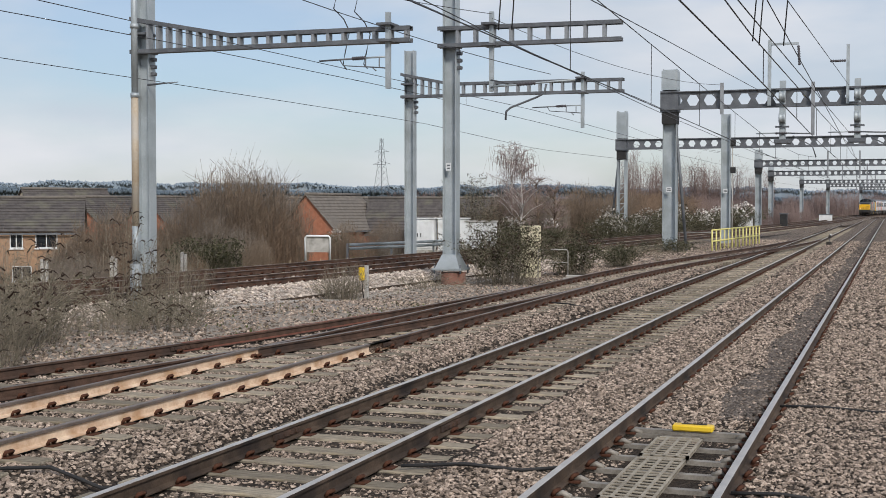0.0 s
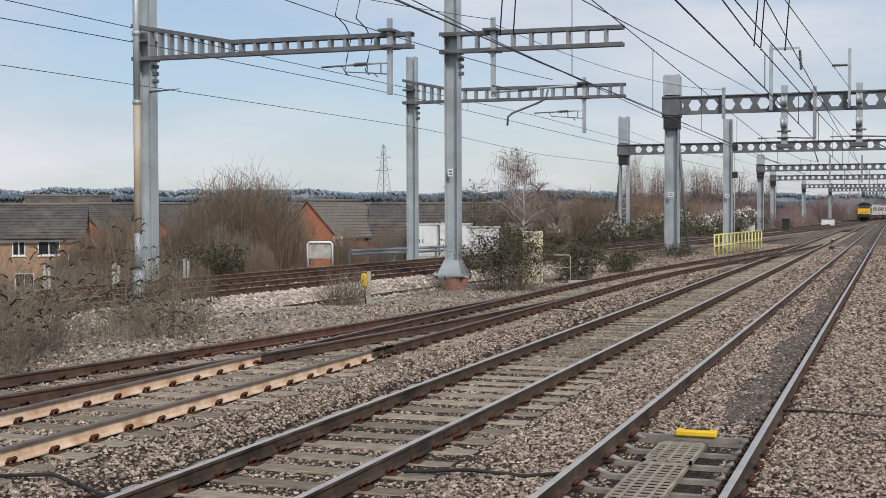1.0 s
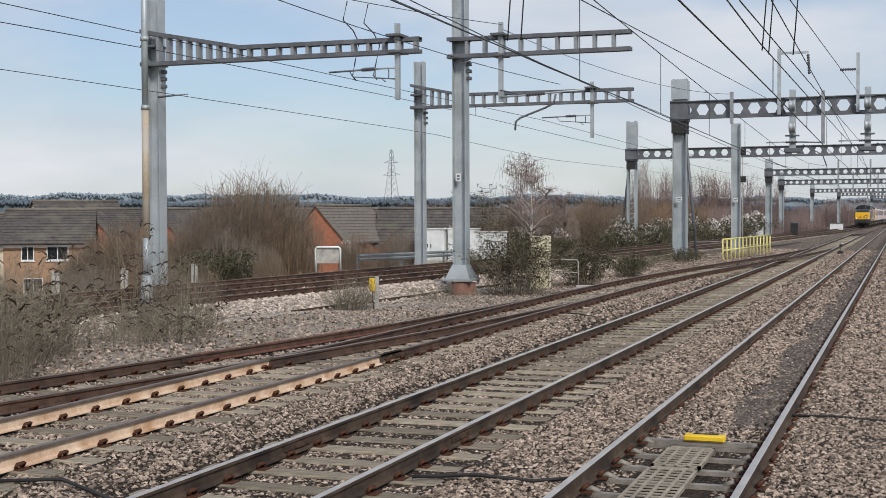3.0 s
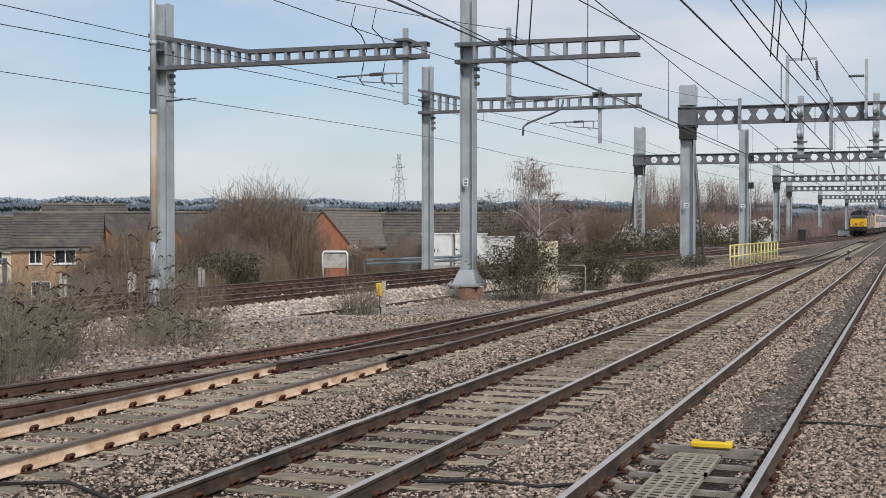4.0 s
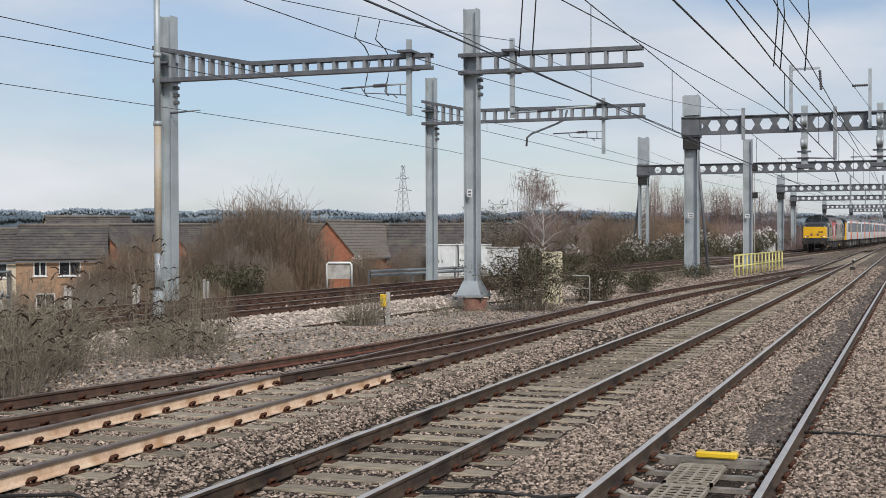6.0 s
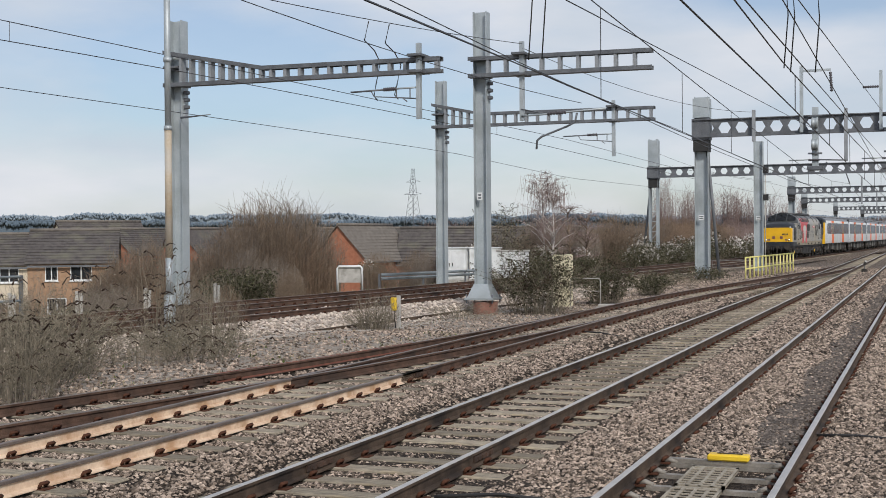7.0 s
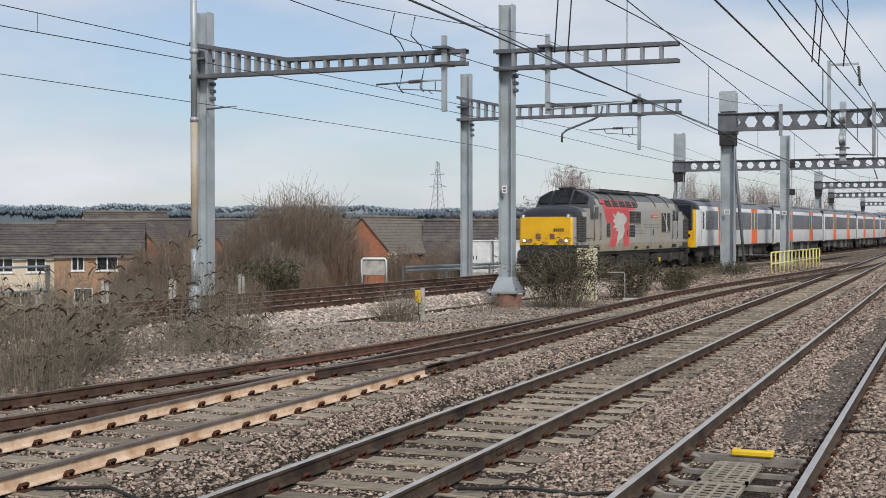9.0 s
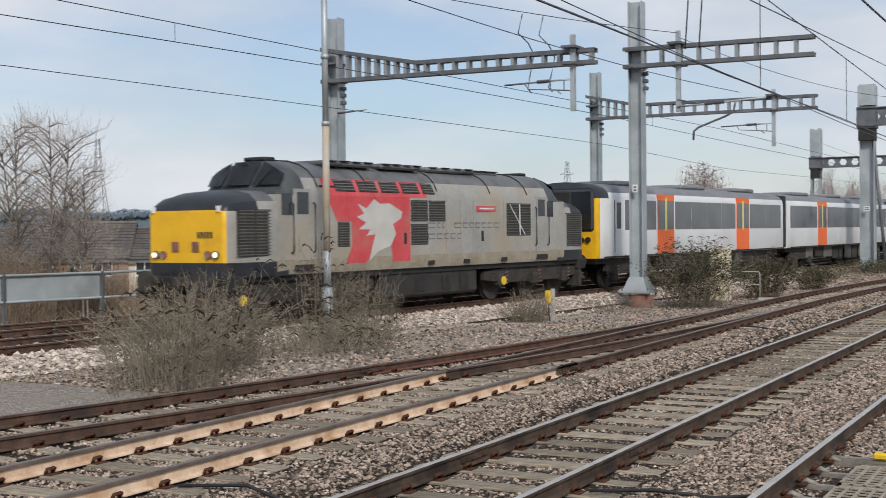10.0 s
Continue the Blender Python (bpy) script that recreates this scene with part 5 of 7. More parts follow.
near_scrub(71, 1.75, 1.5, 150, -15.3, 24.5)
near_scrub(72, 0.7, 1.6, 90, -14.4, 20.6)
near_scrub(75, 1.75, 2.0, 110, -13.1, 15.2)
near_scrub(73, 1.5, 2.0, 150, -15.0, 18.6)
near_scrub(74, 1.0, 1.2, 90, -14.6, 32.4)
make_shrub("low_bush", "low bare tangled weeds at the line's edge", 15, 0.8, 2.6, 140, TWIG_OLIVE, 0.006, leaves=1200, leaf_mat=LEAF_OLIVE, leaf=0.03, m=at(-15.2, 23.0, 0, 1, -0.12))
make_shrub("low_bush", "low bare tangled weeds at the line's edge", 16, 0.85, 1.3, 90, TWIG_OLIVE, 0.006, leaves=900, leaf_mat=LEAF_OLIVE, leaf=0.03, m=at(-14.7, 32.3, 0, 1, -0.28))
make_shrub("low_bush", "low bare tangled weeds at the line's edge", 17, 0.6, 2.2, 90, TWIG_OLIVE, 0.006, leaves=700, leaf_mat=LEAF_OLIVE, leaf=0.03, m=at(-13.9, 37.4, 0, 1, -0.28))
make_shrub("buddleia_bush", "dense olive-green buddleia bush with dark seed heads", 18, 2.85, 3.0, 230, TWIG_OLIVE, 0.008, leaves=5600, leaf_mat=LEAF_DULL, leaf=0.05, seeds=420, m=at(-12.4, 40.9, 0, 1, -0.28), droop=0.25)
make_shrub("evergreen_bush", "dark green low bush beside the points", 19, 1.9, 2.0, 130, TWIG_OLIVE, 0.009, leaves=3400, leaf_mat=LEAF_DULL, leaf=0.055, seeds=170, m=at(-11.4, 46.6, 0, 1, -0.28))
make_shrub("evergreen_bush", "dark green low bush beside the points", 20, 1.15, 1.8, 100, TWIG_OLIVE, 0.009, leaves=2200, leaf_mat=LEAF_DULL, leaf=0.055, m=at(-11.2, 54.0, 0, 1, -0.28))
make_shrub("evergreen_bush", "dark green low bush at a gantry's foot", 21, 0.9, 2.6, 110, TWIG_OLIVE, 0.009, leaves=1700, leaf_mat=LEAF_DULL, leaf=0.06, m=at(-11.3, 67.5, 0, 1, -0.12))
make_shrub("low_bush", "low bare tangled weeds beside the curve", 22, 0.7, 3.5, 110, TWIG, 0.010, leaves=1800, leaf_mat=LEAF_OLIVE, leaf=0.06, m=at(-12.4, 61.0, 0, 1, -0.12))


def place_all(ob, poses):
    """The thing at the first pose and copies of it at the others."""
    for m in poses[1:]:
        copy_thing(ob, m)
    ob.matrix_basis = poses[0]


def upright(x, y, turn, wide, tall, z):
    return pose(x, y, z, 0, 0, turn) @ Matrix.Diagonal((wide, wide, tall, 1))


def make_thicket():
    """Scrub and small trees on the bank beyond the far line; a few kinds, copied."""
    BARE = "dense dome of bare brown scrub on the bank"
    kinds = [make_scrub("bank_scrub", BARE, 31, 5.0, 5.0, 520, TWIG, 0.014, 7), make_scrub("bank_scrub", BARE, 32, 4.6, 5.2, 520, TWIG_WARM, 0.013, 7),
             make_scrub("bank_scrub", "dense dome of bare grey scrub on the bank", 33, 4.6, 5.0, 520, TWIG_GREY, 0.013, 7)]
    spots = [(-37.2, 66.5, 1.62), (-36.2, 67.5, 1.6), (-38.6, 66.0, 1.45), (-35.2, 66.5, 1.4), (-37.8, 64.0, 1.4), (-36.4, 64.5, 1.35), (-39.8, 65.5, 1.2), (-34.6, 65.0, 1.1), (-37.2, 61.5, 1.05), (-35.6, 61.5, 0.95), (-39.4, 62.0, 1.05),
             (-34.0, 62.0, 0.75), (-38.0, 58.0, 0.85), (-40.2, 60.5, 0.95), (-41.2, 63.5, 1.05), (-42.2, 62.0, 1.3), (-43.4, 63.0, 1.4), (-44.6, 64.0, 1.3), (-43.0, 60.0, 1.15), (-44.2, 60.0, 1.05), (-45.8, 63.0, 1.05), (-36.0, 56.0, 0.55), (-33.5, 55.5, 0.42), (-31.0, 58.0, 0.42), (-39.6, 52.5, 0.5), (-36.0, 48.5, 0.4), (-41.0, 57.0, 0.8), (-45.5, 58.5, 0.7),
             (-29.6, 66.0, 0.55), (-28.6, 71.0, 0.55), (-30.8, 75.0, 0.65), (-33.5, 80.0, 0.7), (-27.5, 79.0, 0.6), (-25.8, 84.0, 0.8), (-23.6, 88.0, 0.85), (-22.0, 93.0, 0.9), (-27.5, 92.0, 1.1), (-24.0, 98.0, 1.0), (-28.5, 99.0, 1.15),
             (-21.8, 103.0, 0.75), (-23.5, 108.0, 0.9), (-27.0, 112.0, 1.1), (-21.0, 115.0, 0.8), (-24.0, 121.0, 1.0), (-31.5, 118.0, 1.2), (-20.0, 126.0, 0.8), (-26.5, 129.0, 1.2), (-22.5, 136.0, 1.0), (-30.0, 138.0, 1.2), (-34.0, 126.0, 1.2), (-36.0, 132.0, 1.1),
             (-33.0, 44.0, 0.4), (-35.0, 42.0, 0.45), (-38.0, 45.0, 0.5), (-50.5, 60.0, 0.75), (-38.6, 38.5, 1.0), (-41.0, 38.0, 1.1), (-44.0, 41.0, 1.1), (-38.0, 35.0, 0.9), (-39.5, 35.5, 1.0), (-43.0, 39.0, 1.2), (-47.0, 44.0, 1.0), (-37.6, 41.0, 0.7), (-51.0, 52.0, 0.9), (-47.5, 48.5, 0.7), (-42.0, 45.0, 0.9)]
    rng = random.Random(4)
    poses = [upright(x, y, rng.uniform(0, 360), size * 0.8, size, ground_height(x, y)) for x, y, size in spots]
    for k, ob in enumerate(kinds):
        place_all(ob, [m for i, m in enumerate(poses) if (0, 2, 1, 0, 2)[i % 5] == k])
    dark = make_shrub("evergreen_shrub", "dense dark evergreen shrub on the bank", 34, 3.0, 3.2, 160, TWIG_OLIVE, 0.02, leaves=5200, leaf_mat=LEAF_DULL, leaf=0.10, m=at(-34.4, 58.4, 0, 1.0, lift=0.3))
    for x, y, size in ((-40.9, 54.0, 0.9), (-48.8, 118.0, 1.3), (-21.5, 82.0, 0.42), (-30.0, 90.0, 0.5)):
        copy_thing(dark, at(x, y, y * 7, size, lift=0.2))
    tall = make_scrub("willow_tree", "bare many-stemmed willow rising above the scrub", 41, 9.0, 5.0, 90, TWIG_GREY, 0.014, twigs=9, lean=0.22, category="tree")
    place_all(tall, [at(x, y, y * 31, size) for x, y, size in ((-36.9, 67.6, 0.93), (-38.2, 67.0, 0.80), (-35.8, 68.2, 0.78), (-43.6, 64.5, 0.78), (-56.0, 68.5, 0.6))])
    pale = make_birch("bare_tree", "tall bare pale-twigged tree behind a parapet", 43, 9.6, 2.4, TWIG_GREY, TWIG_PALE, at(-37.6, 36.5, 0, 1.0), stems=2, hang=-0.08, r=0.006)
    for x, y, size in ((-39.8, 37.0, 1.05), (-35.0, 36.0, 0.72), (-58.0, 62.0, 0.62)):
        copy_thing(pale, at(x, y, y * 17, size))


make_thicket()
make_birch("birch_tree", "slender bare silver birch with drooping purple-brown twigs", 51, 7.9, 1.75, BIRCH, TWIG_PLUM, at(-24.3, 81.8, 0, 1, -1.2))
make_shrub("buddleia_bush", "tall dark buddleia with many seed heads", 52, 6.0, 3.0, 120, TWIG_OLIVE, 0.013, leaves=1500, leaf_mat=LEAF_DULL, leaf=0.07, seeds=420, m=at(-25.7, 77.0, 0, 1, -0.9))
make_birch("bare_tree", "bare purple-brown tree behind the birch", 53, 5.6, 1.6, TWIG, TWIG_PLUM, at(-22.4, 84.0, 0, 1, -1.2), hang=0.02)


def make_fluffy_bushes():
    """Dark tangled bushes with pale seed fluff along the far side of the curve."""
    FLUFF = material("pale_seed_fluff", (0.42, 0.39, 0.35), (0.62, 0.59, 0.55), 0.95, scale=4, bump=0, per_island=0.3, spec=0.1)
    bush = make_shrub("lineside_bush", "dark tangled bush with pale seed fluff", 64, 3.2, 3.8, 170, TWIG_OLIVE, 0.012, leaves=3600, leaf_mat=LEAF_DULL, leaf=0.09, droop=0.2)
    rng = random.Random(64)
    items = []
    for _ in range(420):
        a, q = rng.uniform(0, 6.28), math.sqrt(rng.random())
        c = np.array([math.cos(a) * q * 1.6, math.sin(a) * q * 1.6, 3.0 * (1 - 0.45 * q * q) * rng.uniform(0.6, 1.0)])
        l = np.array([rng.gauss(0, 1), rng.gauss(0, 1), rng.gauss(0, 1)]) * 0.045
        items.append((c, l, np.cross(l, (0.3, 0.7, 0.6))))
    blades_mesh("fluff", items, FLUFF, bush, kind="stuff")
    place_all(bush, [at(x, y, x * 70, size, -0.5) for x, y, size in ((-19.4, 90.0, 0.85), (-20.6, 94.0, 1.0), (-18.6, 97.0, 0.8), (-18.9, 103.0, 0.95), (-18.4, 110.0, 1.0), (-19.4, 118.0, 1.2), (-17.6, 124.0, 0.9), (-17.4, 134.0, 1.0), (-17.0, 146.0, 1.05),
                                                                    (-17.2, 158.0, 1.2), (-24.0, 80.0, 0.75), (-22.8, 86.0, 0.7), (-31.6, 88.0, 0.8), (-33.0, 72.0, 0.5))])


make_fluffy_bushes()


def make_far_trees():
    """Poplars and brush towards the horizon along the line."""
    pop = make_scrub("poplar_tree", "tall narrow bare poplar", 61, 16.0, 3.4, 70, TWIG_PLUM, 0.045, twigs=9, lean=0.02, category="tree")
    rng = random.Random(8)
    row = [(-62.9, 19.2), (-64.6, 17.6), (-61.2, 16.0), (-58.2, 14.0), (-57.2, 15.6), (-56.2, 14.8), (-55.0, 13.6), (-51.6, 14.6), (-50.8, 13.5), (-47.6, 15.6), (-46.4, 15.0), (-45.2, 15.6), (-44.2, 15.0), (-43.0, 13.8), (-41.6, 14.4), (-39.8, 13.0), (-36.2, 14.0), (-33.0, 13.0), (-29.0, 13.5)]
    poses = []
    for x, h in row:
        y = 320 + rng.uniform(-8, 30)
        poses.append(upright(x * y / 320, y, rng.uniform(0, 360), rng.uniform(0.75, 1.0), h * 1.09 / 16, -2.0))
    place_all(pop, poses)
    brush = [make_scrub("willow_brush", "reddish bare willow scrub beside the line", 62, 7.0, 9.0, 460, TWIG_WARM, 0.024, twigs=4),
             make_scrub("willow_brush", "dull purple-brown bare scrub beside the line", 63, 6.6, 9.0, 460, TWIG_PLUM, 0.024, twigs=4)]
    spots = []
    for k in range(46):
        y = rng.uniform(140, 310)
        x = x_f(y) - 6 - rng.random() ** 1.3 * 40
        spots.append((x, y, rng.uniform(0.6, 0.95) * (0.6 if x > x_f(y) - 12 else 1.0)))
    spots += [(x_e(330 + k * 14) - 9 - rng.uniform(0, 25), 330 + k * 14, rng.uniform(0.9, 1.4)) for k in range(14)]
    spots += [(14 + bend(250 + k * 20, 240) + rng.uniform(0, 16), 250 + k * 20, rng.uniform(0.7, 1.1)) for k in range(10)]
    lots = [[], []]
    for x, y, size in spots:
        lots[0 if 0.145 < -x / y < 0.215 else 1].append(at(x, y, rng.uniform(0, 360), size, -1.0))
    for ob, poses in zip(brush, lots):
        place_all(ob, poses)


make_far_trees()


def wood_band(name, label, seed, points, height, mat, step, size, rows=4):
    """A far belt of woodland: a solid uneven ridge with very many small tree crowns along its top."""
    rng = random.Random(seed)
    vs, fs = [], []
    run = 0.0
    last = None
    for (x0, y0, z0), (x1, y1, z1) in zip(points, points[1:]):
        ln = math.hypot(x1 - x0, y1 - y0)
        n = int(ln / step)
        for k in range(n + 1):
            u = k / n
            q = (run + ln * u) / height
            h = height * (0.62 + 0.30 * noise.noise((seed + q * 0.12, 0.3, 0)) + 0.16 * noise.noise((seed + q * 0.9, 7.3, 0)) + rng.uniform(-0.03, 0.03))
            x, y, z = x0 + (x1 - x0) * u, y0 + (y1 - y0) * u, z0 + (z1 - z0) * u
            b = len(vs)
            vs += [(x, y, z - 8), (x, y, z + h * 0.9)]
            if last is not None:
                fs.append((last, b, b + 1, last + 1))
            last = b
            for r in range(rows):
                w = size * rng.uniform(0.5, 1.1)
                tall = w * rng.uniform(0.5, 1.0)
                c = (x + rng.gauss(0, step), y + rng.gauss(0, step), z + h * (0.74 + 0.16 * (r + rng.random()) / rows))
                o = len(vs)
                vs += [(c[0] + w, c[1], c[2]), (c[0] - w, c[1], c[2]), (c[0], c[1] + w, c[2]), (c[0], c[1] - w, c[2]), (c[0], c[1], c[2] + tall), (c[0], c[1], c[2] - w * 2)]
                fs += [(o, o + 2, o + 4), (o + 2, o + 1, o + 4), (o + 1, o + 3, o + 4), (o + 3, o, o + 4), (o + 2, o, o + 5), (o + 1, o + 2, o + 5), (o + 3, o + 1, o + 5), (o, o + 3, o + 5)]
        run += ln
    tagged(raw(name, vs, fs, mat, smooth=True), label, "woodland", kind="stuff")


# aerial haze is painted into these wood colours, palest and bluest farthest off
HAZE_NEAR = material("haze_tinted_wood", (0.105, 0.140, 0.175), (0.140, 0.175, 0.21), 1.0, scale=0.05, fine=0.4, bump=0, per_island=0.10, spec=0.0)
HAZE_FAR = material("blue_haze_tinted_wood", (0.23, 0.285, 0.345), (0.29, 0.345, 0.40), 1.0, scale=0.02, fine=0.2, bump=0, per_island=0.07, spec=0.0)
HAZE_BROWN = material("brown_haze_tinted_wood", (0.15, 0.128, 0.115), (0.22, 0.188, 0.165), 1.0, scale=0.05, fine=0.4, bump=0, per_island=0.22, spec=0.0)
wood_band("far_wood", "woods on the far ridge with blue haze painted into their colour", 3, [(-2300, 900, 0), (-1500, 1500, 8), (-700, 2100, 14), (100, 2300, 8), (900, 2300, 4)], 46, HAZE_FAR, 3.0, 2.6, 6)
wood_band("middle_wood", "dark woods beyond the houses with haze painted into their colour", 5, [(-1000, 260, 0), (-800, 620, 5), (-520, 900, 6), (-250, 1050, 3), (-60, 1000, -2)], 21, HAZE_NEAR, 1.3, 1.9, 6)
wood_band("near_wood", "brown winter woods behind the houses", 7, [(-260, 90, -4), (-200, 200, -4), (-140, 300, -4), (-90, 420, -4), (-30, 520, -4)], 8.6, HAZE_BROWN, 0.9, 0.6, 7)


def make_grass():
    rng = random.Random(21)
    dead, green = [], []
    for _ in range(13000):
        y = 14 + 70 * rng.random() ** 1.3
        if rng.random() < 0.45:
            x = x_f(y) - 2.6 - abs(rng.gauss(0, 2.2))
        else:
            e, d = x_e(y) + 2.6, min(x_d(y), x_c(y)) - 1.2
            x = e + (d - e) * rng.random() ** 1.5
            if noise.noise((x * 0.5, y * 0.35, 4)) < 0.02:
                continue
        z = max(ground_height(x, y), -0.10 - grit_dip(y) if x > x_e(y) else -9)
        h = rng.uniform(0.05, 0.16) * (1.5 if x < x_f(y) else 0.45)
        item = ((x, y, z + h * 0.6), (rng.gauss(0, 0.3) * h, rng.gauss(0, 0.3) * h, h), (rng.gauss(0, 0.012) + 0.006, rng.gauss(0, 0.01), 0))
        (green if rng.random() < 0.35 else dead).append(item)
    tagged(blades_mesh("dead_grass", dead, STRAW, kind="stuff"), "straw-coloured dead grass beside the lines", "grass")
    tagged(blades_mesh("weeds", green, GREEN_GRASS, kind="stuff"), "low green weeds on the grit", "weeds")


make_grass()
# ---------------------------------------------------------------- houses and pylons beyond the bank
BRICK_RED = material("house_brick", (0.30, 0.11, 0.06), (0.44, 0.185, 0.11), 0.9, scale=3, fine=30, bump=0.2, stain=(0.30, 0.15, 0.10), stain_scale=0.8)
BRICK_TAN = material("house_tan_brick", (0.30, 0.18, 0.11), (0.42, 0.27, 0.17), 0.9, scale=3, fine=30, bump=0.2)
CREAM = material("house_cream_render", (0.56, 0.48, 0.36), (0.66, 0.58, 0.46), 0.9, scale=2, fine=30, bump=0.1)
TILE = material("roof_tile", (0.055, 0.048, 0.046), (0.12, 0.105, 0.098), 0.85, scale=2.5, fine=18, bump=0.3, stain=(0.14, 0.13, 0.10), stain_scale=0.7, per_island=0.25)
TILE_LIGHT = material("roof_tile_grey", (0.12, 0.105, 0.09), (0.20, 0.175, 0.15), 0.85, scale=2.5, fine=18, bump=0.3, per_island=0.2)


def house(label, x, y, turn, w, d, eave, rise, wall, roof, floor_z, windows=()):
    """A gabled house: w along the ridge, d across; its front faces local -y."""
    top = tagged(empty("house", pose(x, y, floor_z, 0, 0, turn)), label, "house")
    bm = bmesh.new()
    extrude(bm, [(-d / 2, 0), (d / 2, 0), (d / 2, eave), (0, eave + rise), (-d / 2, eave)], -w / 2, w / 2, pose(0, 0, 0, 0, 0, -90))
    part("wall", bm, wall, top)
    for s in (-1, 1):
        n = 12
        vs, fs = [], []
        over, ln = 0.35, math.hypot(d / 2, rise)
        for k in range(n):
            for j, (u, lift) in enumerate(((k / n, 0.10), ((k + 1.06) / n, 0.05))):
                yy = s * (d / 2 + over) * (1 - u)
                zz = eave - over * rise / (d / 2) + (rise + over * rise / (d / 2)) * u + lift
                for xx in (-w / 2 - 0.2, w / 2 + 0.2):
                    vs.append((xx, yy, zz))
            b = len(vs) - 4
            fs.append((b, b + 1, b + 3, b + 2))
            if k:
                fs.append((b - 2, b - 1, b + 1, b))
        me = raw("roof", vs, fs, roof, top)
        bm = bmesh.new()
        bm.from_mesh(me.data)
        bmesh.ops.solidify(bm, geom=bm.faces[:], thickness=0.06)
        bm.to_mesh(me.data)
        bm.free()
    bm = bmesh.new()
    tube(bm, [(-w / 2 - 0.2, 0, eave + rise + 0.12), (w / 2 + 0.2, 0, eave + rise + 0.12)], 0.14, 8)
    part("ridge", bm, TILE_LIGHT, top)
    bm = bmesh.new()
    box(bm, -w / 2, w / 2, -d / 2 - 0.42, -d / 2 - 0.30, eave - 0.42, eave - 0.26)
    part("gutter", bm, GALV_DARK, top)
    for wx, wz, ww, wh in windows:
        o = tagged(empty("window"), "")
        o.parent = top
        o.location = (wx, -d / 2, wz)
        for a, b, z0, z1 in ((-ww / 2, ww / 2, -0.06, 0.03), (-ww / 2, ww / 2, wh - 0.08, wh), (-ww / 2, -ww / 2 + 0.08, 0, wh), (ww / 2 - 0.08, ww / 2, 0, wh), (-0.04, 0.04, 0, wh)):
            bm = bmesh.new()
            box(bm, a, b, -0.06, 0.02, z0, z1)
            part("frame", bm, WHITE, o)
        for s in (-1, 1):
            bm = bmesh.new()
            box(bm, s * ww / 4 - ww / 4 + 0.05, s * ww / 4 + ww / 4 - 0.05, -0.03, 0.02, 0.02, wh - 0.08)
            part("pane", bm, GLASS, o)
        bm = bmesh.new()
        box(bm, -ww / 2 - 0.08, ww / 2 + 0.08, -0.14, 0.0, -0.14, -0.06)
        part("sill", bm, WHITE, o)
    return top


W2 = ((-2.4, 3.55, 1.7, 1.15), (0.2, 3.55, 1.0, 1.1), (2.4, 3.55, 1.7, 1.15), (-2.2, 0.9, 1.6, 1.3), (1.8, 0.9, 1.8, 1.3))
TERRACE = "two-storey brick terrace house with a dark tiled roof"
TURN = 34
house(TERRACE, -66.9, 87.0, TURN, 6.9, 8.5, 5.1, 2.5, BRICK_TAN, TILE, -4.55, ((-1.6, 3.65, 1.0, 1.1), (0.7, 3.65, 1.7, 1.2), (-1.2, 1.0, 1.5, 1.2)))
house("two-storey cream and brick terrace house with a dark tiled roof", -71.9, 83.6, TURN, 5.2, 8.3, 5.0, 2.3, CREAM, TILE, -4.55, ((-1.3, 3.55, 1.5, 1.1), (1.2, 3.55, 1.5, 1.1), (0.0, 0.9, 1.8, 1.2)))
house(TERRACE, -77.8, 79.6, TURN, 9.0, 8.5, 5.1, 2.7, BRICK_TAN, TILE, -4.55, W2)
house(TERRACE, -85.3, 74.6, TURN, 9.0, 8.5, 5.0, 2.4, BRICK_RED, TILE, -4.55, W2)
house("red brick house with its gable to the railway", -48.4, 105.2, 84, 9.5, 5.6, 4.7, 2.9, BRICK_RED, TILE_LIGHT, -4.2)
house("orange brick house with its gable to the railway", -70.4, 101.5, 86, 9.0, 4.6, 5.4, 2.0, BRICK_RED, TILE, -4.2)
house("orange brick house with its gable to the railway", -65.0, 103.5, 80, 6.0, 4.4, 5.4, 2.0, BRICK_RED, TILE, -4.2)
house("low brick house with a broad dark tiled roof", -38.5, 112.0, 16, 17.0, 8.0, 4.3, 3.0, BRICK_RED, TILE, -4.2)
house("long dark-roofed house behind the thicket", -58.0, 118.0, 20, 22.0, 8.0, 4.3, 3.1, BRICK_RED, TILE, -4.2)
house("small brick house with its gable to the railway", -37.2, 146.0, 72, 7.0, 5.0, 4.3, 2.7, BRICK_RED, TILE, -4.2)
house("pale gabled house behind the terrace", -80.0, 108.0, 62, 9.0, 6.0, 5.6, 2.7, CREAM, TILE, -4.2)


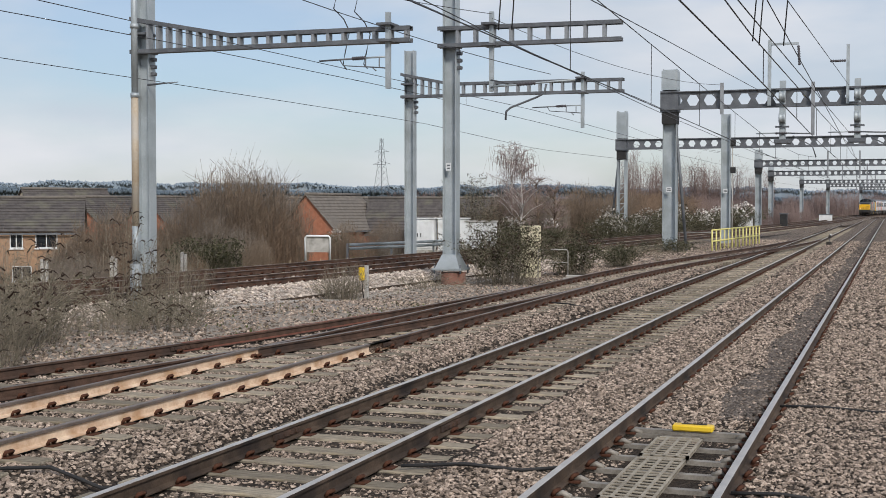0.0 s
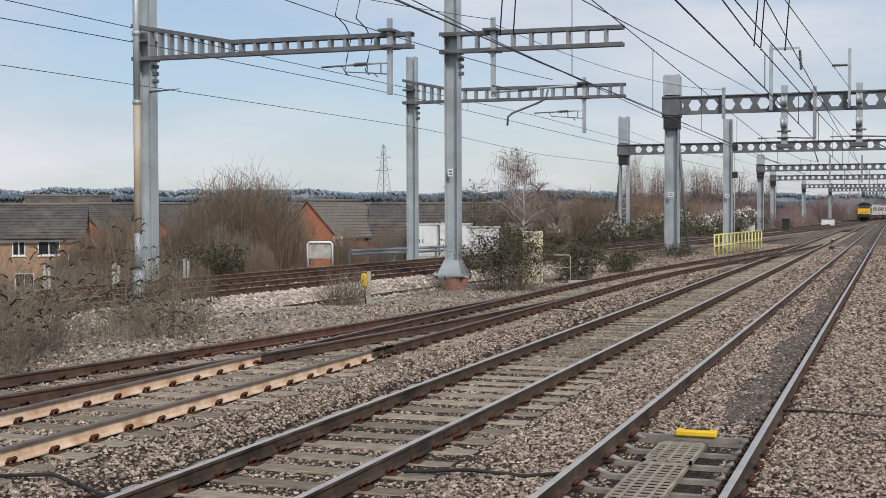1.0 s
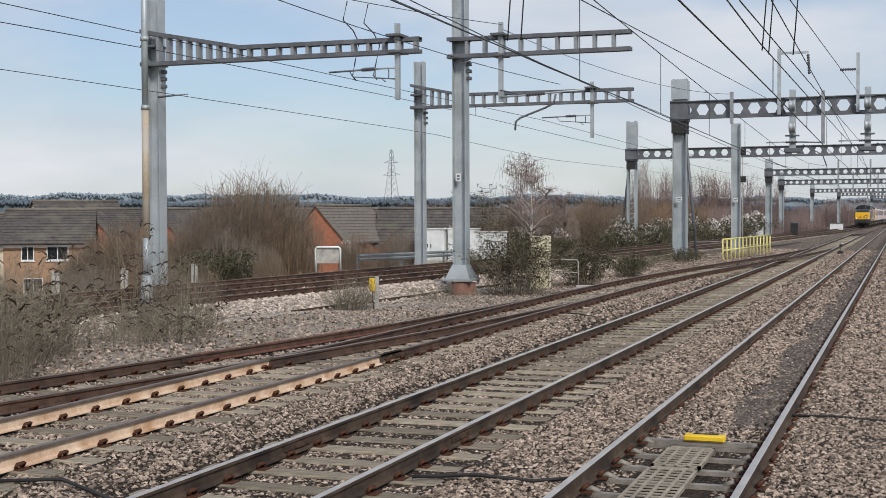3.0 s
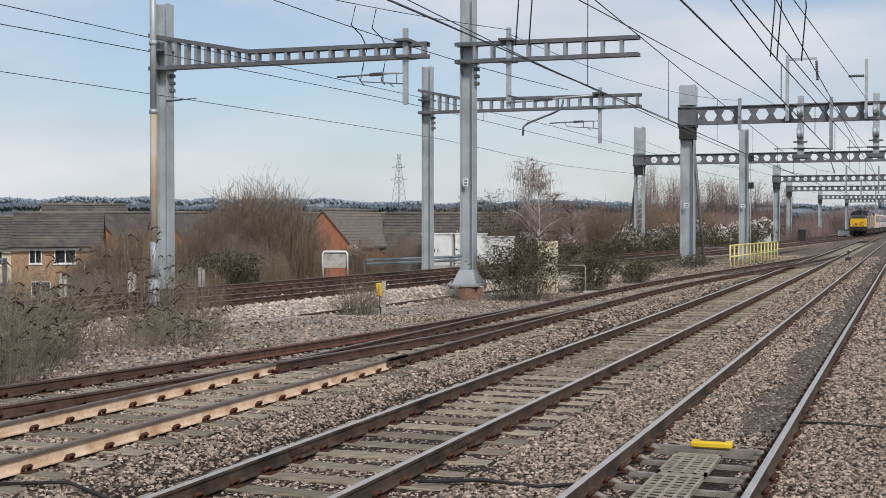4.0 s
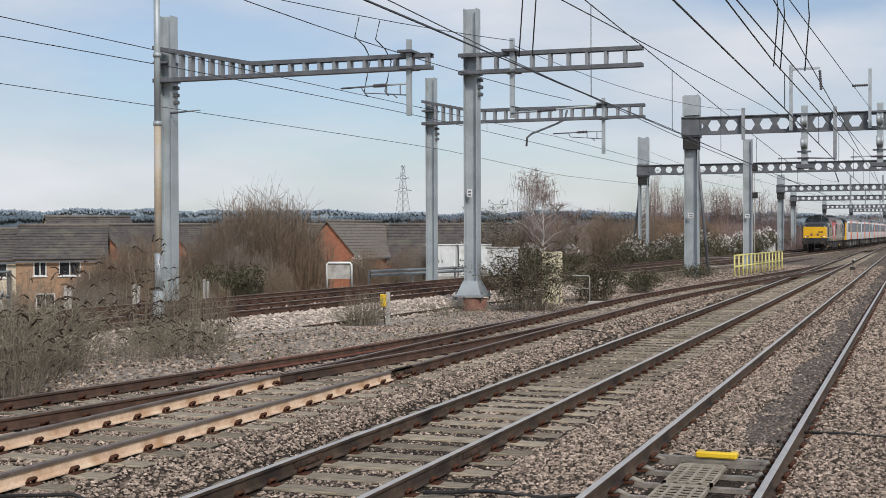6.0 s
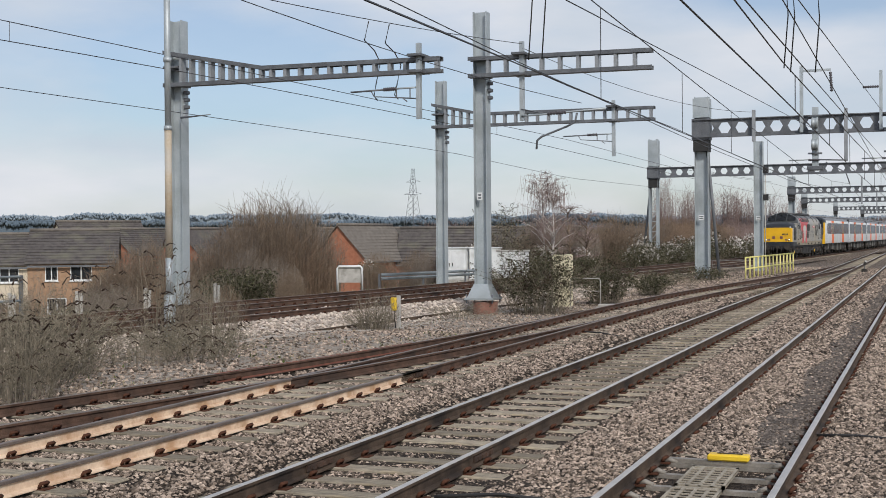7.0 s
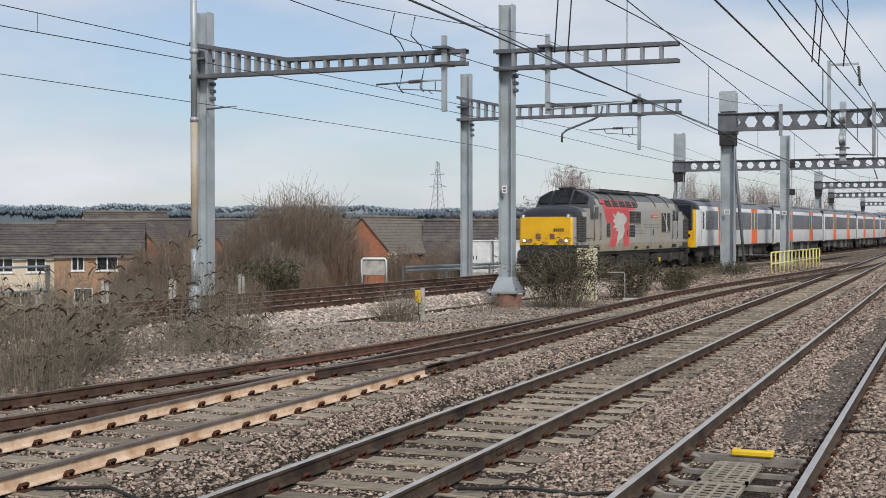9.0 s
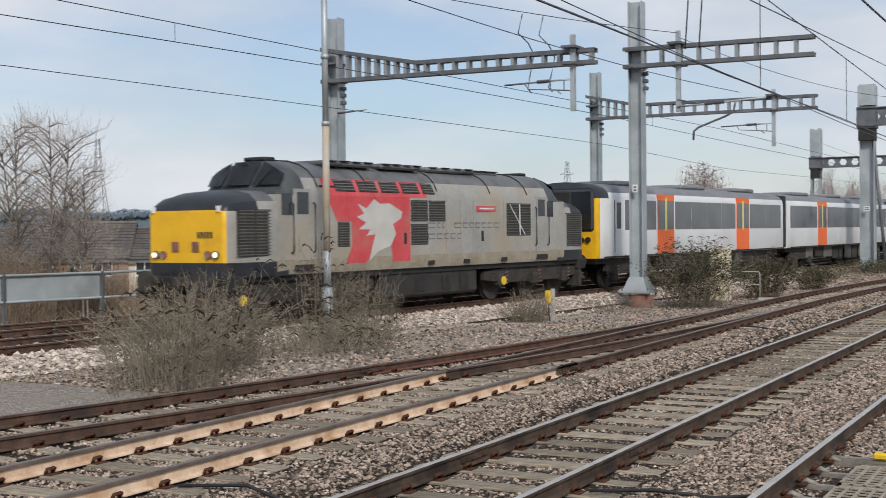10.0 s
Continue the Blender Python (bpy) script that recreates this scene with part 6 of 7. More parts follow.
def make_pylon(x, y, z, h, turn):
    top = tagged(empty("electricity_pylon", pose(x, y, z, 0, 0, turn)), "distant grey steel lattice electricity pylon", "pylon")
    limbs = []

    def half(u):
        return h * (0.095 * (1 - u) ** 1.35 + 0.016)
    n = 11
    for sx, sy in ((-1, -1), (1, -1), (1, 1), (-1, 1)):
        limbs.append(([(sx * half(k / n), sy * half(k / n), h * k / n) for k in range(n + 1)], 0.16, 0.10))
    for k in range(n):
        a, b, za, zb = half(k / n), half((k + 1) / n), h * k / n, h * (k + 1) / n
        for s in (-1, 1):
            limbs.append(([(-a, s * a, za), (b, s * b, zb)], 0.09, 0.09))
            limbs.append(([(a, s * a, za), (-b, s * b, zb)], 0.09, 0.09))
            limbs.append(([(s * a, -a, za), (s * b, b, zb)], 0.09, 0.09))
    limbs_mesh("tower", limbs, GALV_DARK, top, 4)
    for z2, w in ((0.62, 0.17), (0.80, 0.14)):
        for s in (-1, 1):
            limbs_mesh("arm", [([(0, 0, h * z2), (s * h * w, 0, h * z2 + 0.3)], 0.15, 0.10), ([(0, 0, h * (z2 + 0.045)), (s * h * w, 0, h * z2 + 0.3)], 0.12, 0.10)], GALV_DARK, top, 4)
    return top


make_pylon(-346, 834, 2, 49.5, -20)
make_pylon(-575, 604, 2, 62.0, -30)
# ---------------------------------------------------------------- loose ballast stones
def bed_height(x, y):
    c = min(x_c(y), x_b(y))
    if y > 46 and x < c - 1.3:
        return -0.07 - grit_dip(y)
    row = main_bed(y) if x > c - 1.4 or y > 36 else siding_bed(y)
    return float(np.interp(x, [p[0] for p in row], [p[1] for p in row]))


def make_stones():
    rng = np.random.default_rng(5)
    shapes = []
    for k in range(6):
        v = np.array([(1, 0, 0), (-1, 0, 0), (0, 1, 0), (0, -1, 0), (0, 0, 1), (0, 0, -1)], float)
        v = v * rng.uniform(0.65, 1.15, (6, 1)) + rng.normal(0, 0.24, (6, 3))
        shapes.append(v)
    tri = np.array([(0, 2, 4), (2, 1, 4), (1, 3, 4), (3, 0, 4), (2, 0, 5), (1, 2, 5), (3, 1, 5), (0, 3, 5)])
    lines = [(x_a, 0.0, 14.6, 0.66, False), (x_b, 0.0, 4.0, 0.66, True), (x_c, Z_C, 4.0, 0.66, True), (x_d, Z_C, 4.0, 0.66, True)]
    for name, y0, y1, dens, size, label in (("ballast_stones", 7.4, 16.5, 680, 0.029, "angular brown-grey ballast stones near the platform line"),
                                            ("ballast_stones", 16.5, 27.0, 420, 0.036, "angular brown-grey ballast stones between the rails"),
                                            ("ballast_stones", 27.0, 46.0, 150, 0.046, "angular brown-grey ballast stones along the lines"),
                                            ("ballast_stones", 46.0, 95.0, 34, 0.066, "brown-grey ballast stones towards the junction")):
        n = int((y1 - y0) * 15.5 * dens)
        xs, ys = rng.uniform(-14.2, 1.3, n), rng.uniform(y0, y1, n)
        vs, oily = [], []
        for x, y in zip(xs, ys):
            if x < (x_d(y) - 1.6 if y < 46 else x_e(y) + 1.3) or x < -y * 1.15 or x > 0.03 * y + 0.6:
                continue
            skip = False
            sunk = False
            for fx, z, first, gap, open_sleepers in lines:
                dx = abs(x - fx(y))
                if dx > 1.34:
                    continue
                if abs(dx - HALF) < 0.085:
                    skip = True
                    break
                sunk = sunk or (fx is x_b) or (fx is x_a and y < 14.2 and dx < 0.7)
                if sunk and rng.random() < 0.3:
                    skip = True
                    break
                if open_sleepers or y < 14.5:
                    ph = (y - (first if open_sleepers else 4.0)) % gap
                    near = min(ph, gap - ph)
                    if near < (0.15 if fx is not x_a else 0.09) and (fx is not x_a or dx < 0.8) and rng.random() < (0.93 if fx is not x_a else 0.98):
                        skip = True
                        break
                if fx is x_a and y < 13.6 and dx < 0.44:
                    skip = True
                    break
            if skip:
                continue
            s = size * rng.uniform(0.5, 1.25)
            a, b = rng.uniform(0, 6.28), rng.uniform(-0.6, 0.6)
            ca, sa, cb, sb = math.cos(a), math.sin(a), math.cos(b), math.sin(b)
            m = np.array([[ca, -sa * cb, sa * sb], [sa, ca * cb, -ca * sb], [0, sb, cb]])
            v = shapes[rng.integers(6)] * (s * rng.uniform(0.8, 1.3), s, s * rng.uniform(0.5, 0.85))
            stained = y > 15 and 0.12 + 0.1 * math.sin(y) < x - x_a(y) < 0.66 and rng.random() < 0.85
            (oily if stained else vs).append(v @ m.T + (x, y, bed_height(x, y) + (s * 0.22 if not sunk else s * 0.10 - 0.008)))
        for lot, mat, what in ((vs, STONE, label), (oily, OILY_STONE, "dark oil-stained ballast stones inside a rail")):
            if not lot:
                continue
            fs = (tri[None] + 6 * np.arange(len(lot))[:, None, None]).reshape(-1, 3)
            me = bpy.data.meshes.new(name)
            me.from_pydata(np.concatenate(lot).tolist(), [], fs.tolist())
            me.update()
            me.materials.append(mat)
            tagged(new(name, me), what, "ballast stones", kind="stuff")


OILY_STONE = material("oily_stone", (0.075, 0.06, 0.05), (0.19, 0.155, 0.13), 0.7, scale=9, fine=70, bump=0.3, per_island=0.5)
make_stones()


def make_loose():
    """Scattered pale stones on the grit and on the shoulder of the curved lines."""
    rng = np.random.default_rng(9)
    oct8 = np.array([(1, 0, 0), (-1, 0, 0), (0, 1, 0), (0, -1, 0), (0, 0, 0.7), (0, 0, -0.7)], float)
    tri = np.array([(0, 2, 4), (2, 1, 4), (1, 3, 4), (3, 0, 4), (2, 0, 5), (1, 2, 5), (3, 1, 5), (0, 3, 5)])
    for name, label, count, kind, mat, size in (("shoulder_stones", "pale angular stones on the shoulder of the curved lines", 16000, 0, PALE_STONE, 0.062), ("grit_stones", "grey chippings on the trodden grit", 15000, 1, STONE, 0.035)):
        vs = []
        for y in 15 + 50 * rng.random(count) ** 1.35:
            e, d = x_e(y), min(x_d(y), x_c(y))
            if kind == 0:
                x = e + rng.uniform(-1.6, 2.6)
                if abs(abs(x - e) - HALF) < 0.12:
                    continue
                row = curve_bed(y)
            else:
                x = e + 2.5 + (d - 1.2 - e - 2.5) * rng.random()
                row = grit_strip(y)
            z = float(np.interp(x, [p[0] for p in row], [p[1] for p in row]))
            s = size * rng.uniform(0.5, 1.4)
            v = (oct8 + rng.normal(0, 0.22, (6, 3))) * s
            a = rng.uniform(0, 6.28)
            v = np.stack([v[:, 0] * math.cos(a) - v[:, 1] * math.sin(a), v[:, 0] * math.sin(a) + v[:, 1] * math.cos(a), v[:, 2]], 1)
            vs.append(v + (x, y, z + s * 0.2))
        k = len(vs)
        me = bpy.data.meshes.new(name)
        me.from_pydata(np.concatenate(vs).tolist(), [], (tri[None] + 6 * np.arange(k)[:, None, None]).reshape(-1, 3).tolist())
        me.update()
        me.materials.append(mat)
        tagged(new(name, me), label, "stones", kind="stuff")


PALE_STONE = material("pale_loose_stone", (0.34, 0.28, 0.235), (0.62, 0.54, 0.465), 0.9, scale=9, fine=70, bump=0.3, per_island=0.45, spec=0.25)
make_loose()
# ---------------------------------------------------------------- the train
def glow(name, colour, strength):
    ma = bpy.data.materials.new(name)
    ma.use_nodes = True
    b = ma.node_tree.nodes["Principled BSDF"]
    b.inputs["Base Color"].default_value = (*colour, 1)
    b.inputs["Emission Color"].default_value = (*colour, 1)
    b.inputs["Emission Strength"].default_value = strength
    return ma


LAMP = glow("headlamp", (1.0, 0.82, 0.55), 1.1)


def train_y(t):
    """Where the locomotive's front stands along the line."""
    return float(np.interp(t, [0, 2.5, 4.5, 6.5, 7.5, 8, 8.5, 9, 9.5, 10, 10.5], [301, 242.5, 181.5, 122.4, 93.1, 78.9, 64.7, 50.4, 36.2, 22.2, 8.0]))


def loft(name, rows, mats, pick, parent, smooth=True):
    """A skin through rows of points; pick(centre) chooses the material; the ends are closed."""
    vs = [p for r in rows for p in r]
    n = len(rows[0])
    fs = [(j * n + i, j * n + i + 1, (j + 1) * n + i + 1, (j + 1) * n + i) for j in range(len(rows) - 1) for i in range(n - 1)]
    fs += [(j * n + n - 1, j * n, (j + 1) * n, (j + 1) * n + n - 1) for j in range(len(rows) - 1)]
    ob = raw(name, vs, fs, mats[0], parent)
    bm = bmesh.new()
    bm.from_mesh(ob.data)
    bm.verts.ensure_lookup_table()
    for j in (0, len(rows) - 1):
        k = n // 2
        idx = [j * n + i for i in range(n)]
        for i in range(k - 1):
            q = [bm.verts[idx[i]], bm.verts[idx[i + 1]], bm.verts[idx[n - 2 - i]], bm.verts[idx[n - 1 - i]]]
            if len(set(q)) == 4:
                bm.faces.new(q)
            elif len(set(q)) == 3:
                bm.faces.new(list(dict.fromkeys(q)))
    bmesh.ops.recalc_face_normals(bm, faces=bm.faces)
    for f in bm.faces:
        f.material_index = pick(f.calc_center_median())
        f.smooth = smooth
    for e in bm.edges:
        if len(e.link_faces) == 2 and e.calc_face_angle(0) > 0.55:
            e.smooth = False
    bm.to_mesh(ob.data)
    bm.free()
    for m in mats[1:]:
        ob.data.materials.append(m)
    return ob


def mirrored(half):
    return [(x, z) for x, z in half] + [(-x, z) for x, z in half[::-1] if x > 1e-6]


LOCO_HALF = [(1.30, 1.10), (1.35, 1.28), (1.35, 1.45), (1.35, 2.40), (1.35, 2.98), (1.30, 3.16), (1.18, 3.40), (1.0, 3.58), (0.75, 3.72), (0.4, 3.82), (0.0, 3.85)]
COACH_HALF = [(1.36, 1.08), (1.40, 1.20), (1.40, 2.05), (1.40, 3.15), (1.35, 3.36), (1.20, 3.52), (0.9, 3.64), (0.45, 3.71), (0.0, 3.73)]


def side_panel(name, parent, side, y0, y1, z0, z1, mat, proud=0.012, x=1.35, bevel=0.0, label=""):
    bm = bmesh.new()
    box(bm, x - 0.03, x + proud, y0, y1, z0, z1, bevel=bevel)
    ob = part(name, bm, mat, parent, label)
    if side < 0:
        ob.data.transform(Matrix.Diagonal((-1, 1, 1, 1)))
        ob.data.flip_normals()
    return ob


def side_grille(parent, side, y0, y1, z0, z1, rows, split=1):
    g = side_panel("side_grille", parent, side, y0, y1, z0, z1, GRILLE, 0.008)
    w = (y1 - y0) / split
    first = None
    for c in range(split):
        for k in range(rows):
            z = z0 + (z1 - z0) * (k + 0.5) / rows
            m = Matrix.Translation((side * 1.362, y0 + w * (c + 0.5), z))
            if first is None:
                bm = bmesh.new()
                box(bm, -0.008, 0.008, -w / 2 + 0.03, w / 2 - 0.03, -0.012, 0.012, pose(0, 0, 0, 0, 25 * side, 0))
                first = part("slat", bm, SLAT, g)
                first.matrix_basis = m
            else:
                share(first, "slat", m, g)
    return g


def flat_patch(name, parent, side, outline, mat, proud, x=1.35, label=""):
    """A thin painted area on the side, by its outline in y and z."""
    bm = bmesh.new()
    f = bm.faces.new([bm.verts.new((side * (x + proud), y, z)) for y, z in outline])
    bm.normal_update()
    if f.normal.x * side < 0:
        f.normal_flip()
    bmesh.ops.triangulate(bm, faces=[f])
    return part(name, bm, mat, parent, label)


def wheel_mesh(r, w=0.13):
    bm = bmesh.new()
    prof = [(0.10, w), (r * 0.62, w * 0.7), (r * 0.82, w * 0.9), (r, w), (r, -w * 0.5), (r * 1.05, -w * 0.6), (r * 1.05, -w)]
    rings = []
    for q, x in prof:
        rings.append([bm.verts.new((x * 0.5, q * math.cos(a), q * math.sin(a))) for a in (2 * math.pi * k / 24 for k in range(24))])
    for a, b in zip(rings, rings[1:]):
        for k in range(24):
            bm.faces.new((a[k], a[(k + 1) % 24], b[(k + 1) % 24], b[k]))
    bm.faces.new(rings[0]), bm.faces.new(rings[-1][::-1])
    bmesh.ops.recalc_face_normals(bm, faces=bm.faces)
    return bm


def bogie(parent, y, axles, r, half, yellow_at=None):
    bm = bmesh.new()
    for s in (-1, 1):
        extrude(bm, [(-half, 0.62), (-half, 0.86), (-half * 0.5, 0.96), (half * 0.5, 0.96), (half, 0.86), (half, 0.62), (half * 0.55, 0.50), (-half * 0.55, 0.50)], 1.02, 1.14,
                pose(0, y, 0, 0, 0, 90) @ Matrix.Diagonal((1, s, 1, 1)))
    box(bm, -1.0, 1.0, y - 0.25, y + 0.25, 0.55, 0.95)
    b = part("bogie", bm, UNDER, parent)
    wheel = None
    for a in axles:
        for s in (-1, 1):
            m = Matrix.Translation((s * 0.76, y + a, r)) @ Matrix.Diagonal((s, 1, 1, 1))
            if wheel is None:
                wheel = part("wheel", wheel_mesh(r), UNDER, b)
                wheel.matrix_basis = m
            else:
                share(wheel, "wheel", m, b)
            bm = bmesh.new()
            box(bm, s * 1.12 - 0.10, s * 1.12 + 0.12, y + a - 0.17, y + a + 0.17, r - 0.18, r + 0.2, bevel=0.05)
            part("axlebox", bm, UNDER, b)
            if yellow_at is not None and abs(a - yellow_at) < 0.01:
                bm = bmesh.new()
                tube(bm, [(s * 1.24, y + a, r), (s * 1.28, y + a, r)], 0.13, 12)
                part("axle_cover", bm, YELLOW, b, "yellow axle cover")
            for o in (-0.36, 0.36):
                bm = bmesh.new()
                pts = [(s * 1.10 + 0.075 * math.cos(k * 1.2), y + a + o + 0.075 * math.sin(k * 1.2), r - 0.1 + 0.022 * k) for k in range(22)]
                tube(bm, pts, 0.018, 4)
                part("spring", bm, BRICK_PIER if o > 0 else UNDER, b)
    return b


def nose_rows(y_face, way):
    """Rounded nose from its flat face back to the foot of the windscreen; way is +1 where it runs to +y."""
    rows = []
    for dy, w, zt, zf in ((0.0, 1.12, 2.64, 1.10), (0.05, 1.20, 2.76, 1.08), (0.14, 1.24, 2.87, 1.08), (0.3, 1.27, 2.97, 1.08), (0.6, 1.29, 3.05, 1.08), (1.0, 1.30, 3.09, 1.08), (1.5, 1.32, 3.10, 1.08), (2.0, 1.33, 3.10, 1.08)):
        half = [(w, zf), (w, 1.42), (w, 2.30), (w, 2.58), (w * 0.95, 2.58 + (zt - 2.58) * 0.45), (w * 0.80, 2.58 + (zt - 2.58) * 0.78), (w * 0.5, 2.58 + (zt - 2.58) * 0.95), (0, zt)]
        rows.append([(x, y_face + way * dy, z) for x, z in mirrored(half)])
    return rows


def cab_screen(y0, way, x, s):
    """A point of the raked windscreen: x across, s up from 0 to 1."""
    return (x, y0 + way * (0.32 * (x / 1.2) ** 2 + 0.9 * (1 - math.sqrt(1 - 0.95 * s))), 3.04 + 0.80 * s)


def make_loco():
    top = tagged(empty("diesel_locomotive"), "grey diesel locomotive with a yellow nose and red side panel", "locomotive")
    y_cab, y_rear = -7.50, 6.55
    rows = []
    for y in [y_cab, -7.45, -7.38, -7.3, -7.2, -7.1, -6.98, -6.85, -6.7, -6.5, -6.2, -3, 0, 3, 5.2, 5.5, 5.75, 5.9, 6.03, 6.15, 6.25, 6.35, 6.43, 6.5, y_rear]:
        row = []
        for x, z in mirrored(LOCO_HALF):
            cut = 99
            for y0, w in ((y_cab, 1), (y_rear, -1)):
                d = (y - y0) * w
                cut = min(cut, 3.02 + 0.84 * (1 - (1 - min(1.0, max(0.0, d - 0.32 * (x / 1.2) ** 2) / 0.9)) ** 2))
            row.append((x, y, min(z, max(cut, 3.0 if z > 3 else z))))
        rows.append(row)

    def paint(c):
        if c.z > 2.99 and (c.y < -6.4 or c.y > 5.45):
            return 3
        if c.z > 3.45:
            return 1
        return 2 if c.z < 1.40 else 0
    loft("body", rows, [LOCO_GREY, LOCO_ROOF, LOCO_DUST, LOCO_CAB], paint, top)
    for y_face, way in ((-9.10, 1), (8.15, -1)):
        def nose_paint(c, y_face=y_face, way=way):
            d = (c.y - y_face) * way
            if c.z < 1.43:
                return 1
            if d < 0.03:
                return 2 if c.z < 2.60 else 1
            if c.z > 2.60 and d < 1.0:
                return 1
            return 3 if c.z > 2.75 else 0
        nose = loft("nose", nose_rows(y_face, way), [LOCO_GREY, LOCO_DARK, LOCO_YELLOW, LOCO_ROOF], nose_paint, top)
        for s in (-1, 1):
            bm = bmesh.new()
            box(bm, s * 1.02 - 0.045, s * 1.02 + 0.045, min(y_face - 0.05 * way, y_face + 0.04 * way), max(y_face - 0.05 * way, y_face + 0.04 * way), 2.56, 2.70, bevel=0.01)
            part("marker_bracket", bm, WHITE, nose)
        for x in (-0.33, 0.30):
            bm = bmesh.new()
            box(bm, x - 0.11, x + 0.11, min(y_face, y_face - 0.02 * way), max(y_face, y_face - 0.02 * way), 1.66, 1.90, bevel=0.008)
            part("code_box", bm, BRICK_PIER, nose, "small dark red lamp panel")
        for s in (-1, 1):
            bm = bmesh.new()
            tube(bm, [(s * 0.93, y_face + 0.02 * way, 1.60), (s * 0.93, y_face - 0.06 * way, 1.60)], 0.10, 14)
            housing = part("lamp_housing", bm, SLAT, nose)
            bm = bmesh.new()
            tube(bm, [(s * 0.95, y_face - 0.05 * way, 1.60), (s * 0.95, y_face - 0.085 * way, 1.60)], 0.06, 12)
            part("headlamp", bm, LAMP if way > 0 else GLASS, housing, "lit headlamp" if way > 0 else "")
            bm = bmesh.new()
            tube(bm, [(s * 0.70, y_face + 0.02 * way, 1.60), (s * 0.70, y_face - 0.06 * way, 1.60)], 0.09, 12)
            part("tail_lamp", bm, BRICK_PIER, nose, "unlit red tail lamp")
            side_grille(top, s, min(y_face + way * 0.30, y_face + way * 1.42), max(y_face + way * 0.30, y_face + way * 1.42), 1.55, 2.62, 15, 2).location.x -= s * 0.045
        for k in range(5):
            bm = bmesh.new()
            box(bm, 0.36 + k * 0.10, 0.42 + k * 0.10, min(y_face, y_face - 0.012 * way), max(y_face, y_face - 0.012 * way), 1.98, 2.12)
            part("number_bar", bm, LOCO_DARK, nose)
        # windscreen: three panes on the raked front, with wipers and a lamp above
        for a, b in ((-1.16, -0.50), (-0.42, 0.42), (0.50, 1.16)):
            bm = bmesh.new()
            n = 6
            lo = [bm.verts.new(Vector(cab_screen(-7.50 if way > 0 else 6.55, way, a + (b - a) * i / n, 0.16)) + Vector((0, -0.06 * way, 0.05))) for i in range(n + 1)]
            hi = [bm.verts.new(Vector(cab_screen(-7.50 if way > 0 else 6.55, way, a + (b - a) * i / n, 0.88 - 0.62 * max(0, abs(a + (b - a) * i / n) - 0.45) ** 1.3)) + Vector((0, -0.06 * way, 0.05))) for i in range(n + 1)]
            for i in range(n):
                bm.faces.new((lo[i], lo[i + 1], hi[i + 1], hi[i]))
            bmesh.ops.solidify(bm, geom=bm.faces[:], thickness=0.02)
            bmesh.ops.recalc_face_normals(bm, faces=bm.faces)
            part("windscreen", bm, GLASS, top)
        base = -7.50 if way > 0 else 6.55
        for x in (-0.25, 0.62):
            bm = bmesh.new()
            tube(bm, [Vector(cab_screen(base, way, x, 0.10)) + Vector((0, -0.09 * way, 0.05)), Vector(cab_screen(base, way, x + 0.18, 0.60)) + Vector((0, -0.09 * way, 0.05))], 0.015, 4)
            part("wiper", bm, BLACK, top)
        bm = bmesh.new()
        tube(bm, [(0.0, base + way * 0.40, 3.62), (0.0, base + way * 0.85, 3.70)], 0.16, 12)
        part("roof_lamp", bm, BLACK, top)
        bm = bmesh.new()
        box(bm, -0.35, 0.35, min(base + way * 0.7, base + way * 1.1), max(base + way * 0.7, base + way * 1.1), 3.82, 3.92, bevel=0.03)
        part("horn_cover", bm, BLACK, top)
        # buffer beam, buffers, coupling
        bm = bmesh.new()
        box(bm, -1.30, 1.30, min(y_face - 0.02 * way, y_face + 0.5 * way), max(y_face - 0.02 * way, y_face + 0.5 * way), 0.78, 1.12, bevel=0.03)
        part("buffer_beam", bm, BLACK, top)
        for s in (-1, 1):
            bm = bmesh.new()
            tube(bm, [(s * 0.865, y_face, 1.0), (s * 0.865, y_face - 0.40 * way, 1.0)], [0.15, 0.12], 14)
            tube(bm, [(s * 0.865, y_face - 0.40 * way, 1.0), (s * 0.865, y_face - 0.46 * way, 1.0)], 0.25, 18)
            part("buffer", bm, UNDER, top)
            for q in (0.32, 0.5):
                bm = bmesh.new()
                tube(bm, [(s * q, y_face - 0.05 * way, 0.98), (s * q, y_face - 0.18 * way, 0.7), (s * (q + 0.03), y_face - 0.12 * way, 0.42)], 0.03, 6)
                part("brake_hose", bm, BLACK, top)
            bm = bmesh.new()
            box(bm, s * 1.05 - 0.22, s * 1.05 + 0.22, min(y_face + 0.25 * way, y_face + 0.45 * way), max(y_face + 0.25 * way, y_face + 0.45 * way), 0.22, 0.78)
            part("guard_iron", bm, UNDER, top)
        bm = bmesh.new()
        box(bm, -0.12, 0.12, min(y_face, y_face - 0.34 * way), max(y_face, y_face - 0.34 * way), 0.88, 1.10, bevel=0.03)
        for k in range(4):
            box(bm, -0.06, 0.06, min(y_face - 0.22 * way, y_face - 0.34 * way), max(y_face - 0.22 * way, y_face - 0.34 * way), 0.42 + k * 0.13, 0.53 + k * 0.13, bevel=0.02)
        part("coupling", bm, UNDER, top)
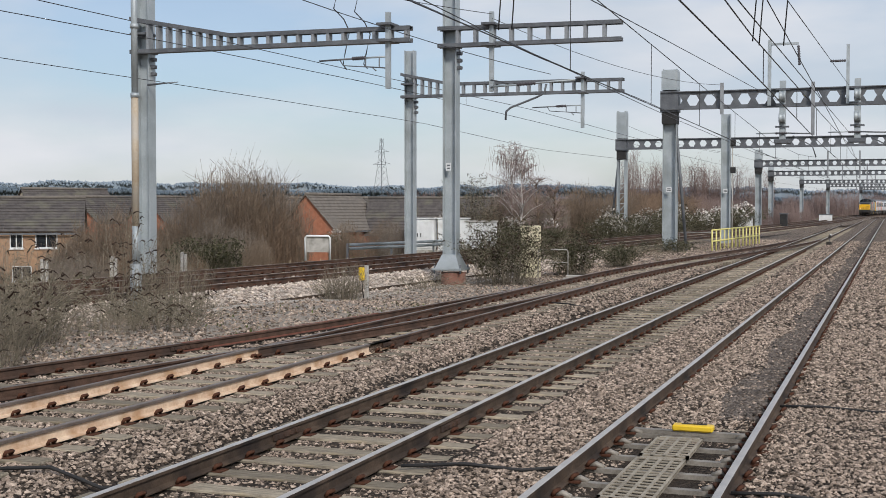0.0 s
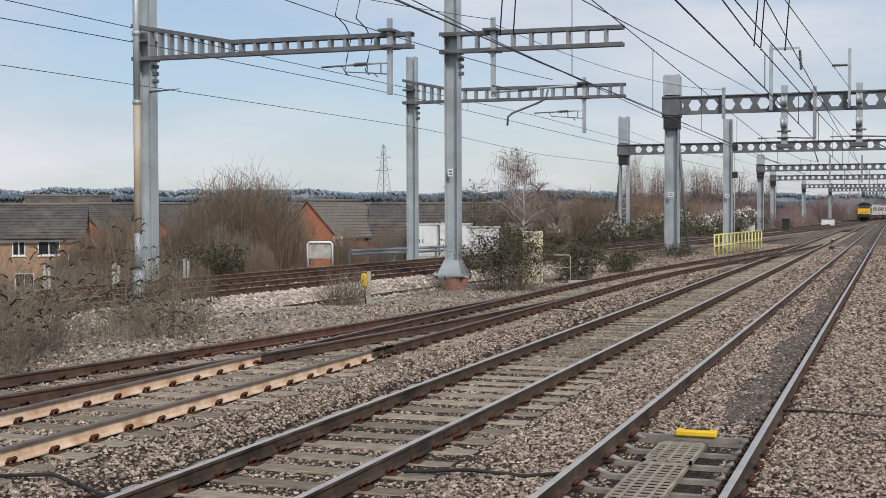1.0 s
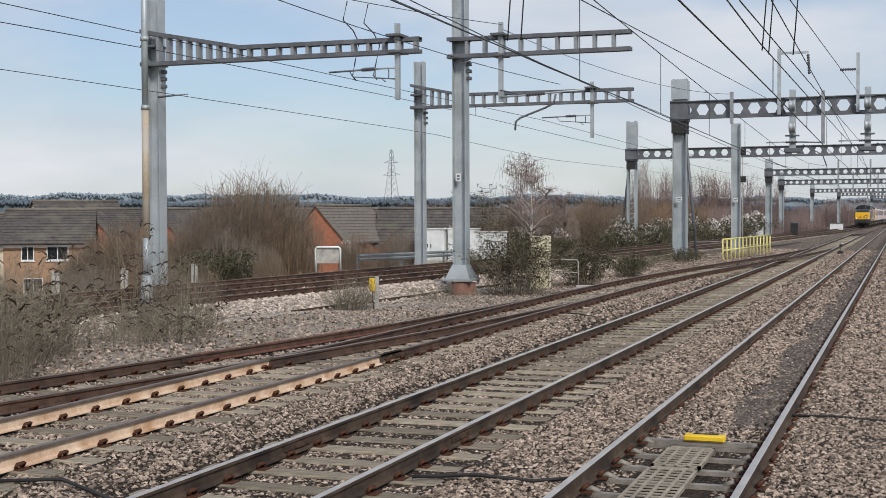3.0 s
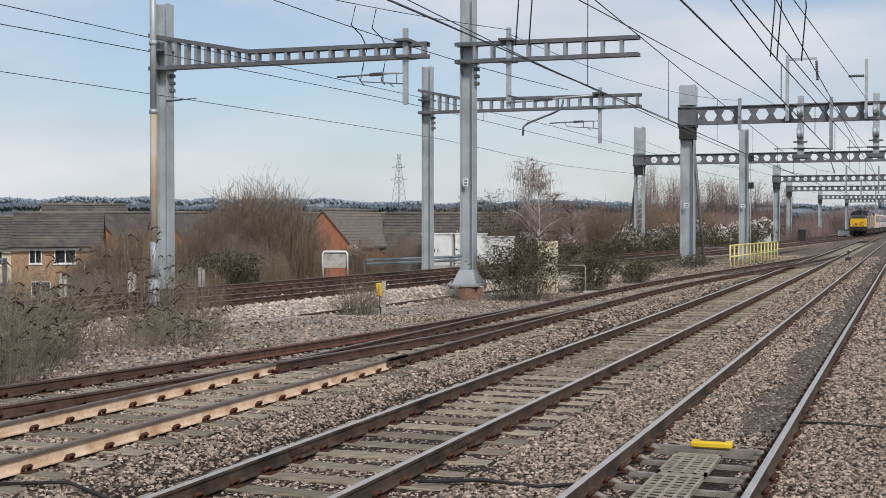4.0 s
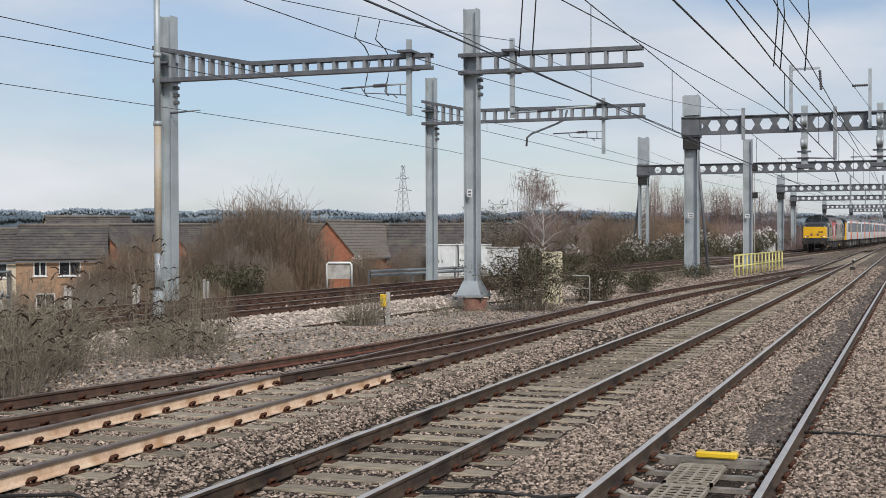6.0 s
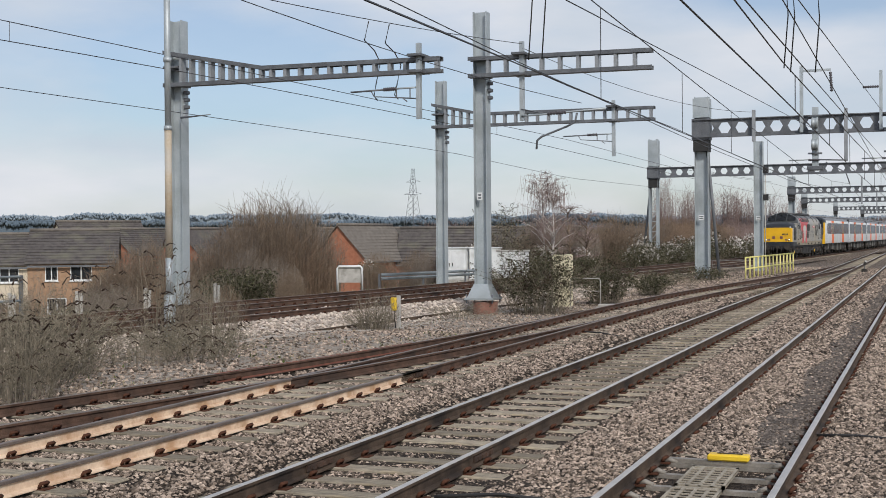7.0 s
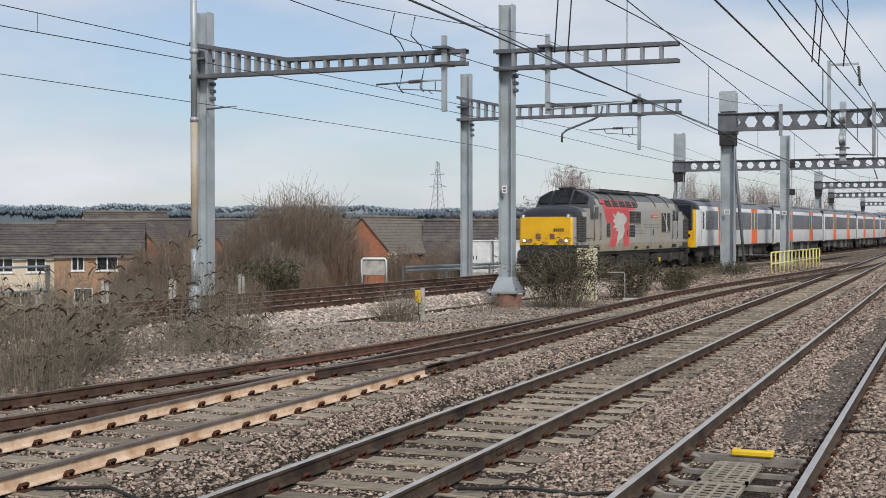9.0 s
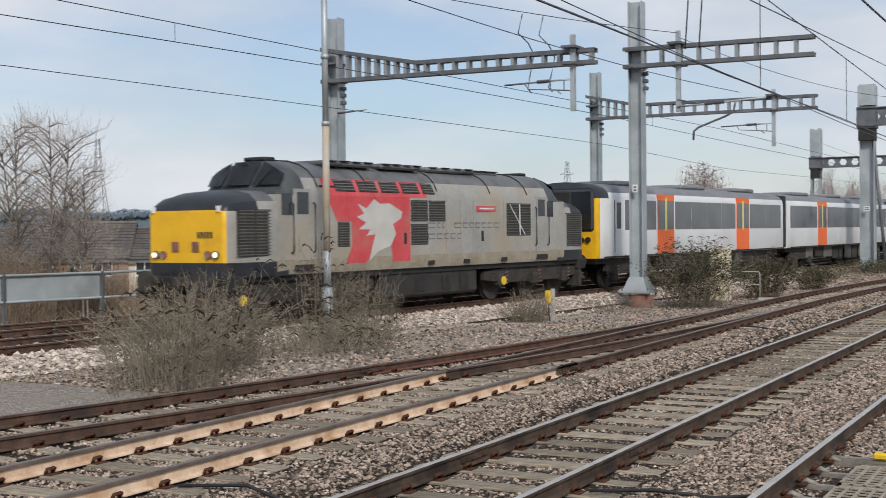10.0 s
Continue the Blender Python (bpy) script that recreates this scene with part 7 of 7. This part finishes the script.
    for s in (-1, 1):
        # cab doors with their hand rails, side windows
        for y0, y1 in ((-6.92, -6.30), (4.72, 5.34)):
            d = side_panel("cab_door", top, s, y0, y1, 1.42, 3.12, LOCO_GREY, 0.014)
            side_panel("window", d, s, y0 + 0.1, y1 - 0.1, 2.52, 3.04, GLASS, 0.022)
            for yy in (y0 - 0.09, y1 + 0.09):
                bm = bmesh.new()
                tube(bm, [(s * 1.36, yy, 1.6), (s * 1.42, yy, 1.65), (s * 1.42, yy, 2.75), (s * 1.36, yy, 2.8)], 0.02, 6)
                part("handrail", bm, BLACK, top)
            side_panel("step_recess", top, s, y0 + 0.02, y1 + 0.1, 1.17, 1.32, BLACK, 0.01)
        side_panel("cab_window", top, s, -7.36, -6.98, 2.50, 3.00, GLASS, 0.012)
        side_panel("cab_window", top, s, 5.42, 5.80, 2.50, 3.00, GLASS, 0.012)
        # red block with a pale crest shape
        red = flat_patch("red_panel", top, s, [(-5.72, 2.98), (-2.16, 2.98), (-2.16, 1.30), (-2.95, 1.30), (-3.05, 1.75), (-3.6, 1.62), (-4.15, 1.30), (-4.95, 1.30), (-4.70, 1.75), (-4.72, 2.35), (-5.30, 2.35), (-5.45, 2.60)], LOCO_RED, 0.004, label="red painted panel")
        flat_patch("crest", red, s, [(-4.48, 2.80), (-4.10, 2.68), (-3.78, 2.92), (-3.50, 2.80), (-3.10, 2.82), (-2.52, 2.60), (-2.60, 2.42), (-2.95, 2.28), (-2.82, 2.02), (-3.05, 1.72), (-3.60, 1.58), (-4.00, 1.34),
                                    (-3.85, 1.75), (-3.72, 2.02), (-4.10, 1.98), (-3.95, 2.14), (-4.42, 2.15), (-4.12, 2.32), (-4.50, 2.46), (-4.20, 2.55)], LOCO_PALE, 0.008, label="pale crest shape")
        # sloping grilles along the cantrail
        for k in range(5):
            y0 = -5.30 + k * 0.95
            y1 = y0 + (0.78 if k < 4 else 0.55)
            bm = bmesh.new()
            box(bm, -0.012, 0.012, y0, y1, -0.16, 0.16)
            g = part("cantrail_grille", bm, GRILLE, top)
            g.matrix_basis = Matrix.Translation((s * 1.262, 0, 3.24)) @ pose(0, 0, 0, 0, -28 * s, 0)
            first = None
            for q in range(4):
                m = Matrix.Translation((s * 0.02, (y0 + y1) / 2, -0.12 + 0.08 * q))
                if first is None:
                    bm = bmesh.new()
                    box(bm, -0.008, 0.008, -(y1 - y0) / 2 + 0.02, (y1 - y0) / 2 - 0.02, -0.012, 0.012)
                    first = part("slat", bm, SLAT, g)
                    first.matrix_basis = m
                else:
                    share(first, "slat", m, g)
        bm = bmesh.new()
        grid = [[bm.verts.new((s * (x + 0.006), y, z + 0.003)) for x, z in ((1.35, 2.98), (1.30, 3.16), (1.18, 3.40))] for y in (-5.78, -1.35)]
        for k in range(2):
            bm.faces.new((grid[0][k], grid[1][k], grid[1][k + 1], grid[0][k + 1]))
        bmesh.ops.recalc_face_normals(bm, faces=bm.faces)
        part("cantrail_red", bm, LOCO_RED, red)
        side_grille(top, s, -5.27, -4.80, 1.72, 2.34, 10)
        side_grille(top, s, -2.12, -1.32, 2.35, 2.92, 8)
        side_grille(top, s, -1.26, -0.46, 2.35, 2.92, 8)
        side_grille(top, s, -2.12, -1.32, 1.72, 2.28, 8)
        side_grille(top, s, 2.90, 4.35, 1.92, 2.90, 12, 2)
        for a in ((3.05, 2.85, 3.95, 1.95), (3.62, 2.88, 3.64, 1.94)):
            bm = bmesh.new()
            tube(bm, [(s * 1.385, a[0], a[1]), (s * 1.385, a[2], a[3])], 0.02, 4)
            part("grille_brace", bm, WHITE, top)
        plate = side_panel("nameplate", top, s, 1.18, 2.26, 2.64, 2.80, LOCO_RED, 0.02, label="red nameplate")
        side_panel("bar", plate, s, 1.32, 2.12, 2.70, 2.745, WHITE, 0.026)
        for y0, y1, z in ((-1.35, -0.95, 2.16), (-0.86, -0.72, 2.16), (-0.60, -0.50, 2.16), (0.0, 0.36, 2.16), (0.45, 0.70, 2.16), (0.80, 1.05, 2.16), (1.13, 1.36, 2.16), (1.45, 1.70, 2.16), (1.80, 2.05, 2.16), (2.15, 2.45, 2.16),
                           (-1.30, -0.98, 1.86), (-0.88, -0.62, 1.86), (-0.52, -0.30, 1.86), (-0.20, 0.05, 1.86), (0.15, 0.35, 1.86)):
            for zz in (z, z + 0.13):
                flat_patch("lettering_bar", top, s, [(y0, zz), (y1, zz), (y1, zz + 0.028), (y0, zz + 0.028)], LOCO_ROOF, 0.005)
            flat_patch("lettering_bar", top, s, [(y0, z), (y0 + 0.028, z), (y0 + 0.028, z + 0.15), (y0, z + 0.15)], LOCO_ROOF, 0.006)
        for yy, zz in ((-2.45, 1.75), (1.45, 1.78)):
            side_panel("latch", top, s, yy, yy + 0.12, zz, zz + 0.30, BLACK, 0.01)
        for yy in (-1.3, 0.5, 2.6):
            side_panel("access_flap", top, s, yy, yy + 0.30, 1.16, 1.28, BLACK, 0.01)
        for yy in (-0.42, 0.32, 1.0, 2.72):
            side_panel("panel_seam", top, s, yy, yy + 0.02, 1.45, 2.95, LOCO_DUST, 0.005)
        bm = bmesh.new()
        tube(bm, [(s * 1.28, -5.9, 3.20), (s * 1.28, -5.3, 3.20)], 0.03, 6)
        part("gutter", bm, BLACK, top)
    # roof fittings
    for y0, y1, w in ((-5.2, -3.2, 0.95), (-2.9, -1.0, 0.95), (-0.6, 1.9, 0.85), (2.2, 3.6, 0.6)):
        bm = bmesh.new()
        box(bm, -w, w, y0, y1, 3.74, 3.88, bevel=0.05)
        h = part("roof_hatch", bm, LOCO_ROOF, top)
        for k in range(4):
            bm = bmesh.new()
            q = y0 + (y1 - y0) * (k + 0.5) / 4
            box(bm, -w + 0.05, w + 0.06, q - 0.18, q + 0.16, 3.86, 3.885, bevel=0.01)
            part("hatch_cover", bm, BLACK if k % 2 else LOCO_ROOF, h)
    for y in (-6.0, -4.0, -0.8, 2.0, 4.2):
        bm = bmesh.new()
        tube(bm, [(x * 1.012, y, z * 1.003 + 0.005) for x, z in mirrored(LOCO_HALF[5:])], 0.018, 4, False)
        part("roof_rib", bm, BLACK, top)
    bm = bmesh.new()
    box(bm, -1.18, 1.18, -3.2, 1.5, 0.30, 1.08, bevel=0.08)
    part("fuel_tank", bm, material("tank_grime", (0.018, 0.016, 0.015), (0.05, 0.046, 0.042), 0.8, scale=2, bump=0.1), top)
    for yy in (-1.7, -0.4, 0.5):
        for s in (-1, 1):
            side_panel("equipment_box", top, s, yy, yy + 0.42, 0.45, 0.85, BLACK, 0.02, x=1.19)
    bm = bmesh.new()
    box(bm, -1.22, 1.22, -8.6, 7.7, 0.96, 1.12)
    part("solebar", bm, BLACK, top)
    bogie(top, -6.55, (-2.05, 0.0, 1.95), 0.57, 3.0, -2.05)
    bogie(top, 4.9, (-2.05, 0.0, 1.95), 0.57, 3.0, -2.05)
    return top


def make_coach(cab):
    top = tagged(empty("coach"), "white electric coach with orange doors and a yellow cab end" if cab else "white electric coach with orange doors and dark windows", "train coach", group="coaches of the train")
    half = 9.95
    rows = []
    for y, k in ((-half, 0.0), (-half + 0.12, 0.0), (half - 0.1, 0.0), (half, 0.02)):
        rows.append([(x * (1 - k), y, z) for x, z in mirrored(COACH_HALF)])
    if cab:
        rows[0] = [(x * 0.93, y + 0.05, min(z, 3.5)) for x, y, z in rows[0]]
        rows.insert(1, [(x * 0.99, -half + 0.22, z) for x, _, z in rows[1]])
        rows[2] = [(x, -half + 0.9, z) for x, _, z in rows[2]]

    def paint(c):
        if cab and c.y < -half + 1.0 and c.z > 3.25:
            return 3
        if c.z > 3.40:
            return 1
        if cab and c.y < -half + 0.30:
            return 2
        return 0
    loft("body", rows, [COACH_WHITE, COACH_ROOF, LOCO_YELLOW, LOCO_DARK], paint, top)
    if cab:
        bm = bmesh.new()
        box(bm, -1.24, 1.24, -half - 0.03, -half + 0.2, 2.0, 3.46, bevel=0.08)
        part("windscreen", bm, GLASS, top)
        bm = bmesh.new()
        box(bm, -0.42, 0.42, -half - 0.10, -half + 0.1, 1.2, 3.4, bevel=0.04)
        part("gangway_door", bm, BLACK, top)
        for s in (-1, 1):
            for q in (0.78, 1.02):
                bm = bmesh.new()
                tube(bm, [(s * q, -half - 0.02, 1.72), (s * q, -half + 0.1, 1.72)], 0.10, 10)
                part("lamp", bm, GLASS, top)
            d = side_panel("cab_door", top, s, -8.55, -8.0, 1.25, 3.10, COACH_WHITE, 0.01, x=1.40)
            side_panel("window", d, s, -8.45, -8.1, 2.1, 3.02, GLASS, 0.014, x=1.40)
            bm = bmesh.new()
            box(bm, s * 1.40 - 0.03, s * 1.40 + 0.006, -8.62, -8.58, 1.25, 3.1)
            part("panel_seam", bm, BLACK, top)
    for s in (-1, 1):
        doors = (-4.9, 3.55)
        lefts = [(-7.85 if cab else -9.6, doors[0]), (doors[0] + 1.6, doors[1]), (doors[1] + 1.6, 9.6)]
        for y0, y1 in lefts:
            n = max(1, round((y1 - y0) / 1.9))
            for k in range(n):
                a = y0 + 0.10 + (y1 - y0 - 0.2) * k / n
                side_panel("window", top, s, a + 0.012, a + (y1 - y0 - 0.2) / n - 0.012, 2.05, 3.12, COACH_GLASS, 0.006, x=1.40)
        for y0 in doors:
            for h in (0, 1):
                d = side_panel("door", top, s, y0 + 0.8 * h + 0.01, y0 + 0.8 * h + 0.79, 1.16, 3.36, COACH_ORANGE, 0.012, x=1.40, label="orange sliding door leaf")
                side_panel("window", d, s, y0 + 0.8 * h + 0.07, y0 + 0.8 * h + 0.73, 2.06, 3.14, COACH_GLASS, 0.018, x=1.40)
                side_panel("edge_strip", d, s, y0 + (0.70 if h == 0 else 0.80), y0 + (0.79 if h == 0 else 0.89), 2.0, 3.25, FENCE_YELLOW, 0.02, x=1.40)
        side_panel("skirt_line", top, s, -9.4, 9.8, 1.09, 1.14, BLACK, 0.006, x=1.40)
        rng = random.Random(5)
        y = -6.2
        while y < 5.6:
            w = rng.uniform(0.6, 1.5)
            side_panel("equipment_box", top, s, y, y + w, rng.uniform(0.35, 0.6), 1.05, UNDER if rng.random() < 0.75 else SLAT, 0.02, x=1.15)
            y += w + rng.uniform(0.1, 0.5)
    bm = bmesh.new()
    box(bm, -1.15, 1.15, -9.6, 9.7, 0.88, 1.09)
    box(bm, -0.9, 0.9, -6.0, 6.0, 0.5, 0.9)
    part("underframe", bm, UNDER, top)
    for y0 in (-7.2, -1.2, 4.8):
        bm = bmesh.new()
        box(bm, -0.85, 0.85, y0, y0 + 2.6, 3.66, 3.84, bevel=0.06)
        part("roof_unit", bm, COACH_ROOF, top)
    bm = bmesh.new()
    box(bm, -0.75, 0.75, half - 0.02, half + 0.50, 1.15, 3.45, bevel=0.05)
    box(bm, -1.37, 1.37, half - 0.02, half + 0.46, 1.12, 3.58, bevel=0.05)
    part("gangway", bm, BLACK, top)
    bogie(top, -6.9, (-1.25, 1.25), 0.42, 1.9)
    bogie(top, 7.1, (-1.25, 1.25), 0.42, 1.9)
    return top


loco = make_loco()
lead_coach = make_coach(True)
coach_two = make_coach(False)
TRAIN = [(loco, 9.1), (lead_coach, 9.1 + 8.75 + 10.0), (coach_two, 9.1 + 8.75 + 10.0 + 20.4)]
for i in range(2, 9):
    TRAIN.append((copy_thing(coach_two, Matrix.Identity(4)), 9.1 + 8.75 + 10.0 + 20.4 * i))


# ---------------------------------------------------------------- what moves
def on_line(y):
    """A vehicle's pose with its middle at y on the curved near line, its front to -y."""
    t, r = across(x_e, y)
    return Matrix.Translation((x_e(y), y, Z_E)) @ pose(0, 0, 0, 0, 0, math.degrees(math.atan2(t.y, t.x)) - 90)


def motions():
    for ob, back in TRAIN:
        walk(ob, [(t, on_line(train_y(t) + back)) for t in [k * 0.25 for k in range(41)]])


motions()
